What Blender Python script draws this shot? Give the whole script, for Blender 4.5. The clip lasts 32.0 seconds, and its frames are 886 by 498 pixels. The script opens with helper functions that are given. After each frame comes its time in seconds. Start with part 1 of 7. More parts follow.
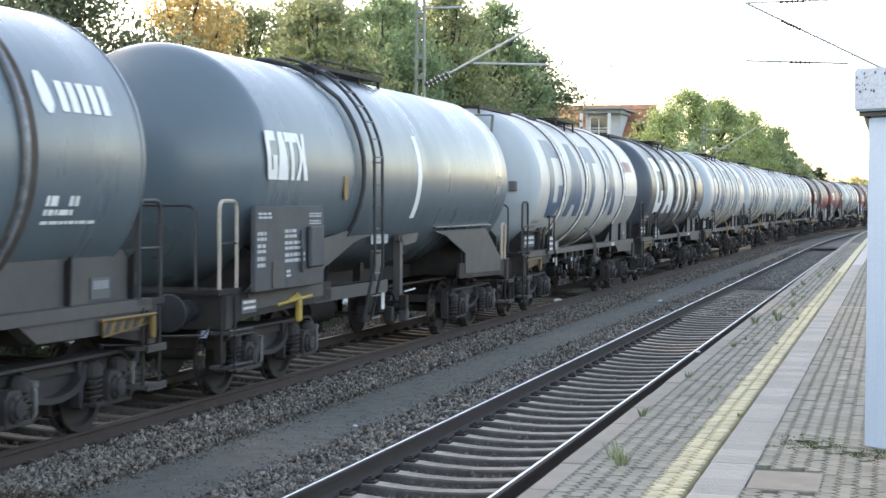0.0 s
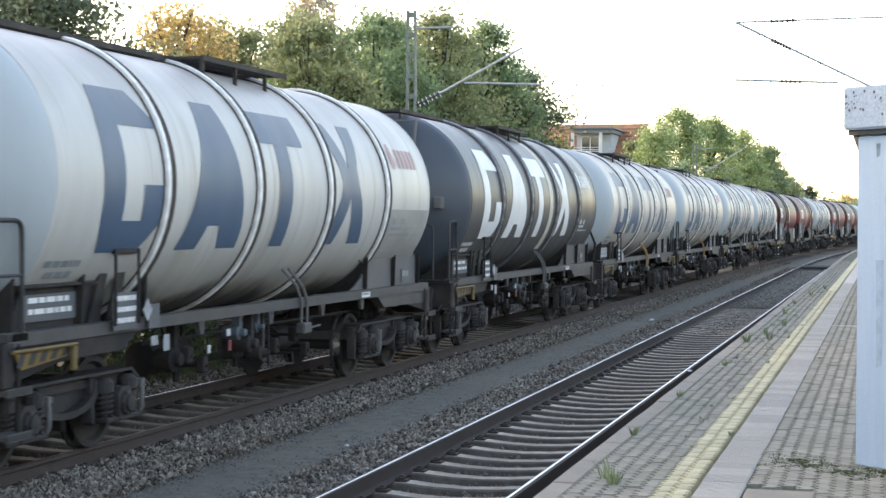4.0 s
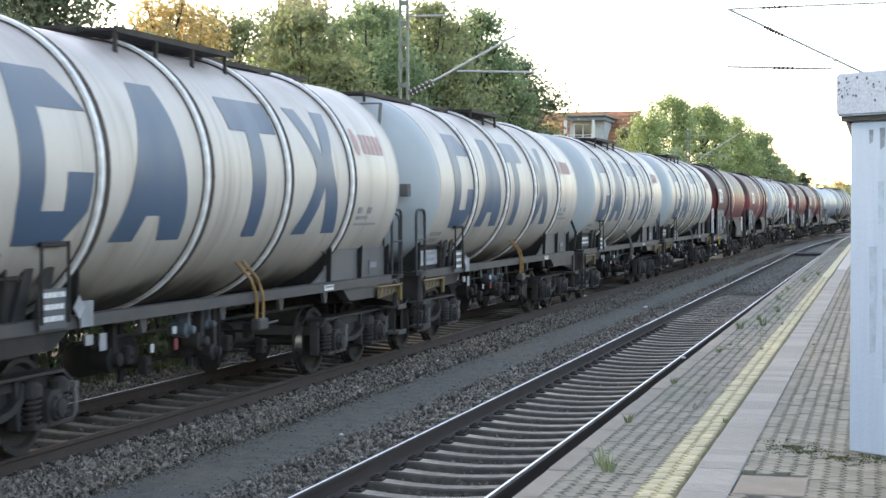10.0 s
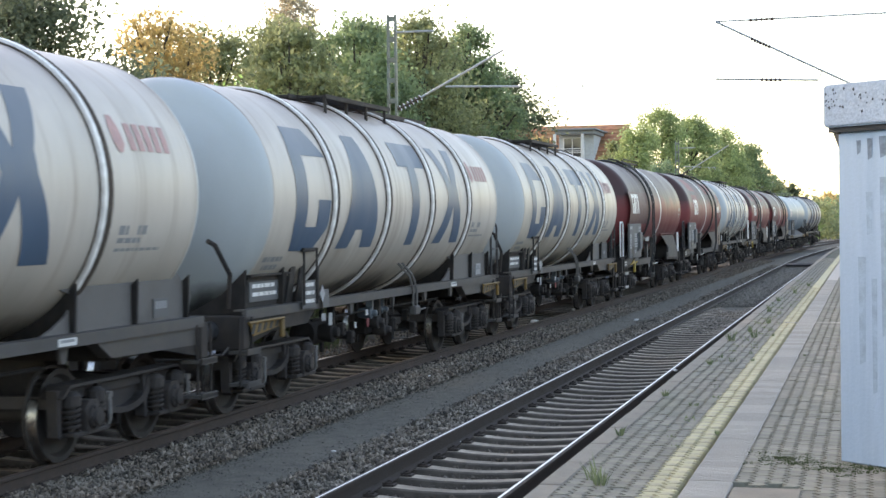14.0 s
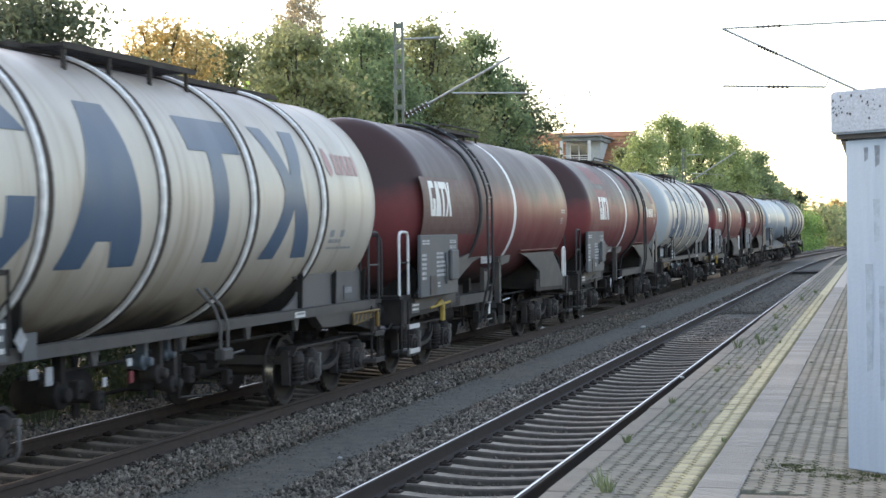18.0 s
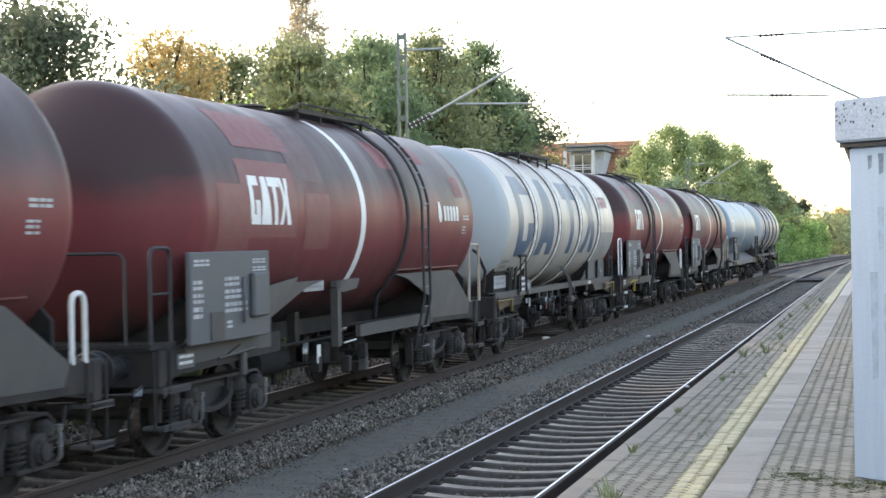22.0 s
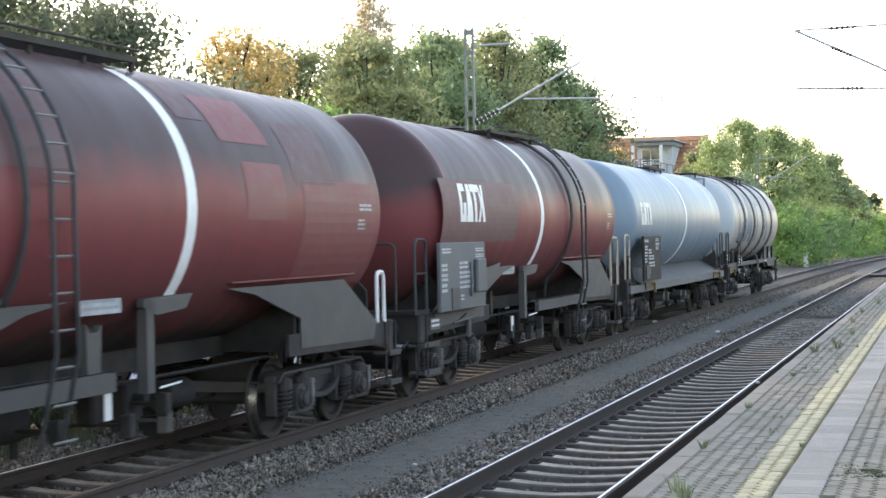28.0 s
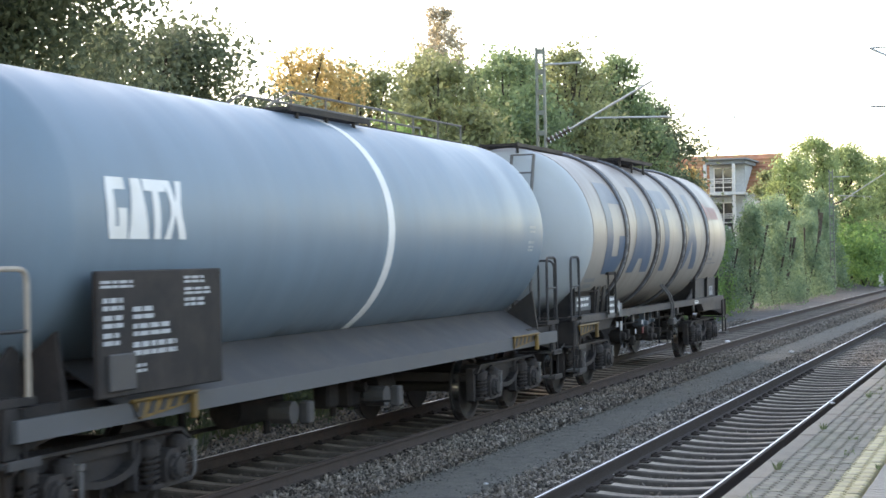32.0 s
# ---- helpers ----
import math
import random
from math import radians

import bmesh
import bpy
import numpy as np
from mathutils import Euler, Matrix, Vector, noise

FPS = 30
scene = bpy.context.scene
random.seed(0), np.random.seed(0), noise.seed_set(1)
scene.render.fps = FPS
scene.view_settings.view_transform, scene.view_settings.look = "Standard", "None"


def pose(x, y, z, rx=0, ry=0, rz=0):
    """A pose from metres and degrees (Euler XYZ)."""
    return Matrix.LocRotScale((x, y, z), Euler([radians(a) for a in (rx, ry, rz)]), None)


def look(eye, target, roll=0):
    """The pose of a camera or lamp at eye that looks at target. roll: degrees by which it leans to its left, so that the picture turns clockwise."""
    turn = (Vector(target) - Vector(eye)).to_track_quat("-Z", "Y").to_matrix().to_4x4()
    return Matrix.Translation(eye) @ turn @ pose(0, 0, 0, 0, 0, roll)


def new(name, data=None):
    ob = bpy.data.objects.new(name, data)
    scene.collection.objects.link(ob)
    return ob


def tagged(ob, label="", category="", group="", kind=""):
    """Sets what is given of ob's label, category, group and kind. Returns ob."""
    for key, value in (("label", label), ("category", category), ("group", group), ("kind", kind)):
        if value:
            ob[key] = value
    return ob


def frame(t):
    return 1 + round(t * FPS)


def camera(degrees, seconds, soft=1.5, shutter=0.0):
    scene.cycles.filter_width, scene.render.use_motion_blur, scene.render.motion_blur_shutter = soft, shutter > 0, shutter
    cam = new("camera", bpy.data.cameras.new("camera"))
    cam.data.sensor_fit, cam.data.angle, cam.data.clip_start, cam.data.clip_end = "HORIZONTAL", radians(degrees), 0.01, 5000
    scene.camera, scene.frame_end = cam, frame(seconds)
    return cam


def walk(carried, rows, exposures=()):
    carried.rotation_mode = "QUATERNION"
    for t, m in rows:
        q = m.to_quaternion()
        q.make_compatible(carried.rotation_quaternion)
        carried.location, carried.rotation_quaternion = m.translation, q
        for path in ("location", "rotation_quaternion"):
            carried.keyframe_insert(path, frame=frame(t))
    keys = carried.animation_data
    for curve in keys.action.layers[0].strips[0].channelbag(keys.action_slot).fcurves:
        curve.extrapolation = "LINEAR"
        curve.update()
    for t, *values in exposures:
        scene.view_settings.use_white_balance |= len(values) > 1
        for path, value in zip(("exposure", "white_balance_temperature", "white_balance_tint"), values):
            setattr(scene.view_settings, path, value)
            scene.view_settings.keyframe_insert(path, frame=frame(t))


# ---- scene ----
EXPOSURE = 2.28
cam = camera(30.36, 32.0, soft=1.5, shutter=0.35)
# seconds, place, yaw, pitch, roll
PATH = [
    (0, -0.008, 0.001, 2.265, 15.656, -1.687, 0.357),
    (0.5, -0.008, 0.002, 2.264, 15.571, -1.598, 0.310),
    (1, -0.006, -0.000, 2.265, 15.576, -1.513, 0.124),
    (1.5, -0.002, 0.002, 2.263, 15.606, -1.373, 0.168),
    (2, -0.002, 0.001, 2.263, 15.619, -1.237, 0.164),
    (2.5, 0.002, 0.000, 2.265, 15.574, -1.132, 0.216),
    (3, 0.001, -0.000, 2.266, 15.480, -1.028, 0.302),
    (3.5, 0.000, -0.002, 2.263, 15.423, -0.982, 0.296),
    (5.5, -0.001, 0.001, 2.262, 15.223, -1.176, 0.028),
    (6, -0.005, -0.000, 2.262, 15.202, -1.237, 0.020),
    (6.5, -0.005, 0.001, 2.263, 15.171, -1.326, 0.273),
    (7, -0.005, 0.002, 2.262, 15.164, -1.432, 0.379),
    (7.5, -0.003, 0.001, 2.264, 15.181, -1.490, 0.308),
    (8, -0.001, 0.002, 2.263, 15.208, -1.501, 0.185),
    (8.5, -0.000, 0.001, 2.264, 15.192, -1.476, 0.043),
    (9, -0.000, -0.000, 2.262, 15.171, -1.413, -0.009),
    (9.5, -0.000, 0.002, 2.266, 15.194, -1.412, -0.003),
    (10, -0.002, -0.000, 2.264, 15.140, -1.407, -0.067),
    (10.5, 0.002, -0.000, 2.265, 15.105, -1.382, -0.171),
    (11, 0.003, 0.001, 2.263, 15.051, -1.336, -0.308),
    (11.5, 0.005, 0.001, 2.266, 14.974, -1.239, -0.535),
    (12, 0.002, 0.000, 2.265, 14.842, -1.147, -0.686),
    (12.5, 0.001, 0.000, 2.263, 14.823, -1.131, -0.548),
    (13, 0.005, 0.000, 2.264, 14.742, -1.095, -0.606),
    (13.5, 0.006, 0.000, 2.265, 14.753, -0.994, -0.678),
    (15.5, 0.011, -0.000, 2.265, 14.912, -0.665, -0.778),
    (16, 0.007, -0.001, 2.266, 14.860, -0.671, -0.834),
    (16.5, 0.006, 0.001, 2.266, 14.839, -0.687, -0.703),
    (17, 0.007, 0.001, 2.267, 14.908, -0.663, -0.734),
    (17.5, 0.006, 0.001, 2.266, 14.994, -0.624, -0.727),
    (18, 0.005, 0.001, 2.265, 15.043, -0.643, -0.648),
    (18.5, 0.006, -0.000, 2.266, 15.061, -0.665, -0.770),
    (19, 0.006, 0.001, 2.264, 15.083, -0.692, -0.880),
    (19.5, 0.007, 0.000, 2.267, 15.103, -0.655, -1.004),
    (20, 0.009, 0.001, 2.265, 15.097, -0.522, -1.248),
    (20.5, 0.006, 0.001, 2.265, 15.110, -0.439, -1.202),
    (21, 0.008, 0.000, 2.268, 15.084, -0.367, -1.181),
    (21.5, 0.006, -0.001, 2.266, 15.119, -0.308, -1.147),
    (22, 0.006, 0.000, 2.266, 15.190, -0.265, -1.031),
    (22.5, 0.003, -0.000, 2.267, 15.322, -0.289, -0.852),
    (23, 0.003, -0.001, 2.268, 15.405, -0.264, -0.865),
    (23.5, 0.003, -0.001, 2.264, 15.514, -0.292, -0.896),
    (24, -0.001, -0.001, 2.265, 15.616, -0.388, -0.906),
    (24.5, -0.003, -0.002, 2.267, 15.726, -0.431, -0.892),
    (25, -0.003, 0.002, 2.265, 15.890, -0.421, -0.921),
    (25.5, -0.007, 0.000, 2.265, 16.155, -0.478, -0.980),
    (26, -0.008, -0.000, 2.265, 16.387, -0.595, -1.112),
    (26.5, -0.009, 0.001, 2.265, 16.624, -0.619, -1.207),
    (28.5, -0.010, -0.003, 2.263, 17.806, -0.275, -1.180),
    (29, -0.008, -0.002, 2.263, 17.993, -0.194, -1.214),
    (29.5, -0.009, -0.003, 2.265, 18.208, -0.102, -1.178),
    (30, -0.011, -0.004, 2.262, 18.517, -0.051, -1.266),
    (30.5, -0.012, -0.004, 2.262, 18.815, -0.025, -1.285),
    (31, -0.013, -0.005, 2.262, 19.170, 0.072, -1.097),
    (31.5, -0.013, -0.005, 2.263, 19.524, 0.193, -1.119),
    (32, -0.015, -0.005, 2.263, 20.018, 0.344, -1.124),
]
walk(cam, [(t, pose(x, y, z, 90 + pitch, 0, yaw) @ pose(0, 0, 0, 0, 0, roll)) for t, x, y, z, yaw, pitch, roll in PATH],
     exposures=[(t, EXPOSURE + d, 8250, 16) for t, d in ((0, 0.22), (3, 0.12), (6, -0.06), (8, 0.04), (13, -0.08), (15.5, -0.24), (18.5, -0.24), (20.5, 0.02), (26, -0.2), (28.5, 0.22), (31, 0.24), (32, 0.05))])

# ---- light: a hazy evening sky; the low sun stands behind the trees ----
world = bpy.data.worlds.new("world")
scene.world = world
world.use_nodes = True
wn = world.node_tree.nodes
sky = wn.new("ShaderNodeTexSky")
sky.sky_type, sky.sun_disc = "NISHITA", False
SUN_EL, SUN_AZ = radians(24), radians(-62)      # azimuth from +y towards +x
sky.sun_elevation, sky.sun_rotation = SUN_EL, SUN_AZ
sky.air_density, sky.dust_density, sky.ozone_density = 1.0, 1.1, 1.4
wn["Background"].inputs[1].default_value = 0.15
world.node_tree.links.new(sky.outputs[0], wn["Background"].inputs[0])
sun = new("sun", bpy.data.lights.new("sun", "SUN"))
sun.data.energy, sun.data.angle, sun.data.color = 0.6, radians(12), (1.0, 0.92, 0.82)
sun.matrix_world = look((0, 0, 0), (-math.sin(SUN_AZ) * math.cos(SUN_EL), -math.cos(SUN_AZ) * math.cos(SUN_EL), -math.sin(SUN_EL)))

# ---- materials ----
def mat(name, base, rough=0.6, metal=0.0, vary=0.15, scale=6.0, fine=60.0, bump=0.15, dirt=None, dirt_amount=0.4, dirt_scale=2.0, stretch=(1, 1, 1), spec=0.5, island=0.0, objvar=0.0, coat=0.0):
    """Painted, worn or mineral surface: base colour, variation at two scales, dirt patches and a fine relief."""
    m = bpy.data.materials.new(name)
    m.use_nodes = True
    t, n = m.node_tree, m.node_tree.nodes
    b = n["Principled BSDF"]
    L = t.links.new
    tc = n.new("ShaderNodeTexCoord")
    mp = n.new("ShaderNodeMapping")
    mp.inputs["Scale"].default_value = stretch
    L(tc.outputs["Object"], mp.inputs["Vector"])

    def noise_tex(s, detail, vec):
        k = n.new("ShaderNodeTexNoise")
        k.inputs["Scale"].default_value, k.inputs["Detail"].default_value, k.inputs["Roughness"].default_value = s, detail, 0.62
        L(vec, k.inputs["Vector"])
        return k.outputs["Fac"]

    def mix(fac, a, c, mode="MIX"):
        k = n.new("ShaderNodeMix")
        k.data_type, k.blend_type = "RGBA", mode
        for sock, v in ((k.inputs["Factor"], fac), (k.inputs["A"], a), (k.inputs["B"], c)):
            if hasattr(v, "is_output"):
                L(v, sock)
            elif isinstance(v, (int, float)):
                sock.default_value = v
            else:
                sock.default_value = (*v, 1)
        return k.outputs["Result"]

    def ramp(fac, lo, hi, a=0.0, c=1.0):
        k = n.new("ShaderNodeMapRange")
        k.inputs["From Min"].default_value, k.inputs["From Max"].default_value = lo, hi
        k.inputs["To Min"].default_value, k.inputs["To Max"].default_value = a, c
        L(fac, k.inputs["Value"])
        return k.outputs["Result"]

    big, small = noise_tex(scale, 4, mp.outputs[0]), noise_tex(fine, 3, tc.outputs["Object"])
    dark = tuple(c * (1 - vary * 1.6) for c in base)
    light = tuple(min(1, c * (1 + vary)) for c in base)
    col = mix(ramp(big, 0.3, 0.7), dark, light)
    col = mix(ramp(small, 0.35, 0.65, 0, vary), col, tuple(c * 0.5 for c in base))
    if dirt:
        d = noise_tex(dirt_scale, 6, mp.outputs[0])
        col = mix(ramp(d, 0.42, 0.68, 0, dirt_amount), col, dirt)
    if island:
        g = n.new("ShaderNodeNewGeometry")
        k = ramp(g.outputs["Random Per Island"], 0, 1, 1 - island, 1 + island)
        sc = n.new("ShaderNodeVectorMath")
        sc.operation = "SCALE"
        L(col, sc.inputs[0]), L(k, sc.inputs["Scale"])
        col = sc.outputs[0]
    if objvar:
        oi = n.new("ShaderNodeObjectInfo")
        k = ramp(oi.outputs["Random"], 0, 1, 1 - objvar, 1 + objvar)
        sc = n.new("ShaderNodeVectorMath")
        sc.operation = "SCALE"
        L(col, sc.inputs[0]), L(k, sc.inputs["Scale"])
        col = sc.outputs[0]
    L(col, b.inputs["Base Color"])
    L(ramp(big, 0.25, 0.75, max(0.03, rough - 0.1), min(1, rough + 0.12)), b.inputs["Roughness"])
    b.inputs["Metallic"].default_value = metal
    b.inputs["Specular IOR Level"].default_value = spec
    b.inputs["Coat Weight"].default_value = coat
    if bump:
        bp = n.new("ShaderNodeBump")
        bp.inputs["Strength"].default_value, bp.inputs["Distance"].default_value = bump, 0.02
        L(small, bp.inputs["Height"])
        L(bp.outputs[0], b.inputs["Normal"])
    return m


# ---- mesh helpers ----
def mesh_of(name, bm, material, smooth=False, angle=35):
    me = bpy.data.meshes.new(name)
    bmesh.ops.recalc_face_normals(bm, faces=bm.faces)
    if smooth:
        lim = radians(angle)
        for f in bm.faces:
            f.smooth = True
        for e in bm.edges:
            if len(e.link_faces) == 2 and e.calc_face_angle(0) > lim:
                e.smooth = False
    bm.to_mesh(me)
    bm.free()
    for x in (material if isinstance(material, (list, tuple)) else [material]):
        me.materials.append(x)
    return me


def part(name, bm, material, parent=None, label="", smooth=False, at=None):
    """Links a bmesh as one mesh object, under parent where there is one."""
    ob = new(name, mesh_of(name, bm, material, smooth))
    if parent:
        ob.parent = parent
    if label:
        tagged(ob, label)
    if at:
        ob.location = at
    return ob


def share(name, me, parent, at=(0, 0, 0), turn=None, label=""):
    """One more object on a mesh that others use too."""
    ob = new(name, me)
    ob.parent = parent
    ob.location = at
    if turn:
        ob.rotation_euler = turn
    if label:
        tagged(ob, label)
    return ob


def thing(name, label, category, group="", at=(0, 0, 0), kind=""):
    ob = new(name)
    ob.empty_display_size = 0.2
    ob.location = at
    return tagged(ob, label, category, group, kind)


def box(bm, x0, x1, y0, y1, z0, z1, bevel=0.0):
    v = [bm.verts.new((x, y, z)) for x in (x0, x1) for y in (y0, y1) for z in (z0, z1)]
    fs = [bm.faces.new([v[i] for i in q]) for q in ((0, 1, 3, 2), (4, 6, 7, 5), (0, 4, 5, 1), (2, 3, 7, 6), (0, 2, 6, 4), (1, 5, 7, 3))]
    if bevel:
        es = {e for f in fs for e in f.edges}
        bmesh.ops.bevel(bm, geom=list(es), offset=bevel, segments=1, affect="EDGES")
    return bm


def prism(bm, pts, axis, a, b):
    """A polygon of (u, v) points, drawn out along an axis from a to b. For axis x: u is y, v is z; y: x, z; z: x, y."""
    def put(u, v, w):
        return {"x": (w, u, v), "y": (u, w, v), "z": (u, v, w)}[axis]
    lo, hi = [bm.verts.new(put(u, v, a)) for u, v in pts], [bm.verts.new(put(u, v, b)) for u, v in pts]
    bm.faces.new(lo), bm.faces.new(hi[::-1])
    for i in range(len(pts)):
        j = (i + 1) % len(pts)
        bm.faces.new((lo[i], hi[i], hi[j], lo[j]))
    return bm


def lathe(bm, profile, n=32, axis="y", centre=(0, 0, 0), caps=True):
    """A solid of revolution about an axis: profile of (along, radius)."""
    rings = []
    for a, r in profile:
        ring = []
        for k in range(n):
            c, s = math.cos(2 * math.pi * k / n), math.sin(2 * math.pi * k / n)
            p = {"y": (r * c, a, r * s), "x": (a, r * c, r * s), "z": (r * c, r * s, a)}[axis]
            ring.append(bm.verts.new(Vector(p) + Vector(centre)))
        rings.append(ring)
    for q, w in zip(rings, rings[1:]):
        for k in range(n):
            bm.faces.new((q[k], q[(k + 1) % n], w[(k + 1) % n], w[k]))
    if caps:
        bm.faces.new(rings[0]), bm.faces.new(rings[-1][::-1])
    return bm


def pipe(bm, pts, r, n=8):
    """A round bar along a line of points."""
    pts = [Vector(p) for p in pts]
    rings = []
    ref = None
    for i, p in enumerate(pts):
        d = (pts[min(i + 1, len(pts) - 1)] - pts[max(i - 1, 0)]).normalized()
        if ref is None:
            ref = Vector((0, 0, 1)) if abs(d.z) < 0.9 else Vector((1, 0, 0))
        side = d.cross(ref).normalized()
        up = side.cross(d).normalized()
        ref = up
        rings.append([bm.verts.new(p + r * (math.cos(2 * math.pi * k / n) * side + math.sin(2 * math.pi * k / n) * up)) for k in range(n)])
    for q, w in zip(rings, rings[1:]):
        for k in range(n):
            bm.faces.new((q[k], q[(k + 1) % n], w[(k + 1) % n], w[k]))
    bm.faces.new(rings[0]), bm.faces.new(rings[-1][::-1])
    return bm


def sweep(bm, section, path):
    """A closed section of (across, height) swept along points (x, y, z) that run mainly along y."""
    rings = []
    for i, p in enumerate(path):
        a, b = Vector(path[max(i - 1, 0)]), Vector(path[min(i + 1, len(path) - 1)])
        d = (b - a).normalized()
        side = Vector((d.y, -d.x, 0)).normalized()
        rings.append([bm.verts.new(Vector(p) + side * u + Vector((0, 0, v))) for u, v in section])
    n = len(section)
    for q, w in zip(rings, rings[1:]):
        for k in range(n):
            bm.faces.new((q[k], q[(k + 1) % n], w[(k + 1) % n], w[k]))
    bm.faces.new(rings[0]), bm.faces.new(rings[-1][::-1])
    return bm


B = bmesh.new


def far_x(y):
    """The middle of the goods track."""
    return -8.42 + 0.009 * (y - 18) + max(0.0, y - 85) ** 2 / 2460


def near_x(y):
    """The middle of the platform track."""
    return -3.755 + max(0.0, y - 80) ** 2 / 2100

# ---- ground, tracks, platform ----
M_GROUND = mat("ground_gravel", (0.10, 0.10, 0.10), 0.95, vary=0.35, scale=3, fine=90, bump=0.8, dirt=(0.16, 0.14, 0.12), dirt_amount=0.5, dirt_scale=0.7)
M_PATH = mat("cinder_path", (0.132, 0.122, 0.099), 0.97, vary=0.28, scale=5, fine=46, bump=0.9, dirt=(0.135, 0.125, 0.10), dirt_amount=0.6, dirt_scale=1.6)
M_STONE_D = mat("dark_ballast_stone", (0.13, 0.11, 0.092), 0.95, vary=0.3, scale=9, fine=80, bump=0.3, dirt=(0.12, 0.075, 0.045), dirt_amount=0.5, dirt_scale=0.8, island=0.5)
M_STONE = mat("ballast_stone", (0.212, 0.188, 0.156), 0.95, vary=0.3, scale=9, fine=80, bump=0.3, dirt=(0.14, 0.095, 0.066), dirt_amount=0.45, dirt_scale=0.8, island=0.75)
M_SLEEPER = mat("sleeper_concrete", (0.42, 0.355, 0.275), 0.92, vary=0.22, scale=5, fine=70, bump=0.4, dirt=(0.11, 0.085, 0.062), dirt_amount=0.65, dirt_scale=3, objvar=0.2)
# goods track sleepers: oil and the train's shade are both in this colour
M_SLEEPER_OILY_SHADED = mat("sleeper_oily_shaded", (0.26, 0.222, 0.178), 0.92, vary=0.25, scale=5, fine=70, bump=0.4, dirt=(0.07, 0.055, 0.042), dirt_amount=0.75, dirt_scale=2.2, objvar=0.25)
M_FLANK = mat("sleeper_flank_dark", (0.12, 0.102, 0.083), 0.95, vary=0.3, scale=5, fine=70, bump=0.5, dirt=(0.065, 0.055, 0.045), dirt_amount=0.6, dirt_scale=4)
M_RUST = mat("rail_rust", (0.05, 0.034, 0.026), 0.85, vary=0.25, scale=8, fine=90, bump=0.3, dirt=(0.05, 0.04, 0.035), dirt_amount=0.6)
M_PEBBLE = mat("path_pebble", (0.15, 0.138, 0.115), 0.95, vary=0.25, scale=9, fine=80, bump=0.3, island=0.6)
M_RUST_BROWN = mat("rail_rust_brown", (0.082, 0.058, 0.046), 0.9, vary=0.25, scale=8, fine=90, bump=0.3, dirt=(0.055, 0.042, 0.035), dirt_amount=0.6)
M_RAILTOP = mat("rail_polished", (0.78, 0.78, 0.77), 0.5, 1.0, vary=0.06, bump=0.02)
M_RAILDULL = mat("rail_dull", (0.16, 0.12, 0.095), 0.5, 0.6, vary=0.2, bump=0.1)
M_KERB = mat("kerb_concrete", (0.25, 0.222, 0.18), 0.9, vary=0.18, scale=4, fine=60, bump=0.4, dirt=(0.2, 0.19, 0.155), dirt_amount=0.7, dirt_scale=2.2, objvar=0.08)
M_PAVER = mat("paving_stone", (0.232, 0.222, 0.184), 0.92, vary=0.2, scale=5, fine=70, bump=0.4, dirt=(0.17, 0.175, 0.125), dirt_amount=0.6, dirt_scale=1.2, objvar=0.14, island=0.14)
M_JOINT = mat("paving_joint", (0.085, 0.085, 0.068), 1.0, vary=0.4, scale=5, bump=0.5, dirt=(0.07, 0.09, 0.04), dirt_amount=0.7, dirt_scale=1.5)
M_YELLOW = mat("line_paint", (0.50, 0.455, 0.265), 0.8, vary=0.2, scale=6, fine=60, bump=0.3, dirt=(0.25, 0.238, 0.18), dirt_amount=0.95, dirt_scale=4, objvar=0.12)
M_GUIDE = mat("guide_slab", (0.435, 0.41, 0.365), 0.88, vary=0.1, scale=9, fine=70, bump=0.3, dirt=(0.30, 0.295, 0.265), dirt_amount=0.7, dirt_scale=9, objvar=0.11)
M_WALL = mat("pillar_paint", (0.375, 0.485, 0.59), 0.75, vary=0.06, scale=1.5, fine=40, bump=0.12, dirt=(0.29, 0.39, 0.49), dirt_amount=0.6, dirt_scale=2.6, stretch=(3, 3, 0.3))
M_WALLCAP = mat("cap_paint", (0.37, 0.455, 0.545), 0.8, vary=0.08, scale=3, fine=45, bump=0.22, dirt=(0.2, 0.23, 0.26), dirt_amount=0.45, dirt_scale=44)

ground = B()
# one sheet: flat by the line, out to the horizon
xs = [-4000, -400, -60, -14, -11, -6, 2, 14, 60, 400, 4000]
ys = [-4000, -400, -40, 0, 20, 60, 120, 300, 900, 4500]
vs = [[ground.verts.new((x, y, -0.31)) for y in ys] for x in xs]
for i in range(len(xs) - 1):
    for j in range(len(ys) - 1):
        ground.faces.new((vs[i][j], vs[i + 1][j], vs[i + 1][j + 1], vs[i][j + 1]))
tagged(part("ground", ground, M_GROUND), "dark gravel ground around the railway tracks", "ground", kind="structure")

# cinder walkway between the tracks
walkway = B()
sec = [(-0.66, -0.25), (-0.66, -0.235), (-0.4, -0.215), (0.0, -0.205), (0.4, -0.215), (0.66, -0.235), (0.66, -0.25)]
sweep(walkway, sec, [((near_x(y) + far_x(y)) / 2, y, 0) for y in [-10, 0, 10, 20, 30, 45, 60, 80, 90, 100, 115, 130, 150, 170, 200, 230]])
tagged(part("path", walkway, M_PATH), "trodden dark cinder path between the two tracks", "path", kind="structure")

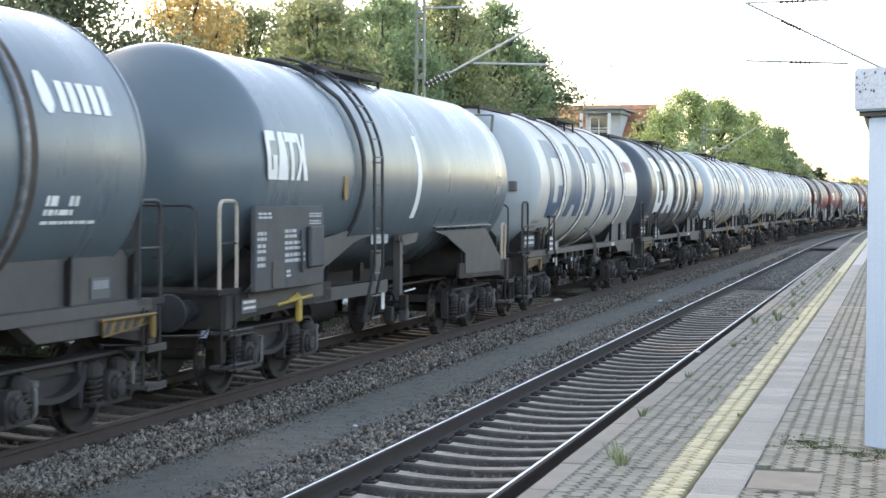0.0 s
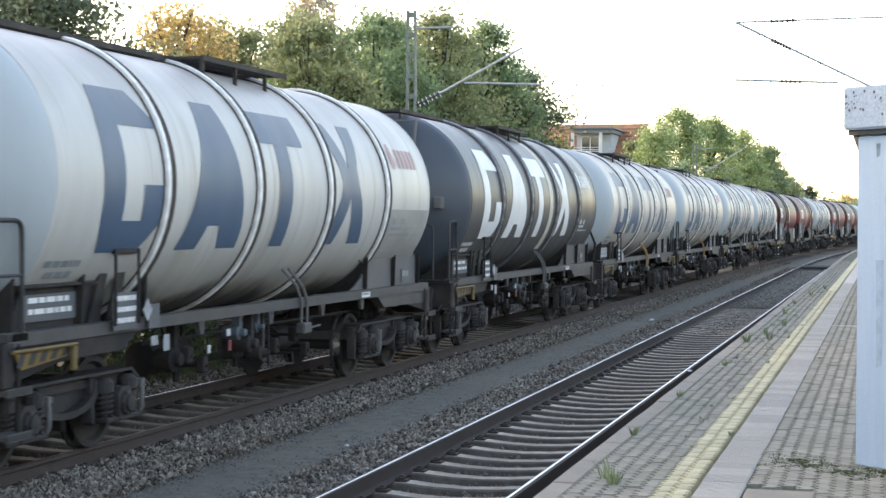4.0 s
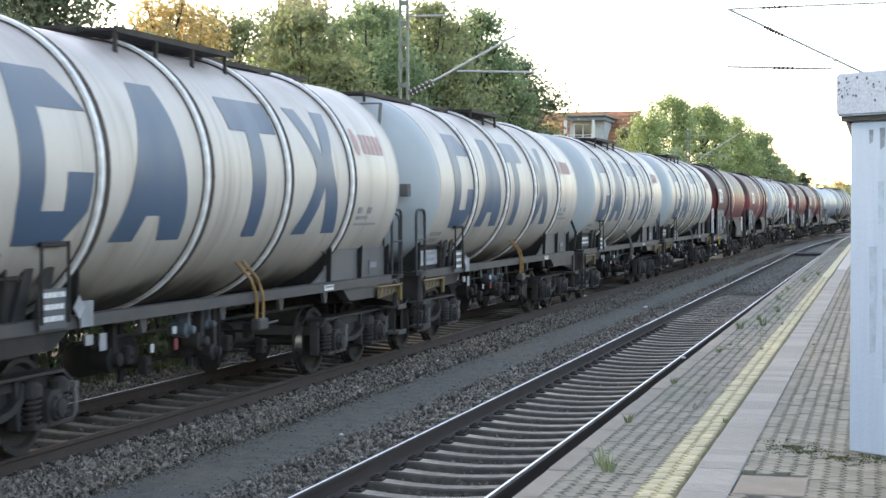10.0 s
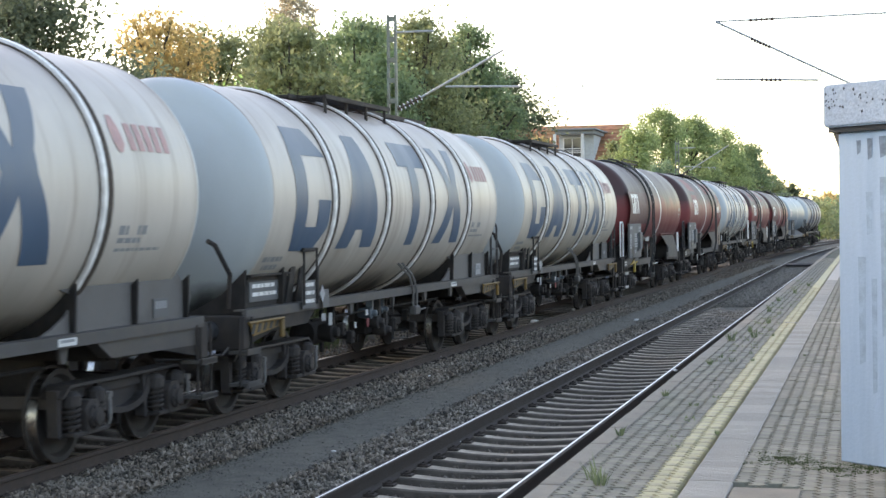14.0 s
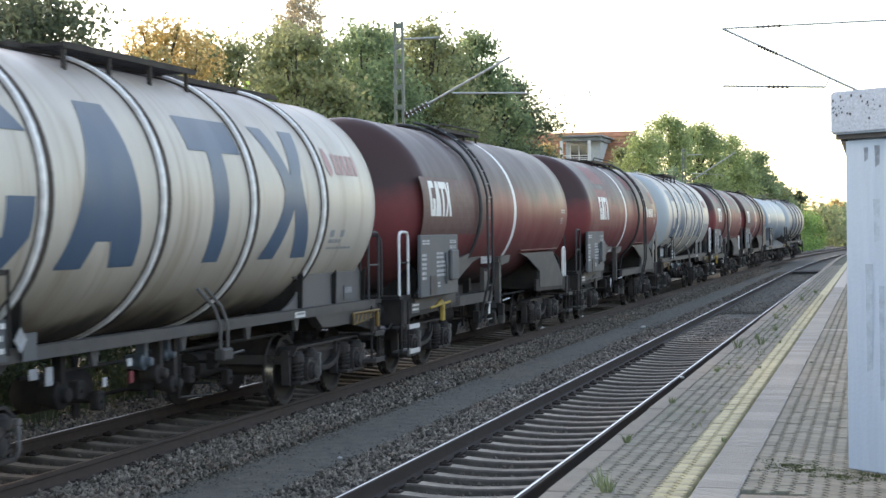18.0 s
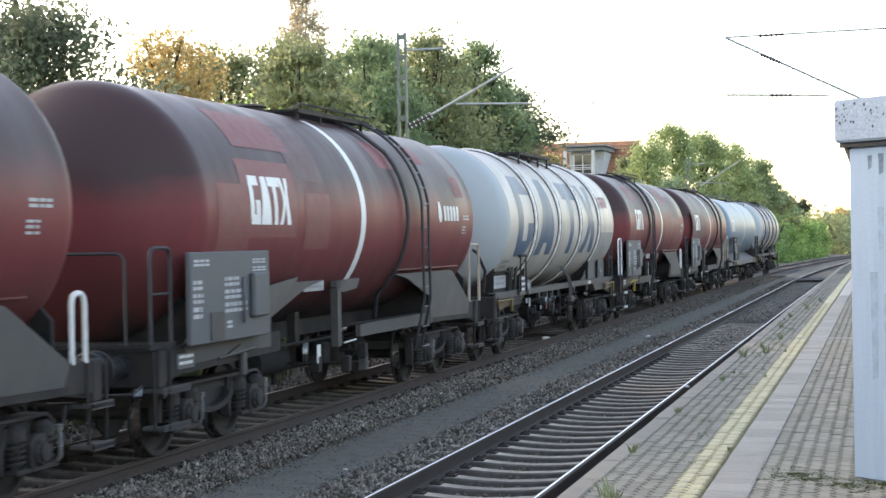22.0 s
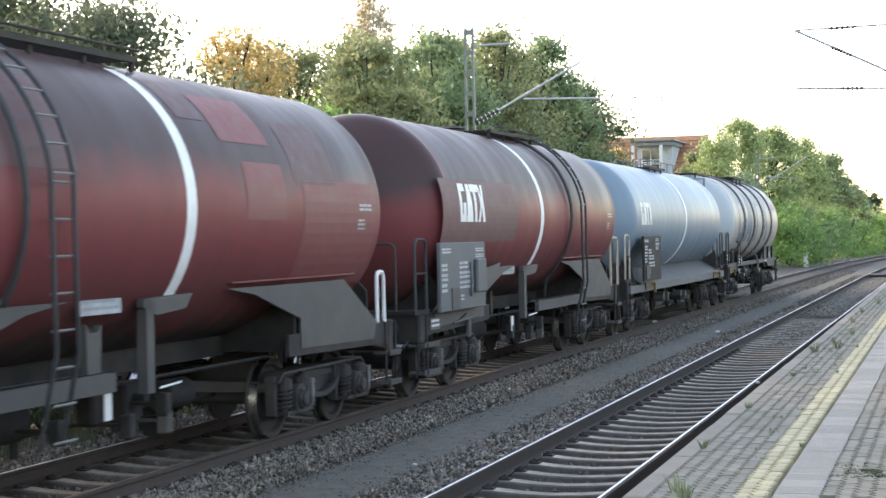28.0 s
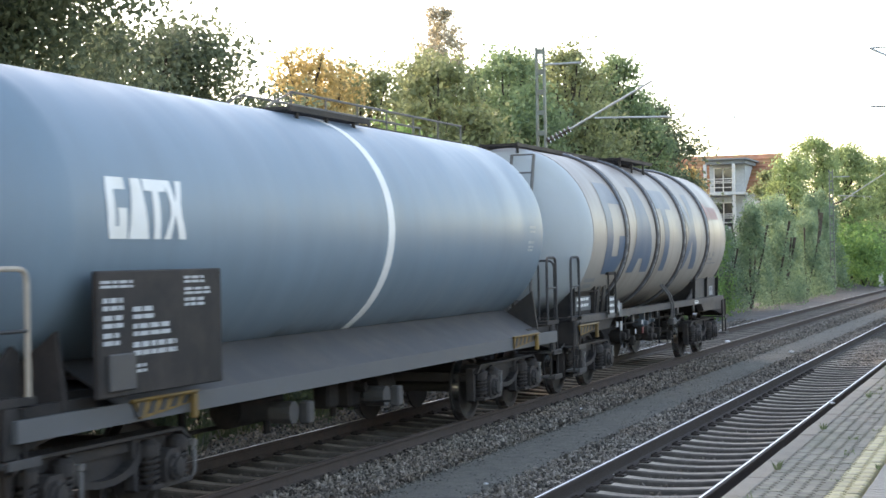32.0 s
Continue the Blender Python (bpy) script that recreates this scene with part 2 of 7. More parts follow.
RAIL = [(-0.075, -0.172), (-0.075, -0.16), (-0.012, -0.14), (-0.009, -0.05), (-0.036, -0.036), (-0.036, -0.006), (-0.03, -0.002), (-0.017, 0), (0.017, 0), (0.03, -0.002), (0.036, -0.006), (0.036, -0.036), (0.009, -0.05), (0.012, -0.14), (0.075, -0.16), (0.075, -0.172)]
TRACK_Y = [-30, -10, 0, 10, 20, 30, 40, 50, 60, 70, 80, 85, 90, 95, 100, 105, 110, 116, 122, 128, 134, 140, 148, 156, 164, 172, 180, 190, 200, 212, 225, 240, 260, 290]


def sleeper_mesh(top_mat):
    """A concrete sleeper: sloped flanks, high at the rail seats, waisted and lower in the middle."""
    bm = B()
    st = [(-1.3, 0.150, -0.165, 0.125), (-1.0, 0.150, -0.165, 0.12), (-0.55, 0.145, -0.168, 0.115), (-0.3, 0.135, -0.19, 0.11), (0, 0.13, -0.2, 0.105),
          (0.3, 0.135, -0.19, 0.11), (0.55, 0.145, -0.168, 0.115), (1.0, 0.150, -0.165, 0.12), (1.3, 0.150, -0.165, 0.125)]
    rings = [[bm.verts.new(p) for p in ((x, -w, -0.36), (x, -t, top - 0.015), (x, -t + 0.02, top), (x, t - 0.02, top), (x, t, top - 0.015), (x, w, -0.36))] for x, w, top, t in st]
    for q, w in zip(rings, rings[1:]):
        for k in range(6):
            bm.faces.new((q[k], q[(k + 1) % 6], w[(k + 1) % 6], w[k]))
    bm.faces.new(rings[0]), bm.faces.new(rings[-1][::-1])
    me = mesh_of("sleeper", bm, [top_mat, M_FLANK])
    # every face but the top takes the darker flank tone
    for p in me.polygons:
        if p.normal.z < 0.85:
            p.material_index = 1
    return me


def clip_mesh():
    """A rail fastening: plate, bolt and spring clip on either foot of the rail."""
    bm = B()
    box(bm, -0.17, 0.17, -0.07, 0.07, -0.19, -0.165)
    for s in (-1, 1):
        box(bm, s * 0.13 - 0.055, s * 0.13 + 0.055, -0.06, 0.06, -0.168, -0.145)
        lathe(bm, [(-0.15, 0.018), (-0.11, 0.018)], 6, "z", (s * 0.125, 0, 0))
        pipe(bm, [(s * 0.075, -0.05, -0.14), (s * 0.12, -0.055, -0.13), (s * 0.16, 0, -0.135), (s * 0.12, 0.055, -0.13), (s * 0.075, 0.05, -0.14)], 0.009, 5)
    return mesh_of("fastening", bm, M_RUST)


SLEEPER, SLEEPER_OILY_SHADED, CLIP = sleeper_mesh(M_SLEEPER), sleeper_mesh(M_SLEEPER_OILY_SHADED), clip_mesh()


def track(name, mid, first, y_end, tops, rust, label):
    t = thing(name, label, "railway track", "tracks")
    for s, top in ((-0.7525, tops[0]), (0.7525, tops[1])):
        bm = B()
        k = -1 if s > 0 else 1      # worn bright towards the middle of the track
        head = [(-0.03, -0.002), (-0.004, 0), (0.02, 0), (0.03, -0.002)] if k > 0 else [(-0.03, -0.002), (-0.02, 0), (0.004, 0), (0.03, -0.002)]
        sweep(bm, RAIL[:6] + head + RAIL[10:], [(mid(y) + s, y, 0) for y in TRACK_Y])
        bm.faces.ensure_lookup_table()
        me = mesh_of("rail", bm, [rust, top])
        for poly in me.polygons:
            if poly.normal.z > 0.9995 and poly.center.z > -0.0005:
                poly.material_index = 1
        r = new("rail", me)
        r.parent = t
    y = first
    while y < y_end:
        a = -math.atan((mid(y + 1) - mid(y - 1)) / 2)
        share("sleeper", SLEEPER if rust == M_RUST else SLEEPER_OILY_SHADED, t, (mid(y), y, random.uniform(-0.006, 0.004)), (0, 0, a + random.uniform(-0.008, 0.008)))
        if 6 < y < 34:
            for s in (-0.7525, 0.7525):
                share("fastening", CLIP, t, (mid(y) + s, y, 0), (0, 0, a))
        y += 0.6
    return t


track("platform_track", near_x, -8.27, 54, (M_RAILTOP, M_RAILTOP), M_RUST, "platform track with polished rails on concrete sleepers")
track("goods_track", far_x, -9.0, 78, (M_RAILTOP, M_RAILDULL), M_RUST_BROWN, "goods track with rusty rails on concrete sleepers")

# boards of a foot crossing in the platform track
board = B()
for k in range(5):
    box(board, near_x(86) - 0.64, near_x(86) + 0.64, 84.6 + 0.62 * k, 85.18 + 0.62 * k, -0.1, -0.012, 0.01)
tagged(part("crossing_panel", board, mat("crossing_rubber", (0.045, 0.04, 0.04), 0.9, bump=0.3)), "dark rubber crossing panel between the rails", "crossing panel")


def stones(name, label, zones, seed, small=1.0, material=None):
    """Loose ballast: thousands of small angular stones in stretches (mid, left, right, y0, y1, number, low, high)."""
    rng = np.random.default_rng(seed)
    base = np.array([(1, 0, 0), (-0.4, 0.9, 0.1), (-0.5, -0.8, 0.1), (0.25, 0.1, 0.8), (-0.45, 0.2, 0.62), (0.05, -0.15, -0.9)])
    tris = np.array([(0, 1, 3), (1, 4, 3), (1, 2, 4), (2, 3, 4), (2, 0, 3), (0, 5, 1), (1, 5, 2), (2, 5, 0)])
    V, T = [], []
    off = 0
    for mid, a, b, y0, y1, n, zlo, zhi in zones:
        # denser towards the near end, where single stones can be told apart
        y = y0 + (y1 - y0) * rng.random(n) ** 1.7
        m = np.array([mid(q) for q in y])
        u = rng.random(n)
        x = m + a + (b - a) * u
        z = zlo + (zhi - zlo) * rng.random(n)
        size = small * rng.uniform(0.014, 0.036, n)
        ang = rng.random((n, 3)) * 6.28
        ca, sa, cb, sb = np.cos(ang[:, 0]), np.sin(ang[:, 0]), np.cos(ang[:, 1]), np.sin(ang[:, 1])
        p = base[None] * (1 + rng.uniform(-0.35, 0.35, (n, 6, 3))) * size[:, None, None] * rng.uniform(0.7, 1.3, (n, 1, 3))
        px, py, pz = p[..., 0], p[..., 1], p[..., 2]
        px, py = px * ca[:, None] - py * sa[:, None], px * sa[:, None] + py * ca[:, None]
        py, pz = py * cb[:, None] - pz * sb[:, None], py * sb[:, None] + pz * cb[:, None]
        V.append(np.stack([px + x[:, None], py + y[:, None], pz + z[:, None]], -1).reshape(-1, 3))
        T.append((tris[None] + (off + 6 * np.arange(n))[:, None, None]).reshape(-1, 3))
        off += 6 * n
    V, T = np.concatenate(V), np.concatenate(T)
    me = bpy.data.meshes.new(name)
    me.from_pydata(V.tolist(), [], T.tolist())
    me.materials.append(material or M_STONE)
    return tagged(new(name, me), label, "ballast", kind="stuff")


def between(y):
    return (near_x(y) + far_x(y)) / 2


stones("ballast", "coarse grey ballast stones along the tracks", [
    (near_x, -1.72, -0.83, 9, 40, 26000, -0.23, -0.145), (near_x, -1.62, -0.83, 40, 90, 9000, -0.23, -0.15),
    (near_x, -0.66, 0.66, 36, 52, 7000, -0.25, -0.2), (near_x, 0.82, 1.55, 8, 40, 5000, -0.24, -0.16),
    (far_x, 0.83, 1.82, 12, 45, 32000, -0.23, -0.14), (far_x, 0.83, 1.82, 45, 100, 11000, -0.23, -0.15), (far_x, -2.3, -0.83, 13, 60, 12000, -0.26, -0.13)], 3)
stones("track_ballast", "dark ballast between the sleepers", [
    (near_x, -0.66, 0.66, 8.5, 40, 24000, -0.31, -0.235), (far_x, -0.66, 0.66, 12, 50, 16000, -0.31, -0.23)], 6, material=M_STONE_D)
for nm, mid, y1 in (("platform_track_bed", near_x, 44), ("goods_track_bed", far_x, 78)):
    bm = B()
    sweep(bm, [(-0.7, -0.32), (-0.7, -0.275), (0.7, -0.275), (0.7, -0.32)], [(mid(y), y, 0) for y in range(-30, y1, 6)])
    tagged(part(nm, bm, M_STONE_D), "dark gravel bed between the rails", "track bed", kind="structure")
stones("pebbles", "small loose stones strewn over the cinder path", [(between, -0.7, 0.7, 11, 40, 15000, -0.228, -0.213), (between, -0.7, 0.7, 40, 90, 5000, -0.225, -0.21),
    (between, -0.85, -0.45, 11, 60, 4000, -0.24, -0.2), (between, 0.45, 0.85, 11, 60, 4000, -0.24, -0.2), (near_x, -0.64, 0.64, 46, 84, 6000, -0.15, -0.125)], 4, 0.6, M_PEBBLE)
infill = B()
sweep(infill, [(-0.66, -0.3), (-0.66, -0.16), (-0.3, -0.14), (0.3, -0.14), (0.66, -0.16), (0.66, -0.3)], [(near_x(y), y, -0.09 if y < 46 else 0) for y in (40, 44, 48, 52, 60, 70, 80, 84, 90, 100, 110)])
tagged(part("gravel_infill", infill, M_PATH), "fine grey gravel levelled between the platform track's rails", "gravel", kind="structure")

# ---- platform ----
PZ = 0.55


def plat_x(y):
    return max(0.0, y - 80) ** 2 / 2100 - 0.003 * (y - 11)


PY = [-30, -10, 0, 10, 20, 30, 45, 60, 80, 90, 100, 115, 130, 145, 160, 180]
platform = thing("platform", "station platform with grey interlocking paving and concrete edge", "platform", kind="structure")
bed = B()
sweep(bed, [(-2.02, -0.4), (-2.02, PZ - 0.055), (9, PZ - 0.055), (9, -0.4)], [(plat_x(y), y, 0) for y in PY])
part("bed", bed, M_JOINT, platform)
face = B()
sweep(face, [(-2.1, -0.4), (-2.1, PZ - 0.16), (-2.03, PZ - 0.16), (-2.03, -0.4)], [(plat_x(y), y, 0) for y in PY])
part("edge_wall", face, M_KERB, platform)


def slab_mesh(name, w, d, h, material, bevel=0.006, grooves=0, studs=0):
    """A slab with its near left corner at the origin and its top at z = 0."""
    bm = B()
    box(bm, 0.003, w - 0.003, 0.003, d - 0.003, -h, 0, bevel)
    for k in range(grooves):
        y = d * (k + 0.5) / grooves
        box(bm, 0.012, w - 0.012, y - d * 0.24 / grooves, y + d * 0.24 / grooves, -0.004, 0.005)
    for i in range(studs):
        for j in range(studs):
            lathe(bm, [(-0.002, 0.016), (0.006, 0.012)], 6, "z", (w * (i + 0.5) / studs, d * (j + 0.5) / studs, 0))
    return mesh_of(name, bm, material)


def paver_mesh(material):
    """A zigzag paving stone, long side along the platform, 0.225 m by 0.108 m."""
    bm = B()
    w, d, n = 0.047, 0.111, 0.044
    right = [(w + (n if k % 2 else -n) * 0.5, -d + 2 * d * k / 4) for k in range(5)]
    left = [(x - 2 * w, y) for x, y in right]
    pts = right + left[::-1]
    prism(bm, pts, "z", -0.08, -0.008)
    prism(bm, [(x * 0.9, y * 0.975) for x, y in pts], "z", -0.012, 0.0)
    return mesh_of("paving_stone", bm, material)

# ---- the tank train ----
ZC, R = 2.63, 1.47      # the tanks' axis above the rails, and their radius


def tank_paint(name, base, grime, soot=(0.10, 0.09, 0.085), spec=0.38, rough=0.42, low=0.5, top=0.35, soot_z=(4.15, 4.75), runs=None):
    """Tank paint with run-off streaks and a dusty back, darkening down the flank to a near-black underside."""
    m = mat(name, base, rough, vary=0.04, scale=1.3, fine=45, bump=0.04, dirt=grime, dirt_amount=0.2, dirt_scale=1.6, stretch=(0.3, 1.2, 0.3), spec=spec)
    t, n = m.node_tree, m.node_tree.nodes
    L = t.links.new
    b = n["Principled BSDF"]
    old = b.inputs["Base Color"].links[0].from_socket
    tc = n.new("ShaderNodeTexCoord")
    sep = n.new("ShaderNodeSeparateXYZ")
    L(tc.outputs["Object"], sep.inputs[0])
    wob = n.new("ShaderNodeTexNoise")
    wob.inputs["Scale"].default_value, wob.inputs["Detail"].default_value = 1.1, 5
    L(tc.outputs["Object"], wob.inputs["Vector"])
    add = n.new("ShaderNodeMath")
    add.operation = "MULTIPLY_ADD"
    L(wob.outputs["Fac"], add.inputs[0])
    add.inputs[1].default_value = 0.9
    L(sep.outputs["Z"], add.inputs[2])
    # bands by height: darker low flank, near-black underside, then the back
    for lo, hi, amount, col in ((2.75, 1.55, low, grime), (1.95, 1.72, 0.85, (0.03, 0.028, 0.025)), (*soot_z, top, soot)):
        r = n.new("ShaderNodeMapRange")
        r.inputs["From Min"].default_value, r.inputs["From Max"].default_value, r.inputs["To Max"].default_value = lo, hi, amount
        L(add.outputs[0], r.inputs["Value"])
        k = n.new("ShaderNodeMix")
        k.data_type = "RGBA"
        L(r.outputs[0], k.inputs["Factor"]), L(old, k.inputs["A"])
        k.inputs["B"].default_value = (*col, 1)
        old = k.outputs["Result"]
    if runs:      # rusty run-off down the flank
        mp = n.new("ShaderNodeMapping")
        mp.inputs["Scale"].default_value = (0.22, 3.2, 0.22)
        nz = n.new("ShaderNodeTexNoise")
        nz.inputs["Scale"].default_value, nz.inputs["Detail"].default_value = 1.7, 5
        L(tc.outputs["Object"], mp.inputs["Vector"]), L(mp.outputs[0], nz.inputs["Vector"])
        r = n.new("ShaderNodeMapRange")
        r.inputs["From Min"].default_value, r.inputs["From Max"].default_value, r.inputs["To Max"].default_value = 0.55, 0.72, 0.55
        L(nz.outputs["Fac"], r.inputs["Value"])
        k = n.new("ShaderNodeMix")
        k.data_type = "RGBA"
        L(r.outputs[0], k.inputs["Factor"]), L(old, k.inputs["A"])
        k.inputs["B"].default_value = (*runs, 1)
        old = k.outputs["Result"]
    L(old, b.inputs["Base Color"])
    return m


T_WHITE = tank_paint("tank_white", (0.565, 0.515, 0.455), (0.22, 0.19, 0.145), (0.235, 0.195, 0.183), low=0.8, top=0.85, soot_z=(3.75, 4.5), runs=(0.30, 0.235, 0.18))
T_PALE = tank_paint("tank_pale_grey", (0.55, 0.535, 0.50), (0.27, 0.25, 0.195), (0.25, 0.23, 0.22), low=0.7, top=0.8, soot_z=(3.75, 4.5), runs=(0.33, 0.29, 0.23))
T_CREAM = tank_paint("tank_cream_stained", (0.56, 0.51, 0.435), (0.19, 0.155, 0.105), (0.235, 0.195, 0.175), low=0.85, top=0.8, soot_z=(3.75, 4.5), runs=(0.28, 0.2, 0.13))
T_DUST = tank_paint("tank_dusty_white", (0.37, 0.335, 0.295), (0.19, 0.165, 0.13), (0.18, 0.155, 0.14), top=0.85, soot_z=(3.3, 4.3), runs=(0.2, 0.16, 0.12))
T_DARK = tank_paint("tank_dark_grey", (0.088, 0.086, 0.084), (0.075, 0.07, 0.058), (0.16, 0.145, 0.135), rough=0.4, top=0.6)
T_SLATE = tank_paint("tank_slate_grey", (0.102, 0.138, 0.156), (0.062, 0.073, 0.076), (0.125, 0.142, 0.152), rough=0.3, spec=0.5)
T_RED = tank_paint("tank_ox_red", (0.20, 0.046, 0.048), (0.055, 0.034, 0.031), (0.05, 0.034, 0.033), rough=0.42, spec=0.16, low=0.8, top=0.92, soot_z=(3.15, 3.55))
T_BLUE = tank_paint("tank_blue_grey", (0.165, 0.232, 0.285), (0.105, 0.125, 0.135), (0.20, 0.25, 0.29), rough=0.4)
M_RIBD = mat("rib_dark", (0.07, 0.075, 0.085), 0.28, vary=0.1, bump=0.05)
M_RIBGLINT = mat("rib_glint_white", (0.78, 0.77, 0.74), 0.25, vary=0.08, bump=0.05, spec=0.7)
M_RIBGLINT_D = mat("rib_glint_grey", (0.16, 0.165, 0.17), 0.25, vary=0.1, bump=0.05, spec=0.7)
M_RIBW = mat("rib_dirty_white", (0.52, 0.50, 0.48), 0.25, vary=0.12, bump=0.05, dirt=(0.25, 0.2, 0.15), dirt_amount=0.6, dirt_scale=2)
M_RIBSHADE = mat("rib_shade_brown", (0.085, 0.07, 0.06), 0.85, vary=0.3, scale=4, bump=0.1, spec=0.12)
M_SADDLE = mat("saddle_dusty_grey", (0.135, 0.13, 0.124), 0.65, vary=0.15, scale=2, bump=0.08, dirt=(0.085, 0.078, 0.068), dirt_amount=0.7, dirt_scale=2)
M_FRAME = mat("frame_grey", (0.029, 0.027, 0.026), 0.7, spec=0.25, vary=0.2, scale=3, bump=0.15, dirt=(0.062, 0.05, 0.043), dirt_amount=0.7, dirt_scale=2)
M_FRAMELT = mat("frame_light_grey", (0.072, 0.07, 0.069), 0.6, spec=0.4, vary=0.18, scale=3, bump=0.1, dirt=(0.105, 0.09, 0.076), dirt_amount=0.6, dirt_scale=2)
M_BOGIE = mat("bogie_grime", (0.042, 0.038, 0.037), 0.65, spec=0.35, vary=0.3, scale=5, bump=0.25, dirt=(0.058, 0.047, 0.04), dirt_amount=0.7, dirt_scale=4)
# near-black colour that holds the shade under the wagons
M_GEARSHADE = mat("gear_shade_black", (0.026, 0.024, 0.023), 0.8, spec=0.2, vary=0.3, scale=5, bump=0.2, dirt=(0.04, 0.033, 0.028), dirt_amount=0.6, dirt_scale=4)
M_LINK = mat("link_dusty_grey", (0.20, 0.195, 0.185), 0.6, vary=0.2, scale=9, bump=0.1, dirt=(0.09, 0.08, 0.07), dirt_amount=0.6, dirt_scale=8)
M_WHEEL = mat("wheel_steel", (0.05, 0.044, 0.04), 0.7, 0.2, vary=0.2, bump=0.15)
M_TREAD = mat("wheel_tread", (0.5, 0.5, 0.5), 0.25, 1.0, vary=0.05, bump=0.02)
M_INK = mat("lettering_dull_white", (0.46, 0.47, 0.47), 0.6, vary=0.15, bump=0.03)
M_TAGRED = mat("tag_red", (0.25, 0.04, 0.05), 0.5, vary=0.15, bump=0.05)
M_TAGBLUE = mat("valve_dusty_blue", (0.10, 0.13, 0.155), 0.45, vary=0.15, bump=0.05)
M_DULLPATCH = mat("patch_dull_grey", (0.36, 0.345, 0.315), 0.6, vary=0.08, bump=0.03, dirt=(0.24, 0.225, 0.2), dirt_amount=0.5, dirt_scale=2)
M_BANDCREAM = mat("band_cream", (0.60, 0.55, 0.45), 0.5, vary=0.12, bump=0.03, dirt=(0.36, 0.31, 0.23), dirt_amount=0.6, dirt_scale=2)
M_BLACK = mat("black_steel", (0.03, 0.031, 0.033), 0.55, vary=0.2, bump=0.1)
M_BLUEM = tank_paint("marking_blue", (0.065, 0.115, 0.18), (0.075, 0.105, 0.145), (0.19, 0.19, 0.18), low=0.5, top=0.75, soot_z=(3.2, 4.3))
M_FADED = mat("marking_faded_red", (0.48, 0.29, 0.27), 0.6, vary=0.15, bump=0.05)
M_WHITEM = mat("marking_white", (0.78, 0.78, 0.76), 0.5, vary=0.08, bump=0.03, dirt=(0.5, 0.48, 0.42), dirt_amount=0.5, dirt_scale=3)
M_GREYM = mat("marking_grey", (0.26, 0.27, 0.275), 0.6, vary=0.1, bump=0.03)
M_HAZ = mat("hazard_yellow", (0.22, 0.125, 0.025), 0.6, vary=0.25, bump=0.1, dirt=(0.12, 0.085, 0.04), dirt_amount=0.7, dirt_scale=5)
M_PANEL = mat("panel_grey", (0.105, 0.11, 0.113), 0.6, vary=0.1, scale=2, bump=0.06, dirt=(0.10, 0.105, 0.105), dirt_amount=0.6, dirt_scale=3)
M_HAZB = mat("handle_yellow", (0.5, 0.34, 0.05), 0.6, vary=0.2, bump=0.1, dirt=(0.16, 0.11, 0.05), dirt_amount=0.6, dirt_scale=5)
M_PLATE = mat("plate_dull_white", (0.40, 0.41, 0.42), 0.6, vary=0.15, bump=0.05, dirt=(0.2, 0.19, 0.17), dirt_amount=0.6, dirt_scale=5)
M_CREAM = mat("rail_cream", (0.42, 0.36, 0.29), 0.6, vary=0.12, bump=0.05)
M_WHITEP = mat("rail_white", (0.72, 0.72, 0.70), 0.5, vary=0.08, bump=0.03)
M_REDPATCH = mat("patch_red", (0.195, 0.052, 0.048), 0.55, vary=0.08, bump=0.03)
M_DPANEL = mat("panel_dark_grey", (0.062, 0.066, 0.07), 0.65, vary=0.12, scale=2, bump=0.06, dirt=(0.04, 0.04, 0.04), dirt_amount=0.6, dirt_scale=3)
M_MAUVE = mat("patch_dusty_red", (0.135, 0.062, 0.06), 0.6, vary=0.08, bump=0.03)
M_REDDARK = mat("patch_dark_red", (0.10, 0.042, 0.041), 0.55, vary=0.1, bump=0.03)
M_ORANGE = mat("hose_orange", (0.34, 0.19, 0.07), 0.6, vary=0.2, bump=0.1)


def tank_mesh(half, dome, materials, r=R, knuckle=0.3):
    """A tank along y: cylinder of half length half, dished ends of the given depth with a rounded knuckle."""
    # crown radius from the depth: dome = rc - sqrt((rc - k)^2 - (r - k)^2)
    k, rc = knuckle, r
    for _ in range(60):
        rc = (dome ** 2 + (r - k) ** 2 - k ** 2) / (2 * (dome - k))
    c = half + dome - rc
    ang = math.asin((r - k) / (rc - k))
    prof = [(-(c + rc * math.cos(ang * q / 7)), max(0.02, rc * math.sin(ang * q / 7))) for q in range(8)]
    prof += [(-(half + k * math.cos(ang + (math.pi / 2 - ang) * q / 6)), r - k + k * math.sin(ang + (math.pi / 2 - ang) * q / 6)) for q in range(1, 7)]
    n = len(prof)
    prof += [(half * q, r) for q in (-0.6, -0.2, 0.2, 0.6)]
    prof += [(-u, v) for u, v in prof[n - 1::-1]]
    bm = B()
    lathe(bm, prof, 64, "y", (0, 0, ZC))
    me = mesh_of("tank", bm, materials, True, 50)
    if isinstance(materials, (list, tuple)):
        for p in me.polygons:
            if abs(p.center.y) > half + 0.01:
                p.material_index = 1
    return me


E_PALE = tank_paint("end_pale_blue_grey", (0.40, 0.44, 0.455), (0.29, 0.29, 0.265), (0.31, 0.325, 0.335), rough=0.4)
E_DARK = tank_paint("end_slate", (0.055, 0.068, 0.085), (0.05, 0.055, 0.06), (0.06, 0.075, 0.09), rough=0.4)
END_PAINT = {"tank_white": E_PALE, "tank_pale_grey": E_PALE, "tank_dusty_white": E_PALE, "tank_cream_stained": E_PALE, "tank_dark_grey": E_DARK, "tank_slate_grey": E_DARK}


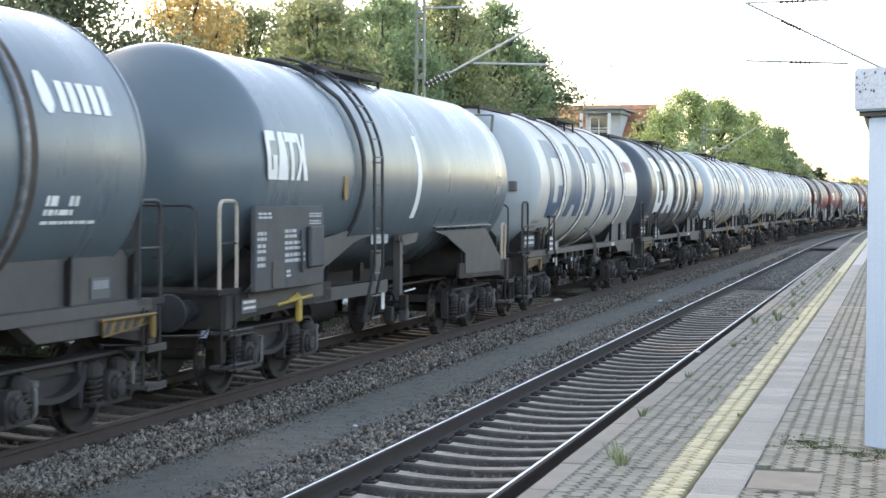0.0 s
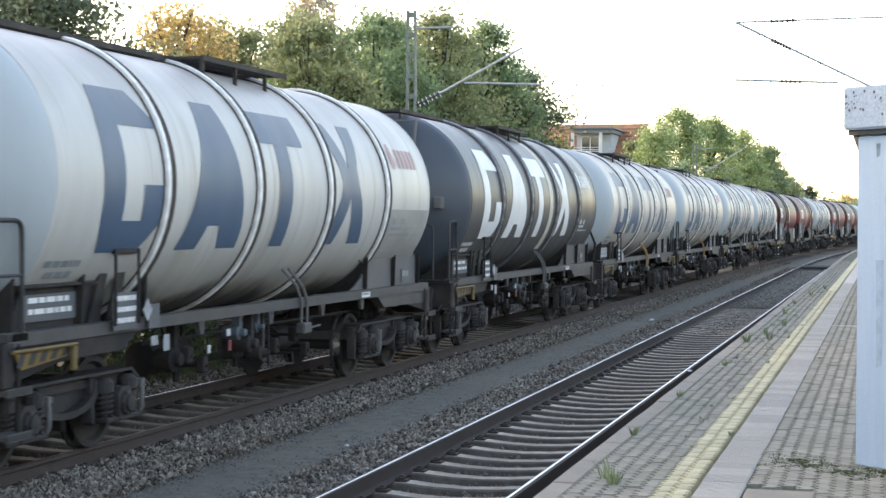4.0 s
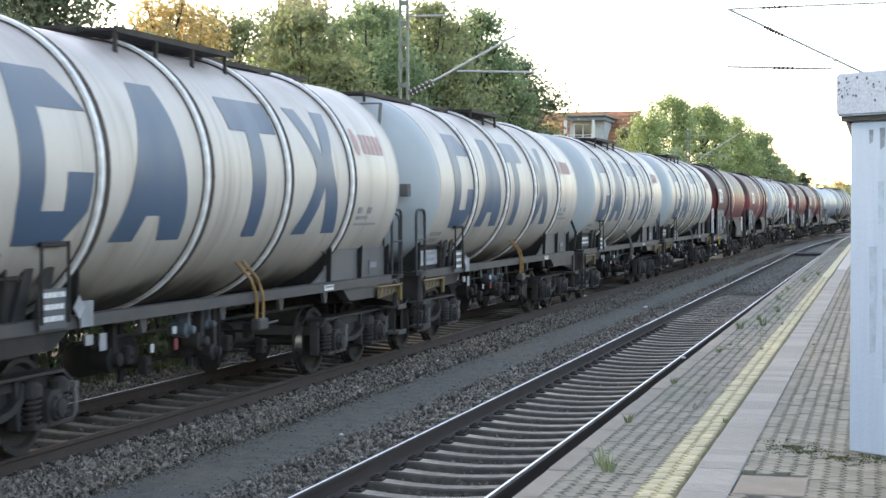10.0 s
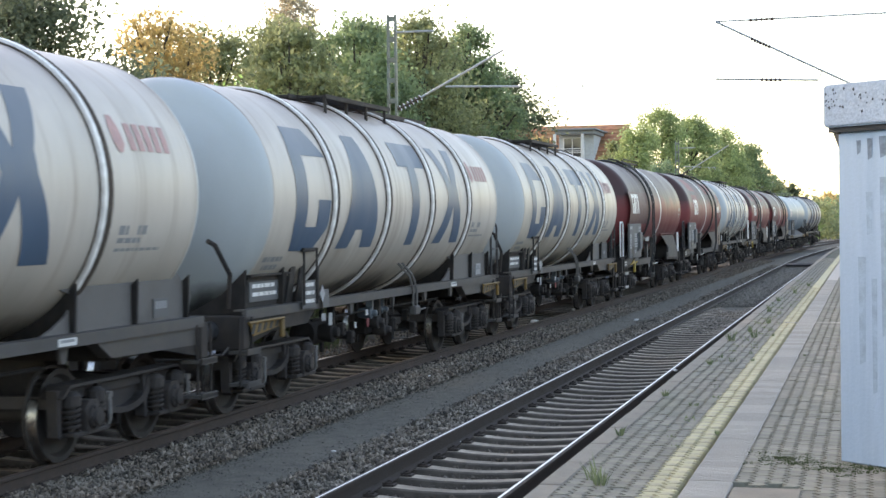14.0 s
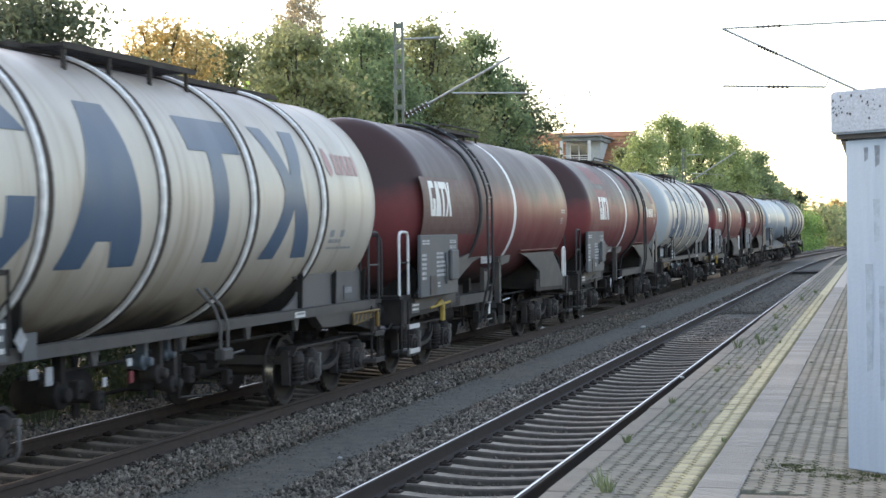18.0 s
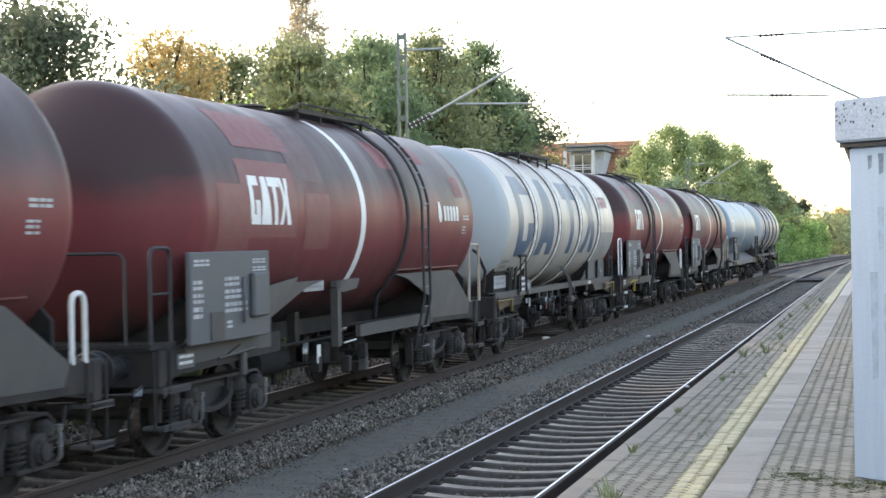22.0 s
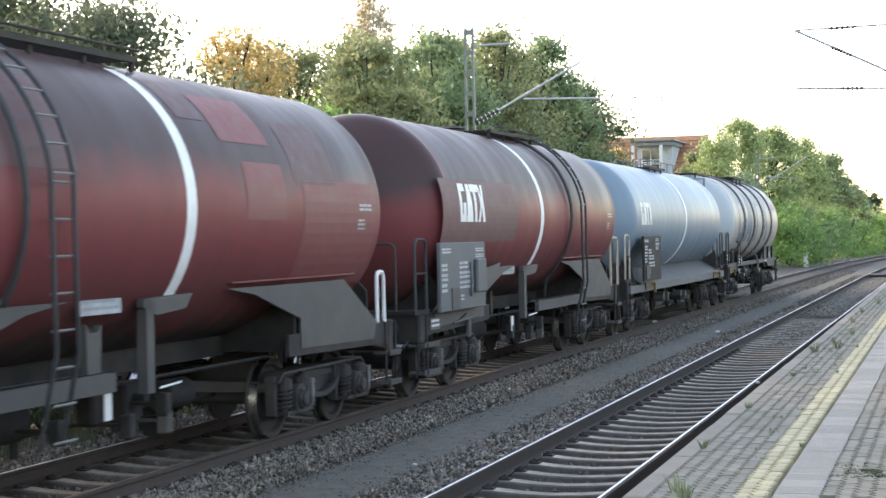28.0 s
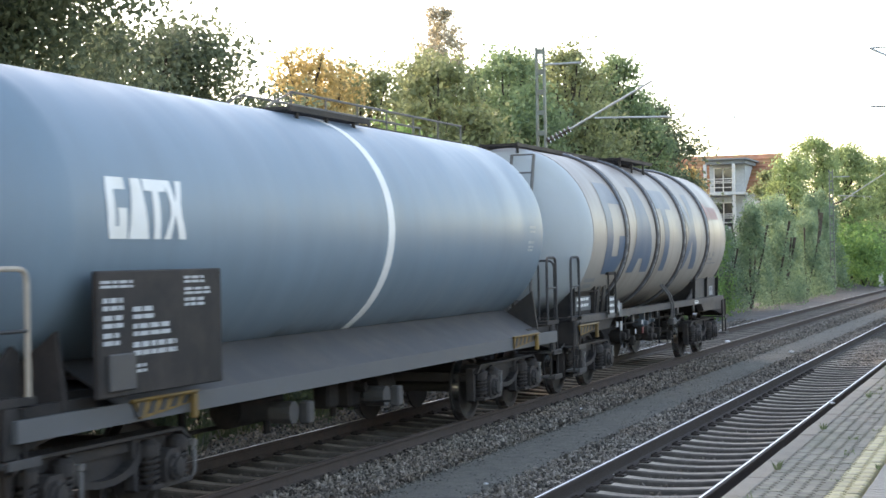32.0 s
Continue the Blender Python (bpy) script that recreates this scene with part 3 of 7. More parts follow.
def ring_mesh(name, wide, proud, material, r=R, a0=-180, a1=180, half_round=True, section=None):
    """A band round the tank, centred on y = 0; angles from the +x side upwards."""
    n = max(8, int(abs(a1 - a0) / 6))
    sec = [(-wide / 2, 0.0), (-wide / 2 * 0.8, proud * 0.6), (-wide * 0.25, proud), (0.0, proud * 1.04), (wide * 0.25, proud), (wide / 2 * 0.8, proud * 0.6), (wide / 2, 0.0)] if half_round else [(-wide / 2, 0), (-wide / 2, proud), (wide / 2, proud), (wide / 2, 0)]
    sec = section or sec
    bm = B()
    rings = []
    for k in range(n + 1):
        a = radians(a0 + (a1 - a0) * k / n)
        rings.append([bm.verts.new(((r - 0.004 + h) * math.cos(a), y, ZC + (r - 0.004 + h) * math.sin(a))) for y, h in sec])
    for q, w in zip(rings, rings[1:]):
        for k in range(len(sec) - 1):
            bm.faces.new((q[k], q[k + 1], w[k + 1], w[k]))
    return mesh_of(name, bm, material, True, 60)


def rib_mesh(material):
    """A half-round stiffening rib; highlight and shade are painted on its crest and edges."""
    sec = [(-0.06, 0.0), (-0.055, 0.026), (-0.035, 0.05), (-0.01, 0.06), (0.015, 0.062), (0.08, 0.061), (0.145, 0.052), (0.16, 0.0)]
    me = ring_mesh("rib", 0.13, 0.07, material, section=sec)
    me.materials.append(M_RIBSHADE)
    me.materials.append(M_RIBGLINT if material == M_RIBW else M_RIBGLINT_D)
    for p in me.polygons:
        # 1 is painted shade, 2 a painted highlight, 0 the rib's own paint
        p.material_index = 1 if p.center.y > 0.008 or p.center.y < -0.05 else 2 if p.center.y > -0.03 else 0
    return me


def shell(bm, rows, r=R, proud=0.006, steps=10):
    """A painted shape on the tank's side: rows of (z, y left, y right) from below upwards, laid on the curve."""
    out = []
    for (z0, l0, r0), (z1, l1, r1) in zip(rows, rows[1:]):
        for k in range(steps + (1 if (z1, l1, r1) == rows[-1] else 0)):
            f = k / steps
            out.append((z0 + (z1 - z0) * f, l0 + (l1 - l0) * f, r0 + (r1 - r0) * f))
    prev = None
    for z, l, q in out:
        s = max(-0.999, min(0.999, (z - ZC) / r))
        x, zz = (r + proud) * math.sqrt(1 - s * s), ZC + (r + proud) * s
        now = (bm.verts.new((x, l, zz)), bm.verts.new((x, q, zz)))
        if prev:
            bm.faces.new((prev[0], prev[1], now[1], now[0]))
        prev = now
    return bm


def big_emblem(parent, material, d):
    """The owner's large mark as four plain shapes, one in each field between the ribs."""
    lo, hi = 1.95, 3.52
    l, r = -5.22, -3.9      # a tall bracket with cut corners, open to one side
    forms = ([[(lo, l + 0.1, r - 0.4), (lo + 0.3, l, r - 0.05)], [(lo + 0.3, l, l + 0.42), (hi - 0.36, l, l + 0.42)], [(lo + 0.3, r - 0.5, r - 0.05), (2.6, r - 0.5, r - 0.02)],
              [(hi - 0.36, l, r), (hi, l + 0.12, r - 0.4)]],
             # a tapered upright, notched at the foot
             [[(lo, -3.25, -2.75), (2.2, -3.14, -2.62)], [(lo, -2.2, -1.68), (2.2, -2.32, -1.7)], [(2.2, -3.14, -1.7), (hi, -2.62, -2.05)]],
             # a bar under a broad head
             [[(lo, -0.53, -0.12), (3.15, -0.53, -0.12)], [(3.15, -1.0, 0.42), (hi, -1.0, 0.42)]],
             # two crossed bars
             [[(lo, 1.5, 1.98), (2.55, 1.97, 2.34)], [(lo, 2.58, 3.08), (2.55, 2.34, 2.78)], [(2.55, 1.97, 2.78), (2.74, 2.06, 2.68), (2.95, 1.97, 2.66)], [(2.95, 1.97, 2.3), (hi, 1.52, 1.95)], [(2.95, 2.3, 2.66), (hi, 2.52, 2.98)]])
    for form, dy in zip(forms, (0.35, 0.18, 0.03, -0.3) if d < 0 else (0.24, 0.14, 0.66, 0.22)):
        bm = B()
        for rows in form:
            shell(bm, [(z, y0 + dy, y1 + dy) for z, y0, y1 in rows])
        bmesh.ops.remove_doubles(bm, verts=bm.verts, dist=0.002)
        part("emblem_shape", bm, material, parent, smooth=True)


def small_emblem(parent, y0, material, zlo=2.5, zhi=3.06, wide=1.27, r=R):
    """The owner's small mark: four plain forms close together."""
    w, h = wide / 4, zhi - zlo
    u = w * 0.95
    forms = ([[(zlo, y0 + 0.03, y0 + u), (zlo + h * 0.2, y0, y0 + u)], [(zlo + h * 0.2, y0, y0 + u * 0.4), (zhi - h * 0.2, y0, y0 + u * 0.4)], [(zlo + h * 0.2, y0 + u * 0.55, y0 + u), (zlo + h * 0.5, y0 + u * 0.55, y0 + u)], [(zhi - h * 0.2, y0, y0 + u), (zhi, y0 + 0.03, y0 + u)]],
             [[(zlo, y0 + w * 1.02, y0 + w * 2.04), (zhi, y0 + w * 1.3, y0 + w * 1.78)]],
             [[(zlo, y0 + w * 2.3, y0 + w * 2.66), (zhi - h * 0.2, y0 + w * 2.3, y0 + w * 2.66)], [(zhi - h * 0.2, y0 + w * 1.9, y0 + w * 3.05), (zhi, y0 + w * 1.9, y0 + w * 3.05)]],
             [[(zlo, y0 + w * 2.85, y0 + w * 3.2), (zlo + h * 0.4, y0 + w * 3.2, y0 + w * 3.44)], [(zlo, y0 + w * 3.65, y0 + w * 4.05), (zlo + h * 0.4, y0 + w * 3.44, y0 + w * 3.8)], [(zlo + h * 0.4, y0 + w * 3.2, y0 + w * 3.8), (zlo + h * 0.62, y0 + w * 3.22, y0 + w * 3.78)],
              [(zlo + h * 0.62, y0 + w * 3.22, y0 + w * 3.5), (zhi, y0 + w * 3.02, y0 + w * 3.34)], [(zlo + h * 0.62, y0 + w * 3.5, y0 + w * 3.78), (zhi, y0 + w * 3.64, y0 + w * 3.98)]])
    for form in forms:
        bm = B()
        for rows in form:
            shell(bm, rows, r, 0.006, 4)
        part("emblem_block", bm, material, parent, smooth=True)


def side_emblem(parent, y0, z, material, h=0.24):
    """The lessee's mark: a round sign and a row of five plain bars."""
    bm = B()
    shell(bm, [(z - h * 0.6, y0 + 0.08, y0 + 0.16), (z - h * 0.3, y0 + 0.01, y0 + 0.22), (z + h * 0.3, y0, y0 + 0.2), (z + h * 0.75, y0 + 0.05, y0 + 0.15)], steps=2)
    part("emblem_sign", bm, material, parent)
    for k in range(5):
        bm = B()
        shell(bm, [(z - h / 2, y0 + 0.34 + 0.19 * k, y0 + 0.47 + 0.19 * k), (z + h / 2, y0 + 0.34 + 0.19 * k, y0 + 0.47 + 0.19 * k)], steps=2)
        part("emblem_bar", bm, material, parent)


def code_bars(parent, rows, material, r=R):
    """Lines of unreadable lettering as short bars: rows of (z, y0, y1, height)."""
    bm = B()
    for z, y0, y1, h in rows:
        y = y0
        while y < y1 - 0.02:
            w = min(random.uniform(0.05, 0.16), y1 - y)
            shell(bm, [(z, y, y + w), (z + h, y, y + w)], r, 0.006, 1)
            y += w + 0.025
    tagged(part("lettering", bm, material, parent), kind="stuff")


# ---- bogies ----
def wheelset_mesh():
    bm = B()
    lathe(bm, [(-1.05, 0.075), (1.05, 0.075)], 12, "x")
    for s in (-1, 1):
        lathe(bm, [(s * 0.68, 0.12), (s * 0.70, 0.40), (s * 0.685, 0.485), (s * 0.715, 0.488), (s * 0.72, 0.462), (s * 0.815, 0.456), (s * 0.815, 0.40), (s * 0.765, 0.37), (s * 0.75, 0.2), (s * 0.80, 0.13)], 32, "x")
    me = mesh_of("wheelset", bm, [M_WHEEL, M_TREAD], True, 40)
    for p in me.polygons:
        c = p.center
        if math.hypot(c.y, c.z) > 0.454 and abs(c.x) > 0.72:
            p.material_index = 1
    return me


def bogie_meshes():
    """Two-axle goods bogie: fish-bellied side frames with horns, coil springs, axle boxes, brake beams."""
    bm = B()
    # web: a bar over both axles, a belly hung below its middle, a recessed plate between
    prism(bm, [(-1.30, 0.60), (-1.24, 0.73), (1.24, 0.73), (1.30, 0.60), (1.22, 0.60), (0.62, 0.64), (-0.62, 0.64), (-1.22, 0.60)], "x", 0.93, 1.0)
    arc = [(0.6 * math.sin(q), 0.66 - 0.27 * math.cos(q) ** 0.8) for q in np.linspace(-math.pi / 2, math.pi / 2, 13)]
    for (y0, z0), (y1, z1) in zip(arc, arc[1:]):
        prism(bm, [(y0, z0), (y1, z1), (y1 * 0.88, z1 + 0.06), (y0 * 0.88, z0 + 0.06)], "x", 0.9, 1.06)
    prism(bm, [(y * 0.95, z + 0.02) for y, z in arc], "x", 0.935, 0.955)
    # top flange, bent down over the ends
    prism(bm, [(-1.36, 0.66), (-1.2, 0.755), (1.2, 0.755), (1.36, 0.66), (1.38, 0.675), (1.22, 0.785), (-1.22, 0.785), (-1.38, 0.675)], "x", 0.86, 1.1)
    for a in (-0.92, 0.92):
        for k in (-1, 1):      # horns on either side of the axle box
            prism(bm, [(a + k * 0.36, 0.74), (a + k * 0.47, 0.74), (a + k * 0.44, 0.30), (a + k * 0.38, 0.27)], "x", 0.93, 1.04)
            lathe(bm, [(0.585, 0.1), (0.68, 0.1), (0.72, 0.05)], 12, "z", (1.07, a + k * 0.25, 0))
    side_me = mesh_of("side_frame", bm, M_BOGIE)
    beam_me = mesh_of("end_beam", box(B(), -1.0, 1.0, -0.05, 0.05, 0.56, 0.68), M_BOGIE)
    bm = B()
    prism(bm, [(-0.92, 0.6), (-0.3, 0.55), (0.3, 0.55), (0.92, 0.6), (0.92, 0.74), (0.3, 0.78), (0.25, 0.95), (-0.25, 0.95), (-0.3, 0.78), (-0.92, 0.74)], "y", -0.22, 0.22)
    frame_me = mesh_of("bogie", bm, M_BOGIE)
    bm = B()      # axle box with its cover and the two spring seats
    prism(bm, [(-0.15, 0.36), (-0.12, 0.30), (0.12, 0.30), (0.15, 0.36), (0.15, 0.54), (0.09, 0.62), (-0.09, 0.62), (-0.15, 0.54)], "x", 0.93, 1.18)
    lathe(bm, [(1.17, 0.125), (1.215, 0.12), (1.225, 0.09), (1.25, 0.085), (1.255, 0.04)], 16, "x", (0, 0, 0.46))
    for k in range(6):
        q = k * math.pi / 3
        lathe(bm, [(1.2, 0.016), (1.235, 0.016)], 6, "x", (0, 0.105 * math.cos(q), 0.46 + 0.105 * math.sin(q)))
    box(bm, 0.97, 1.17, -0.36, 0.36, 0.29, 0.335, 0.008)
    axle_me = mesh_of("axle_box", bm, M_BOGIE, True, 30)
    bm = B()
    pts = [(1.07 + 0.08 * math.cos(a), 0.08 * math.sin(a), 0.34 + 0.25 * a / (10 * math.pi)) for a in np.linspace(0, 10 * math.pi, 51)]
    pipe(bm, pts, 0.018, 5)
    lathe(bm, [(0.335, 0.045), (0.62, 0.045)], 8, "z", (1.07, 0, 0))
    spring_me = mesh_of("spring", bm, M_BOGIE, True)
    bm = B()      # brake beam with blocks
    box(bm, -0.85, 0.85, -0.04, 0.04, 0.34, 0.42)
    for s in (-1, 1):
        prism(bm, [(-0.06, 0.22), (0.03, 0.24), (0.05, 0.46), (0.03, 0.62), (-0.04, 0.64), (-0.01, 0.45)], "x", s * 0.70, s * 0.82)
    brake_me = mesh_of("brake_beam", bm, M_BOGIE)
    bm = B()      # pale link hung beside a spring
    pipe(bm, [(1.13, 0, 0.62), (1.15, 0, 0.56), (1.15, 0, 0.38), (1.12, 0, 0.33)], 0.022, 6)
    box(bm, 1.09, 1.17, -0.035, 0.035, 0.6, 0.66, 0.008)
    link_me = mesh_of("spring_link", bm, M_LINK, True)
    return frame_me, side_me, beam_me, axle_me, spring_me, brake_me, link_me


WHEELSET = wheelset_mesh()
BOGIE_F, BOGIE_SIDE, BOGIE_END, BOGIE_A, BOGIE_S, BOGIE_B, BOGIE_L = bogie_meshes()
WHEELSETS = []


def bogie(parent, y):
    f = share("bogie", BOGIE_F, parent, (0, y, 0))
    for k in (-1, 1):
        share("side_frame", BOGIE_SIDE, f, (0, 0, 0), (0, 0, 0 if k > 0 else math.pi))
        share("end_beam", BOGIE_END, f, (0, 1.28 * k, 0))
    for a in (-0.92, 0.92):
        w = share("wheelset", WHEELSET, f, (0, a, 0.46))
        WHEELSETS.append((w, a))
        for turn in (0, math.pi):
            share("axle_box", BOGIE_A, f, (0, a, 0), (0, 0, turn))
            for dy in (-0.25, 0.25):
                share("spring", BOGIE_S, f, (0, a + dy, 0), (0, 0, turn))
        share("spring_link", BOGIE_L, f, (0, a + (0.4 if a < 0 else 0.42), 0))
        share("brake_beam", BOGIE_B, f, (0, a + (0.6 if a < 0 else -0.6), 0), (0, 0, 0 if a < 0 else math.pi))


def buffer_mesh():
    bm = B()
    lathe(bm, [(-0.34, 0.12), (-0.1, 0.115), (-0.1, 0.085), (0.24, 0.085), (0.25, 0.19), (0.275, 0.21), (0.29, 0.2), (0.30, 0.1)], 18, "y")
    box(bm, -0.17, 0.17, -0.36, -0.33, -0.17, 0.17)
    return mesh_of("buffer", bm, M_BLACK, True, 30)


def hook_mesh():
    bm = B()
    box(bm, -0.03, 0.03, -0.3, 0.28, -0.05, 0.05, 0.01)
    pipe(bm, [(0, 0.26, 0.03), (0, 0.34, 0.09), (0, 0.38, 0.02), (0, 0.33, -0.05)], 0.03, 6)
    for k in range(3):
        pipe(bm, [(-0.06, 0.28, -0.08 - 0.13 * k), (-0.06, 0.3, -0.2 - 0.13 * k), (0.06, 0.3, -0.2 - 0.13 * k), (0.06, 0.28, -0.08 - 0.13 * k)], 0.02, 5)
    return mesh_of("coupling", bm, M_BLACK)


def hose_mesh():
    bm = B()
    pipe(bm, [(0, -0.05, 0), (0, 0.12, -0.02), (0, 0.22, -0.12), (0, 0.26, -0.3), (0, 0.3, -0.42), (0, 0.4, -0.46)], 0.026, 6)
    return mesh_of("brake_hose", bm, M_BLACK, True)


BUFFER, HOOK, HOSE = buffer_mesh(), hook_mesh(), hose_mesh()


def running_gear(w, half, pivot):
    """What all wagons share: bogies, buffers, couplings, hoses."""
    bogie(w, -pivot), bogie(w, pivot)
    for s in (-1, 1):
        turn = (0, 0, 0 if s > 0 else math.pi)
        for x in (-0.875, 0.875):
            share("buffer", BUFFER, w, (x, s * (half - 0.30), 1.04), turn)
        share("coupling", HOOK, w, (0, s * (half - 0.34), 1.02), turn)
        for x in (-0.4, 0.4):
            share("brake_hose", HOSE, w, (x, s * (half - 0.5), 0.92), turn)


def brake_gear_mesh():
    """Under the middle: air tank, distributor valve, levers, rods."""
    bm = B()
    lathe(bm, [(-0.55, 0.05), (-0.5, 0.19), (0.5, 0.19), (0.55, 0.05)], 16, "y", (0.45, -1.6, 0.72))
    lathe(bm, [(-0.28, 0.16), (0.25, 0.16), (0.3, 0.06)], 14, "y", (0.55, 1.7, 0.70))
    box(bm, 0.5, 0.85, 0.2, 0.55, 0.55, 0.95, 0.03)
    box(bm, 0.7, 0.9, -0.5, -0.2, 0.60, 0.9, 0.03)
    lathe(bm, [(0.78, 0.06), (0.98, 0.06)], 10, "x", (0, 0.38, 0.78))
    for y, x in ((-2.6, 0.2), (2.4, -0.2), (-0.9, 0.3), (1.1, 0.2)):
        prism(bm, [(y - 0.05, 0.36), (y + 0.05, 0.36), (y + 0.04, 1.0), (y - 0.04, 1.0)], "x", x, x + 0.04)
    pipe(bm, [(0.2, -3.4, 0.52), (0.2, 3.4, 0.52)], 0.025, 6)
    pipe(bm, [(1.0, -3.2, 0.98), (1.0, 3.2, 0.98)], 0.02, 6)
    pipe(bm, [(0.9, 0.4, 0.6), (1.28, 0.4, 0.62), (1.28, 0.4, 0.5)], 0.015, 6)
    box(bm, -0.06, 0.06, -5.6, 5.6, 0.98, 1.14)
    return mesh_of("brake_gear", bm, M_GEARSHADE, True, 30)


GEAR = brake_gear_mesh()


def rail_bar(parent, pts, r=0.02, material=None, name="handrail"):
    bm = B()
    pipe(bm, pts, r, 8)
    return part(name, bm, material or M_BLACK, parent, smooth=True)


def bend(p, q, r, corner, n=4):
    """Points of a rounded corner between two straight runs."""
    p, q, c = Vector(p), Vector(q), Vector(corner)
    a, b = c + (p - c).normalized() * r, c + (q - c).normalized() * r
    return [tuple((1 - t) ** 2 * a + 2 * t * (1 - t) * c + t * t * b) for t in [k / n for k in range(n + 1)]]


def hoop(parent, x0, y0, x1, y1, zlo, zhi, material, r=0.022, name="handrail"):
    a, b, c, d = (x0, y0, zlo), (x0, y0, zhi), (x1, y1, zhi), (x1, y1, zlo)
    rail_bar(parent, [a] + bend(a, c, 0.12, b) + bend(b, d, 0.12, c) + [d], r, material, name)


def grating(parent, x0, x1, y0, y1, z, material, name="walkway"):
    bm = B()
    for x in (x0, x1 - 0.03):
        box(bm, x, x + 0.03, y0, y1, z - 0.05, z + 0.012)
    n = max(2, int((y1 - y0) / 0.09))
    for k in range(n + 1):
        y = y0 + (y1 - y0 - 0.03) * k / n
        box(bm, x0 + 0.03, x1 - 0.03, y, y + 0.03, z - 0.03, z)
    return tagged(part(name, bm, material, parent), kind="stuff")


def supports(parent, xs, y0, y1, every, z0, z1, name):
    """Short upright stays under a deck, one part each on one mesh."""
    key = (name, z0, z1)
    if key not in STAYS:
        bm = B()
        box(bm, -0.02, 0.02, -0.02, 0.02, z0, z1)
        STAYS[key] = mesh_of(name, bm, M_FRAME)
    y = y0
    while y < y1:
        for x in xs:
            share(name, STAYS[key], parent, (x, y, 0))
        y += every


STAYS = {}


def step(parent, y, z, material, wide=0.42, x=1.28):
    bm = B()
    box(bm, x - 0.14, x + 0.1, y - wide / 2, y + wide / 2, z - 0.02, z + 0.015)
    box(bm, x + 0.08, x + 0.1, y - wide / 2, y + wide / 2, z - 0.035, z + 0.035)
    return part("step", bm, material, parent)


def info_plate(parent, y, z, w, h, material, x=1.36, rows=3, ink=None, name="plate"):
    bm = B()
    box(bm, x, x + 0.012, y - w / 2, y + w / 2, z - h / 2, z + h / 2)
    p = part(name, bm, material, parent)
    if ink:
        bm = B()
        for k in range(rows):
            zz = z + h / 2 - h * (k + 0.75) / (rows + 0.4)
            y0 = y - w * 0.4
            while y0 < y + w * 0.34:
                q = random.uniform(0.05, 0.2) * w
                box(bm, x + 0.012, x + 0.015, y0, min(y0 + q, y + w * 0.42), zz, zz + h * 0.4 / rows)
                y0 += q + 0.03 * w
        tagged(part("lettering", bm, ink, p), kind="stuff")
    return p


def hazard(parent, y, s, x=1.2):
    """Striped warning board on a gusset near the end, with a yellow pull handle."""
    g = B()
    prism(g, [(y - 0.5, 1.12), (y + 0.45, 1.12), (y + 0.45, 1.04), (y - 0.5 if s > 0 else y - 0.4, 0.97)], "x", x, x + 0.02)
    gu = part("warning_board", g, M_HAZ, parent)
    for k in range(5):
        c = y - 0.42 + 0.19 * k
        zlo = 0.99 + 0.06 * (c - y + 0.5)
        part("stripe", prism(B(), [(c, 1.115), (c + 0.09, 1.115), (c + 0.02, zlo), (c - 0.07, zlo)], "x", x + 0.02, x + 0.024), M_BLACK, gu)
    bm = B()
    pipe(bm, [(x + 0.02, y - 0.55, 1.13), (x + 0.08, y + 0.45, 1.14)], 0.018, 6)
    box(bm, x + 0.03, x + 0.08, y + 0.4, y + 0.48, 0.9, 1.12, 0.012)
    part("handle", bm, M_HAZ, parent)


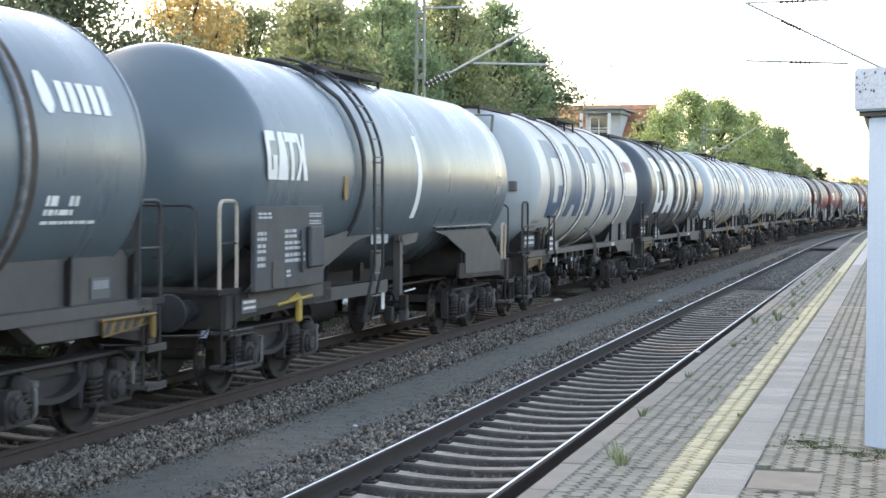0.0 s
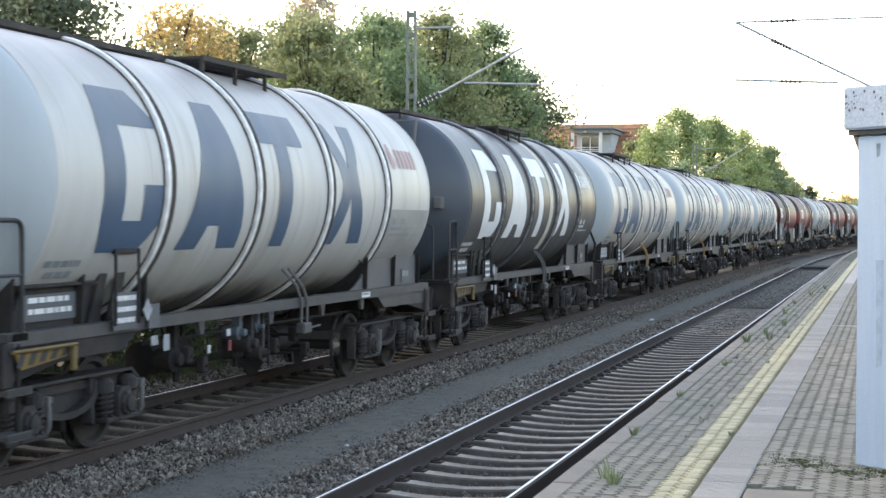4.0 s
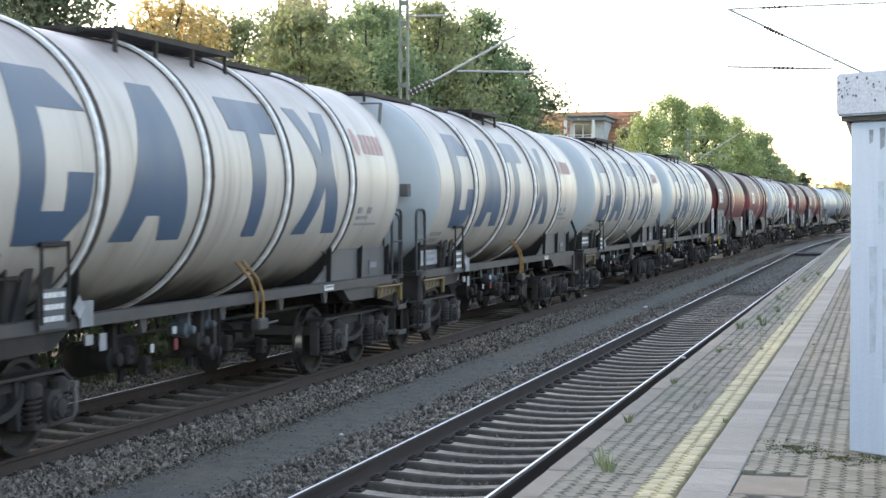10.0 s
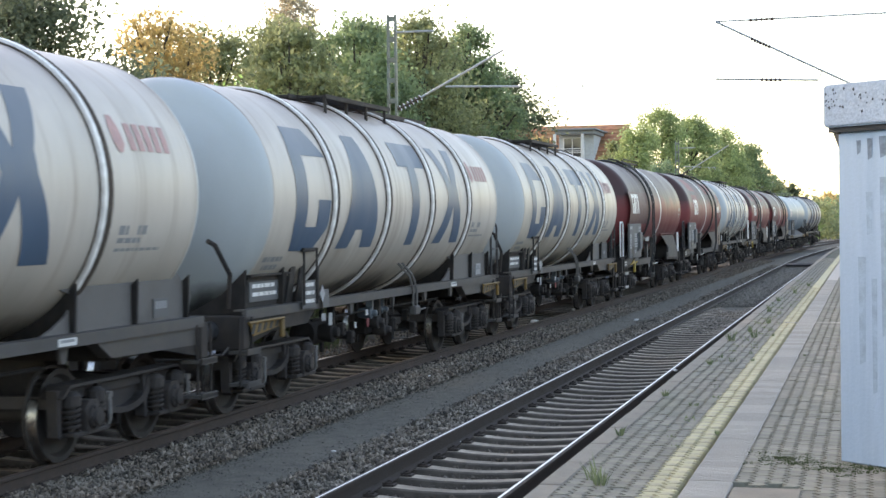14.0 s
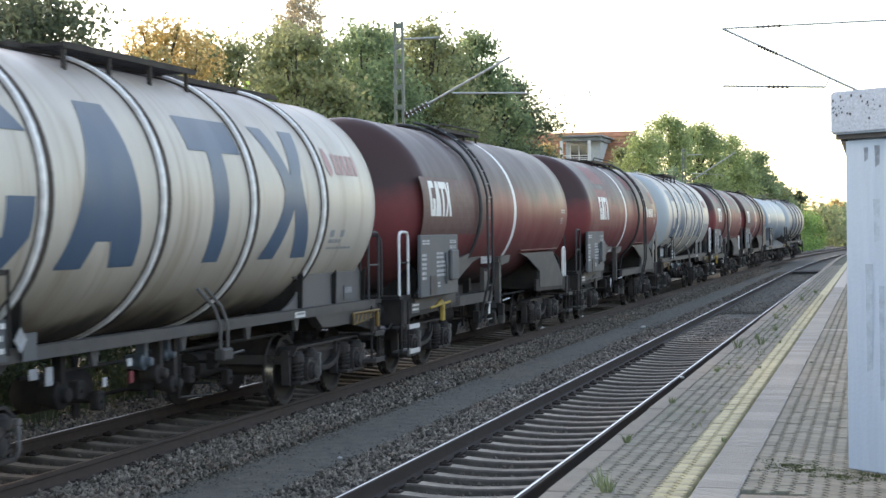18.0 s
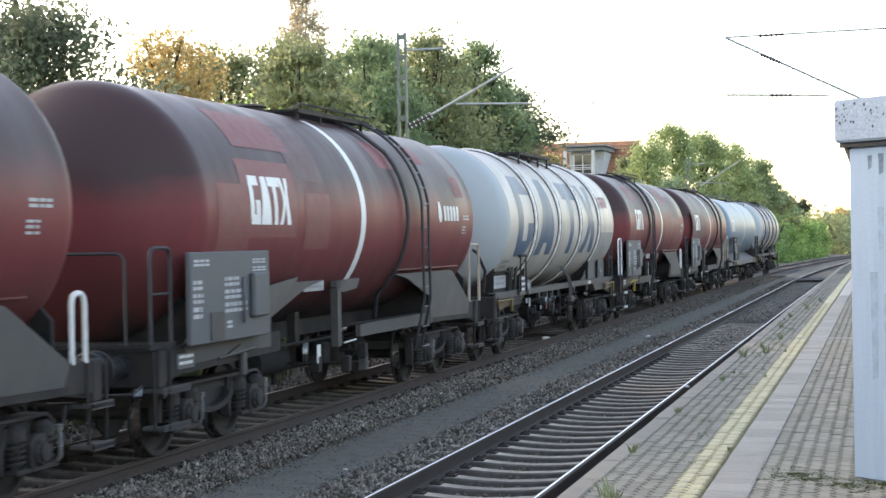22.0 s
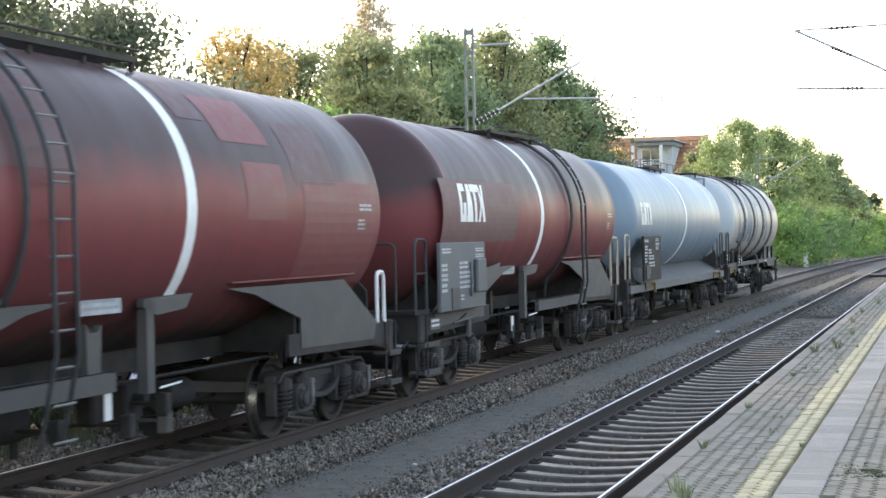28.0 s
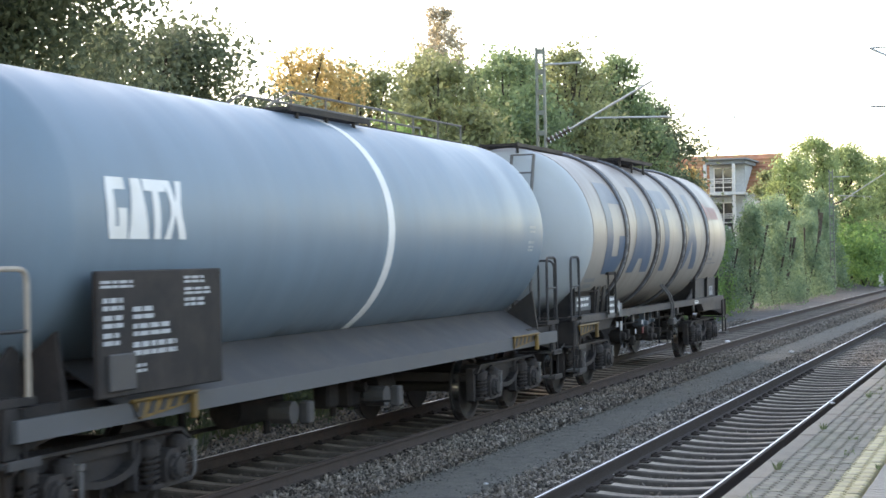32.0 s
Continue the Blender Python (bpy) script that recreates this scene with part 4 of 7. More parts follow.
def end_gear(w, s, edge, rails, railmat, ladder=False):
    """An end of a wagon (s: -1 near, 1 far): headstock, end deck, handrails, steps."""
    bm = B()
    box(bm, -1.3, 1.3, s * edge - 0.09, s * edge + 0.09, 0.82, 1.22, 0.015)
    for x in (-1, 1):
        prism(bm, [(s * edge, 0.84), (s * edge, 1.2), (s * (edge - 1.2), 1.2), (s * (edge - 1.2), 1.02)], "x", x * 1.18, x * 1.26)
    part("headstock", bm, M_FRAME, w)
    if rails:
        grating(w, -1.3, 1.3, s * (edge - 0.02) - 0.3, s * (edge - 0.02) + 0.3, 1.27, M_FRAME, "end_deck")
        y1, y2 = s * (edge + 0.22), s * (edge - 0.25)
        hoop(w, 1.28, y1, 1.28, y2, 1.27, 2.25, railmat)
        hoop(w, -1.28, y1, -1.28, y2, 1.27, 2.25, M_BLACK)
        hoop(w, 1.0, y1, -1.0, y1, 1.27, 2.2, M_BLACK, 0.018)
        rail_bar(w, [(1.28, y1, 1.78), (1.28, y2, 1.78)], 0.015)
    for z in (0.42, 0.80):
        step(w, s * (edge - 0.05), z, M_FRAMELT)
    rail_bar(w, [(1.3, s * edge - 0.2, 0.42), (1.3, s * edge - 0.2, 1.2)], 0.018, M_FRAME, "step_hanger")
    rail_bar(w, [(1.3, s * edge + 0.16, 0.42), (1.3, s * edge + 0.16, 1.2)], 0.018, M_FRAME, "step_hanger")
    pts = [(1.12, s * (edge + 0.12), 0.85), (1.12, s * (edge + 0.3), 0.78), (0.6, s * (edge + 0.3), 0.76), (0.55, s * (edge + 0.12), 0.85)]
    rail_bar(w, pts, 0.014, M_FRAMELT if s < 0 else M_BLACK, "shunter_grip")
    if ladder:
        lx = 0.75
        for dx in (0, 0.38):
            rail_bar(w, [(lx + dx - 0.55, s * (edge + 0.18), 1.27), (lx + dx - 0.55, s * (edge + 0.05), 3.2), (lx + dx - 0.55, s * (edge - 0.16), 3.95)], 0.028, M_SADDLE, "ladder_rail")
        for k in range(9):
            z = 1.55 + 0.3 * k
            y = s * (edge + 0.18 - 0.07 * (z - 1.27)) if z < 3.2 else s * (edge + 0.05 - 0.25 * (z - 3.2))
            rail_bar(w, [(lx - 0.55, y, z), (lx - 0.17, y, z)], 0.014, M_SADDLE, "rung")


def ribbed_wagon(name, label, paint, ribmat, emblem, side_mark, d, ends=None, extras=0):
    """Four-axle tank wagon with four stiffening ribs. d: -1 where ladder and walkway lie at the near end."""
    w = thing(name, label, "tank wagon", "tank train")
    half, edge, cyl = 6.92, 6.26, 5.72
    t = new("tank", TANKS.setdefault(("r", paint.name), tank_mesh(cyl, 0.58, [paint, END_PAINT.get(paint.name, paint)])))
    t.parent = w
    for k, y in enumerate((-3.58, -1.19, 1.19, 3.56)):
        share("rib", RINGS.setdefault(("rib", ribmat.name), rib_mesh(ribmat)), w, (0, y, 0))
    for y in (-cyl, cyl):
        share("end_seam", RINGS.setdefault(("seam", paint.name), ring_mesh("end_seam", 0.06, 0.012, paint)), w, (0, y, 0))
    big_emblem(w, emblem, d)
    side_emblem(w, 3.95, 3.16, side_mark, 0.27)
    if extras & 16:
        bm = B()
        shell(bm, [(1.55, 3.74, 5.7), (2.42, 3.74, 5.7)], proud=0.003)
        part("paint_patch", bm, M_DULLPATCH, w, "duller grey repainted field")
    if extras & 8:
        share("band", ring_mesh("band", 0.31, 0.008, M_BANDCREAM, R, -40, 78, False), w, (0, 0.73, 0), label="cream painted band")
    code_bars(w, [(2.12, 4.0, 4.5, 0.05), (2.2, 4.0, 4.2, 0.09), (2.2, 4.4, 4.6, 0.09), (2.04, 4.0, 5.0, 0.03)], M_GREYM if emblem != M_WHITEM else M_WHITEM)
    code_bars(w, [(1.83, -5.6, -4.95, 0.06), (1.73, -5.5, -5.0, 0.06)], M_GREYM if emblem != M_WHITEM else M_WHITEM)
    running_gear(w, half, 4.8)
    # side sills, end bolsters, saddles
    for s in (-1, 1):
        bm = B()
        prism(bm, [(s * 1.14, 1.17), (s * 1.30, 1.17), (s * 1.30, 1.285), (s * 1.14, 1.285), (s * 1.14, 1.265), (s * 1.25, 1.265), (s * 1.25, 1.19), (s * 1.14, 1.19)], "y", -edge, edge)
        part("side_sill", bm, M_FRAMELT, w)
        for e in (-1, 1):
            bm = B()
            if e > 0:      # a broad plate run up against the tank, with a curved inner corner
                prism(bm, [(2.95, 1.285), (6.1, 1.285), (6.25, 1.5), (5.9, 1.78), (3.3, 1.70), (3.62, 1.62), (3.42, 1.45), (3.15, 1.34)], "x", s * 1.12, s * 1.15)
                part("saddle", bm, M_SADDLE if ribmat == M_RIBW else M_FRAMELT, w)
            else:          # a dark sloping plate under a narrow ledge, braced by two gussets
                prism(bm, [(-6.0, 1.285), (-4.3, 1.285), (-4.45, 1.66), (-5.75, 1.66)], "x", s * 1.10, s * 1.13)
                box(bm, min(s * 1.08, s * 1.2), max(s * 1.08, s * 1.2), -5.85, -4.5, 1.655, 1.68)
                part("saddle", bm, M_FRAME, w)
                for g in (-4.62, -4.25):
                    part("gusset", prism(B(), [(g, 1.285), (g + 0.22, 1.285), (g + 0.42, 1.86), (g + 0.3, 1.9)], "x", s * 1.14, s * 1.17), M_FRAME, w)
            bm = B()
            prism(bm, [(e * 4.1, 1.0), (e * 6.2, 0.98), (e * 6.2, 1.17), (e * 3.8, 1.17)], "x", s * 1.13, s * 1.27)
            part("bogie_cover", bm, M_FRAMELT if e > 0 else M_FRAME, w)
    for e in (-1, 1):
        for y in (3.5, 4.8, 6.05):
            bm = B()
            prism(bm, [(-1.2, 1.2), (1.2, 1.2), (1.22, 1.75), (0.9, 1.45), (0.45, 1.22), (-0.45, 1.22), (-0.9, 1.45), (-1.22, 1.75)], "y", e * y - 0.02, e * y + 0.02)
            part("cross_frame", bm, M_GEARSHADE, w)
        bm = B()
        box(bm, -1.1, 1.1, e * 4.8 - 0.5, e * 4.8 + 0.5, 0.95, 1.19)
        part("bolster", bm, M_FRAME, w)
    share("brake_gear", GEAR, w)
    # cabinet and plates by the sill
    bm = B()
    box(bm, 1.30, 1.36, -4.42, -3.98, 1.93, 1.98, 0.01)
    cab = part("control_frame", bm, M_FRAME, w)
    for y in (-4.44, -3.96):
        part("bracket", pipe(B(), [(1.36, y, 1.25), (1.36, y, 1.98)], 0.016, 6), M_FRAME, cab)
    info_plate(w, -4.2, 1.38, 0.5, 0.36, M_PANEL, 1.33, 3, M_WHITEM)
    part("hazard_diamond", prism(B(), [(-3.78, 1.26), (-3.68, 1.37), (-3.78, 1.48), (-3.88, 1.37)], "x", 1.36, 1.372), M_PLATE, w)
    info_plate(w, -5.3, 1.47, 0.95, 0.24, M_PLATE if extras & 1 else M_PANEL, 1.135, 2, M_GREYM if extras & 1 else M_WHITEM)
    info_plate(w, -3.6, 1.30, 0.24, 0.24, M_GREYM if extras & 2 else M_PANEL, 1.34, 1, None)
    info_plate(w, 3.15, 1.225, 0.34, 0.07, M_WHITEM, 1.302, 1, M_GREYM)
    info_plate(w, 5.45, 1.42, 0.36, 0.2, M_PLATE if extras & 4 else M_PANEL, 1.155, 1, M_GREYM)
    # valve hoses at the middle
    for y in (0.55, 0.75):
        rail_bar(w, [(1.16, y - 0.2, 1.66), (1.3, y - 0.08, 1.45), (1.34, y, 1.25), (1.33, y + 0.02, 0.98)], 0.02, M_ORANGE if extras & 2 else M_SADDLE, "hose")
    bm = B()
    box(bm, 1.26, 1.38, 0.55, 0.83, 0.84, 0.98, 0.02)
    pipe(bm, [(1.34, 0.7, 0.9), (1.36, 1.15, 0.92)], 0.016, 6)
    part("drain_cock", bm, M_FRAMELT, w)
    # small fittings and plates hung below the sill
    for y, z, a, h, m in ((-3.3, 1.03, 0.15, 0.1, M_PLATE), (-3.02, 0.99, 0.13, 0.17, M_PLATE), (-1.95, 0.84, 0.07, 0.09, M_INK), (-1.42, 0.99, 0.1, 0.08, M_INK), (-1.38, 0.84, 0.08, 0.12, M_TAGRED)):
        part("tag", box(B(), 1.2, 1.215, y - a / 2, y + a / 2, z - h / 2, z + h / 2, 0.004), m, w)
    for y, z, r, m in ((-0.85, 0.95, 0.09, M_TAGBLUE), (-0.5, 0.8, 0.11, M_BOGIE), (-0.3, 0.98, 0.07, M_TAGBLUE), (-0.15, 0.66, 0.1, M_BOGIE), (-2.6, 0.78, 0.14, M_GEARSHADE)):
        bm = B()
        lathe(bm, [(0.9, r * 0.8), (1.04, r), (1.1, r), (1.12, r * 0.6), (1.18, r * 0.5), (1.19, 0.02)], 12, "x", (0, y, z))
        box(bm, 1.02, 1.12, y - 0.04, y + 0.04, z, 1.18)
        part("valve", bm, m, w, smooth=True)
    for y in (-4.0, -2.2, -0.2, 1.6, 3.2):
        part("sill_lug", prism(B(), [(y - 0.09, 1.17), (y + 0.09, 1.17), (y + 0.04, 1.02), (y - 0.04, 1.02)], "x", 1.2, 1.24), M_FRAMELT, w)
    for y, z in ((0.1, 0.72), (0.75, 0.82), (1.15, 0.6), (-2.0, 0.66), (-2.4, 0.8)):
        bm = B()
        box(bm, 1.1, 1.2, y - 0.07, y + 0.07, z - 0.08, z + 0.1, 0.015)
        pipe(bm, [(0.8, y, z), (1.22, y, z)], 0.02, 6)
        part("valve", bm, M_GEARSHADE, w)
    rail_bar(w, [(1.32, -0.5, 1.17), (1.32, -0.5, 0.55), (1.32, 0.3, 0.5)], 0.014, M_FRAME, "brake_rod")
    # top walkway
    a, b = (-6.2, 1.4) if d < 0 else (-2.2, 4.9)
    grating(w, -0.34, 0.34, a, b, 4.14, M_FRAME)
    supports(w, (-0.3, 0.3), a + 0.1, b, 1.3, 3.98, 4.12, "walkway_support")
    c, e = (-1.2, 1.4) if d < 0 else (-1.9, 1.2)
    grating(w, 0.36, 0.80, c, e, 4.14, M_FRAME, "side_deck")
    supports(w, (0.76,), c + 0.05, e, 0.95, 3.85, 4.12, "deck_support")
    bm = B()
    lathe(bm, [(3.98, 0.32), (4.1, 0.32), (4.13, 0.36), (4.17, 0.3), (4.18, 0.05)], 20, "z", (0.0, -0.4 * d, 0))
    part("manhole_lid", bm, M_FRAME, w, smooth=True)
    end_gear(w, -1, edge, d < 0, M_BLACK, d < 0)
    end_gear(w, 1, edge, d > 0, M_BLACK, d > 0)
    if d < 0 and paint != T_DUST:
        bm = B()
        box(bm, 0.98, 1.12, -6.4, -6.22, 2.46, 2.66, 0.015)
        part("end_box", bm, M_SADDLE, w)
    elif d > 0:
        rail_bar(w, [(1.05, -6.2, 1.3), (1.1, -6.25, 1.7), (1.0, -6.45, 2.05), (0.95, -6.55, 2.1)], 0.03, M_FRAME, "grab_handle")
        hazard(w, 5.7, 1, 1.31)
    hazard(w, -5.7, -1, 1.31)
    return w


TANKS, RINGS = {}, {}


def smooth_wagon(name, label, paint, variant, strip, railmat, mark=-5.52, patches=0, side_mark=False, dome=0.85):
    """Four-axle tank wagon with a smooth tank and a data panel. variant: 1 ladder before the band, 2 behind it."""
    w = thing(name, label, "tank wagon", "tank train")
    half, edge, cyl = 7.05, 6.4, 5.55
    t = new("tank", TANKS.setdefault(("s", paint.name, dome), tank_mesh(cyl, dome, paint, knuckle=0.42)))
    t.parent = w
    sy = 0.45 if variant == 1 else -0.35
    by = sy - 0.22 if railmat == M_CREAM else sy
    a0, a1 = strip
    share("band", RINGS.setdefault(("band", strip), ring_mesh("band", 0.2, 0.007, M_WHITEM, R, a0, a1, False)), w, (0, by, 0), label="white painted band")
    for y in (-3.4, 1.6, 3.7):
        share("weld_seam", RINGS.setdefault(("weld", paint.name), ring_mesh("weld_seam", 0.03, 0.003, paint)), w, (0, y, 0))
    small_emblem(w, mark, M_WHITEM)
    if side_mark:
        side_emblem(w, 3.4, 2.72, M_WHITEM)
    code_bars(w, [(2.67, 4.9, 5.3, 0.03), (2.62, 4.9, 5.3, 0.03), (2.49, 4.86, 5.1, 0.025), (2.44, 4.86, 5.1, 0.03), (2.39, 4.86, 5.1, 0.025)], M_INK)
    if patches & 1:
        for n, (y0, y1, z0, z1, m) in enumerate(((-4.6, -2.9, 2.35, 3.25, M_REDPATCH), (-5.3, -4.4, 2.2, 2.95, M_REDPATCH), (-4.4, -2.6, 3.4, 3.85, M_REDPATCH), (-2.9, -1.8, 3.05, 3.75, M_REDDARK),
                                             (0.9, 1.7, 3.35, 3.75, M_REDPATCH), (2.9, 3.6, 3.5, 3.8, M_REDPATCH), (-2.6, -1.7, 2.2, 2.9, M_REDPATCH), (4.6, 5.1, 3.0, 3.35, M_REDPATCH))):
            bm = B()
            shell(bm, [(z0, y0, y1), (z1, y0, y1)], proud=0.003)
            part("paint_patch", bm, m, w)
    if patches & 2:
        for y0, y1, z0, z1, m in ((-3.2, -1.6, 2.9, 3.7, M_REDDARK), (1.4, 2.6, 3.3, 3.8, M_REDPATCH), (1.7, 2.7, 2.5, 3.1, M_REDPATCH), (3.0, 4.2, 2.9, 3.6, M_REDDARK), (-4.6, -3.6, 3.3, 3.75, M_REDPATCH), (3.2, 5.5, 1.75, 2.95, M_REDPATCH), (0.7, 1.3, 3.5, 3.9, M_REDDARK)):
            bm = B()
            shell(bm, [(z0, y0, y1), (z1, y0, y1)], proud=0.003)
            part("paint_patch", bm, m, w)
    if patches & 4:
        bm = B()
        shell(bm, [(2.2, -5.9, -1.95), (3.12, -5.9, -1.95)], proud=0.003)
        part("paint_patch", bm, M_MAUVE if patches & 8 else M_REDDARK, w)
    if patches & 8:      # brighter red band along the end seam
        share("worn_edge", RINGS.setdefault("edge_band", ring_mesh("worn_edge", 0.11, 0.006, M_REDPATCH, R, -12, 78)), w, (0, -cyl, 0), label="bright red seam edge")
    running_gear(w, half, 4.6)
    for s in (-1, 1):
        bm = B()
        y0, y1 = (-3.7, sy - 1.2) if variant == 1 else (sy + 0.3, 3.6)
        box(bm, s * 1.22, s * 1.29, y0, y1, 0.96, 1.14)
        box(bm, s * 1.12, s * 1.29, y0, y1, 1.125, 1.14)
        part("side_sill", bm, M_FRAMELT, w)
        for e in (-1, 1):
            bm = B()
            prism(bm, [(e * 3.1, 0.98), (e * 6.3, 0.92), (e * 6.3, 1.22), (e * 3.1, 1.22)], "x", s * 1.24, s * 1.29)
            part("end_sill", bm, M_FRAME, w)
    part("centre_sill", box(B(), -0.36, 0.36, -6.3, 6.3, 0.98, 1.24), M_FRAME, w)
    for s in (-1, 1):      # a ledge along the tank's foot
        part("ledge", box(B(), min(s * 1.22, s * 1.3), max(s * 1.22, s * 1.3), 1.65, 5.15, 1.835, 1.86, 0.006), paint, w)
    for e in (-1, 1):
        # the saddle's shaded hollow is put into these plates' near-black colour
        for y in (3.3, 5.6):      # dark cross plates that close the saddle's ends
            part("saddle_end", prism(B(), [(-1.265, 1.02), (1.265, 1.02), (1.265, 1.62), (1.12, 1.78), (0.6, 1.36), (-0.6, 1.36), (-1.12, 1.78), (-1.265, 1.62)], "y", e * y, e * (y + 0.06)), M_GEARSHADE, w)
        for s in (-1, 1):
            bm = B()
            prism(bm, [(e * 3.43, 1.05), (e * 5.76, 1.01), (e * 5.88, 1.22), (e * 4.77, 1.79), (e * 1.55, 1.79), (e * 2.2, 1.71), (e * 3.43, 1.39)], "x", s * 1.27, s * 1.3)
            part("saddle", bm, M_FRAMELT, w)
        bm = B()
        prism(bm, [(-1.25, 1.0), (1.25, 1.0), (1.1, 1.5), (-1.1, 1.5)], "y", e * 4.6 - 0.6, e * 4.6 + 0.6)
        part("bolster", bm, M_FRAME, w)
    share("brake_gear", GEAR, w)
    # data panel
    bm = B()
    box(bm, 1.40, 1.46, -6.04, -3.84, 1.22, 2.2, 0.012)
    pm_ = M_DPANEL if paint == T_SLATE else M_PANEL
    p = part("data_panel", bm, pm_, w, "grey steel data panel with white lettering")
    bm = B()
    for z, y0, y1, h in ((2.05, -5.95, -5.55, 0.07), (2.06, -4.35, -3.95, 0.05), (1.97, -4.35, -3.95, 0.05), (1.82, -5.15, -4.75, 0.1), (1.68, -5.15, -4.6, 0.1), (1.53, -5.15, -4.5, 0.11),
                         (1.8, -5.98, -5.72, 0.1), (1.66, -5.98, -5.72, 0.1), (1.5, -5.98, -5.75, 0.12), (1.36, -5.1, -4.95, 0.08), (1.9, -4.35, -4.0, 0.04)):
        y = y0
        while y < y1 - 0.02:
            q = min(random.uniform(0.06, 0.16), y1 - y)
            box(bm, 1.46, 1.463, y, y + q, z, z + h * 0.36)
            box(bm, 1.46, 1.463, y, y + q * 0.9, z + h * 0.6, z + h)
            y += q + 0.025
    tagged(part("lettering", bm, M_INK, p), kind="stuff")
    bm = B()
    box(bm, 1.46, 1.53, -4.45, -4.0, 1.45, 1.95, 0.02)
    pipe(bm, [(1.47, -4.62, 1.9), (1.5, -4.7, 1.7), (1.48, -4.64, 1.4)], 0.02, 6)
    part("valve_box", bm, pm_, p)
    bm = B()
    box(bm, 1.46, 1.475, -5.55, -5.2, 1.25, 1.55)
    part("flap", bm, M_FRAMELT, p)
    if paint == T_SLATE:      # a small orange tag hung on the riser pipe
        part("tag", box(B(), 1.462, 1.485, -3.13, -3.01, 2.27, 2.57, 0.004), M_ORANGE, w, "small orange tag")
    for y in (-5.9, -4.0):
        rail_bar(p, [(1.2, y, 1.15), (1.41, y, 1.3), (1.41, y, 2.1)], 0.025, M_FRAME, "panel_strut")
    bm = B()
    prism(bm, [(-3.8, 1.75), (-2.6, 1.86), (-2.6, 1.82), (-3.75, 1.45)], "x", 1.30, 1.34)
    part("gusset", bm, M_FRAMELT, w)
    # ladder and riser pipe over the flank
    ly = -2.05 if variant == 1 else 2.3

    def arc(y, r, a_from, a_to, n=14):
        return [(r * math.cos(radians(a)), y, ZC + r * math.sin(radians(a))) for a in np.linspace(a_from, a_to, n)]
    for k, dy in enumerate((-0.17, 0.17)):
        rail_bar(w, arc(ly + dy, R + 0.12, 82, 8) + [(R + 0.12, ly + dy, 1.4), (1.42, ly + dy, 0.62)], 0.022, M_BLACK, "ladder_rail")
    if "rung" not in STAYS:
        bm = B()
        pipe(bm, [(0, -0.17, 0), (0, 0.17, 0)], 0.013, 5)
        STAYS["rung"] = mesh_of("rung", bm, M_LINK)
    for a in range(8, 80, 9):
        q = arc(0, R + 0.12, a, a, 1)[0]
        share("rung", STAYS["rung"], w, (q[0], ly, q[2]))
    for k in range(8):
        share("rung", STAYS["rung"], w, (R + 0.08, ly, 0.68 + 0.3 * k))
    py = ly - (0.45 if variant == 1 else 0.75)
    rail_bar(w, arc(py - 0.15, R + 0.05, 88, 50, 6) + arc(py, R + 0.06, 40, -48, 12) + [(0.95, py + 0.1, 1.15)], 0.03, M_BLACK, "riser_pipe")
    # posts under the band
    bm = B()
    box(bm, 1.18, 1.28, sy - 0.6, sy - 0.46, 0.88, 1.76)
    prism(bm, [(sy - 0.64, 1.76), (sy - 0.64, 1.68), (sy - 0.4, 1.6), (sy + 0.2, 1.64), (sy + 0.34, 1.78)], "x", 1.2, 1.28)
    part("tank_support", bm, M_FRAMELT, w)
    part("tank_support", box(B(), 0.6, 0.72, sy - 0.75, sy - 0.6, 0.9, 1.5), M_FRAME, w)
    if variant == 1:
        part("tank_support", prism(B(), [(sy - 1.6, 1.14), (sy - 1.38, 1.14), (sy - 1.35, 1.56), (sy - 1.42, 1.5), (sy - 1.55, 1.5), (sy - 1.62, 1.58)], "x", 1.16, 1.24), M_FRAMELT, w)
    info_plate(w, sy - 1.3, 1.76, 0.75, 0.22, M_PLATE, 1.19, 3, M_GREYM)
    for y, z, m in ((0.3, 0.75, M_FRAME), (-0.4, 0.62, M_FRAME), (0.32, 0.58, M_FRAMELT), (-1.6, 0.7, M_FRAME)):
        bm = B()
        box(bm, 1.14, 1.26, y - 0.06, y + 0.06, z - 0.12, z + 0.1, 0.015)
        pipe(bm, [(0.8, y, z), (1.2, y, z)], 0.02, 6)
        part("valve", bm, m, w)
    rail_bar(w, [(1.3, sy - 0.4, 0.92), (1.36, sy - 0.1, 0.95)], 0.012, M_WHITEM, "brake_lever")
    info_plate(w, sy - 1.28, 0.83, 0.12, 0.24, M_WHITEM, 1.24, 1, None)
    # yellow handle of the changeover, top deck, lid
    bm = B()
    pipe(bm, [(1.3, -5.0, 1.02), (1.36, -4.0, 1.08)], 0.02, 6)
    box(bm, 1.3, 1.36, -4.42, -4.3, 0.78, 1.05, 0.015)
    prism(bm, [(-4.8, 1.04), (-4.2, 1.06), (-4.4, 1.14)], "x", 1.3, 1.33)
    part("changeover_handle", bm, M_HAZB if variant == 1 else M_FRAMELT, w)
    info_plate(w, -5.85, 1.06, 0.42, 0.16, M_PANEL, 1.295, 2, M_WHITEM)
    ty, th = (-0.45, 1.45) if variant == 1 else (1.0, 1.55)
    grating(w, -0.4, 0.62, ty - th, ty + th, 4.13, M_FRAME, "top_deck")
    supports(w, (-0.35, 0.55), ty - th + 0.1, ty + th, 0.93, 3.92, 4.1, "deck_support")
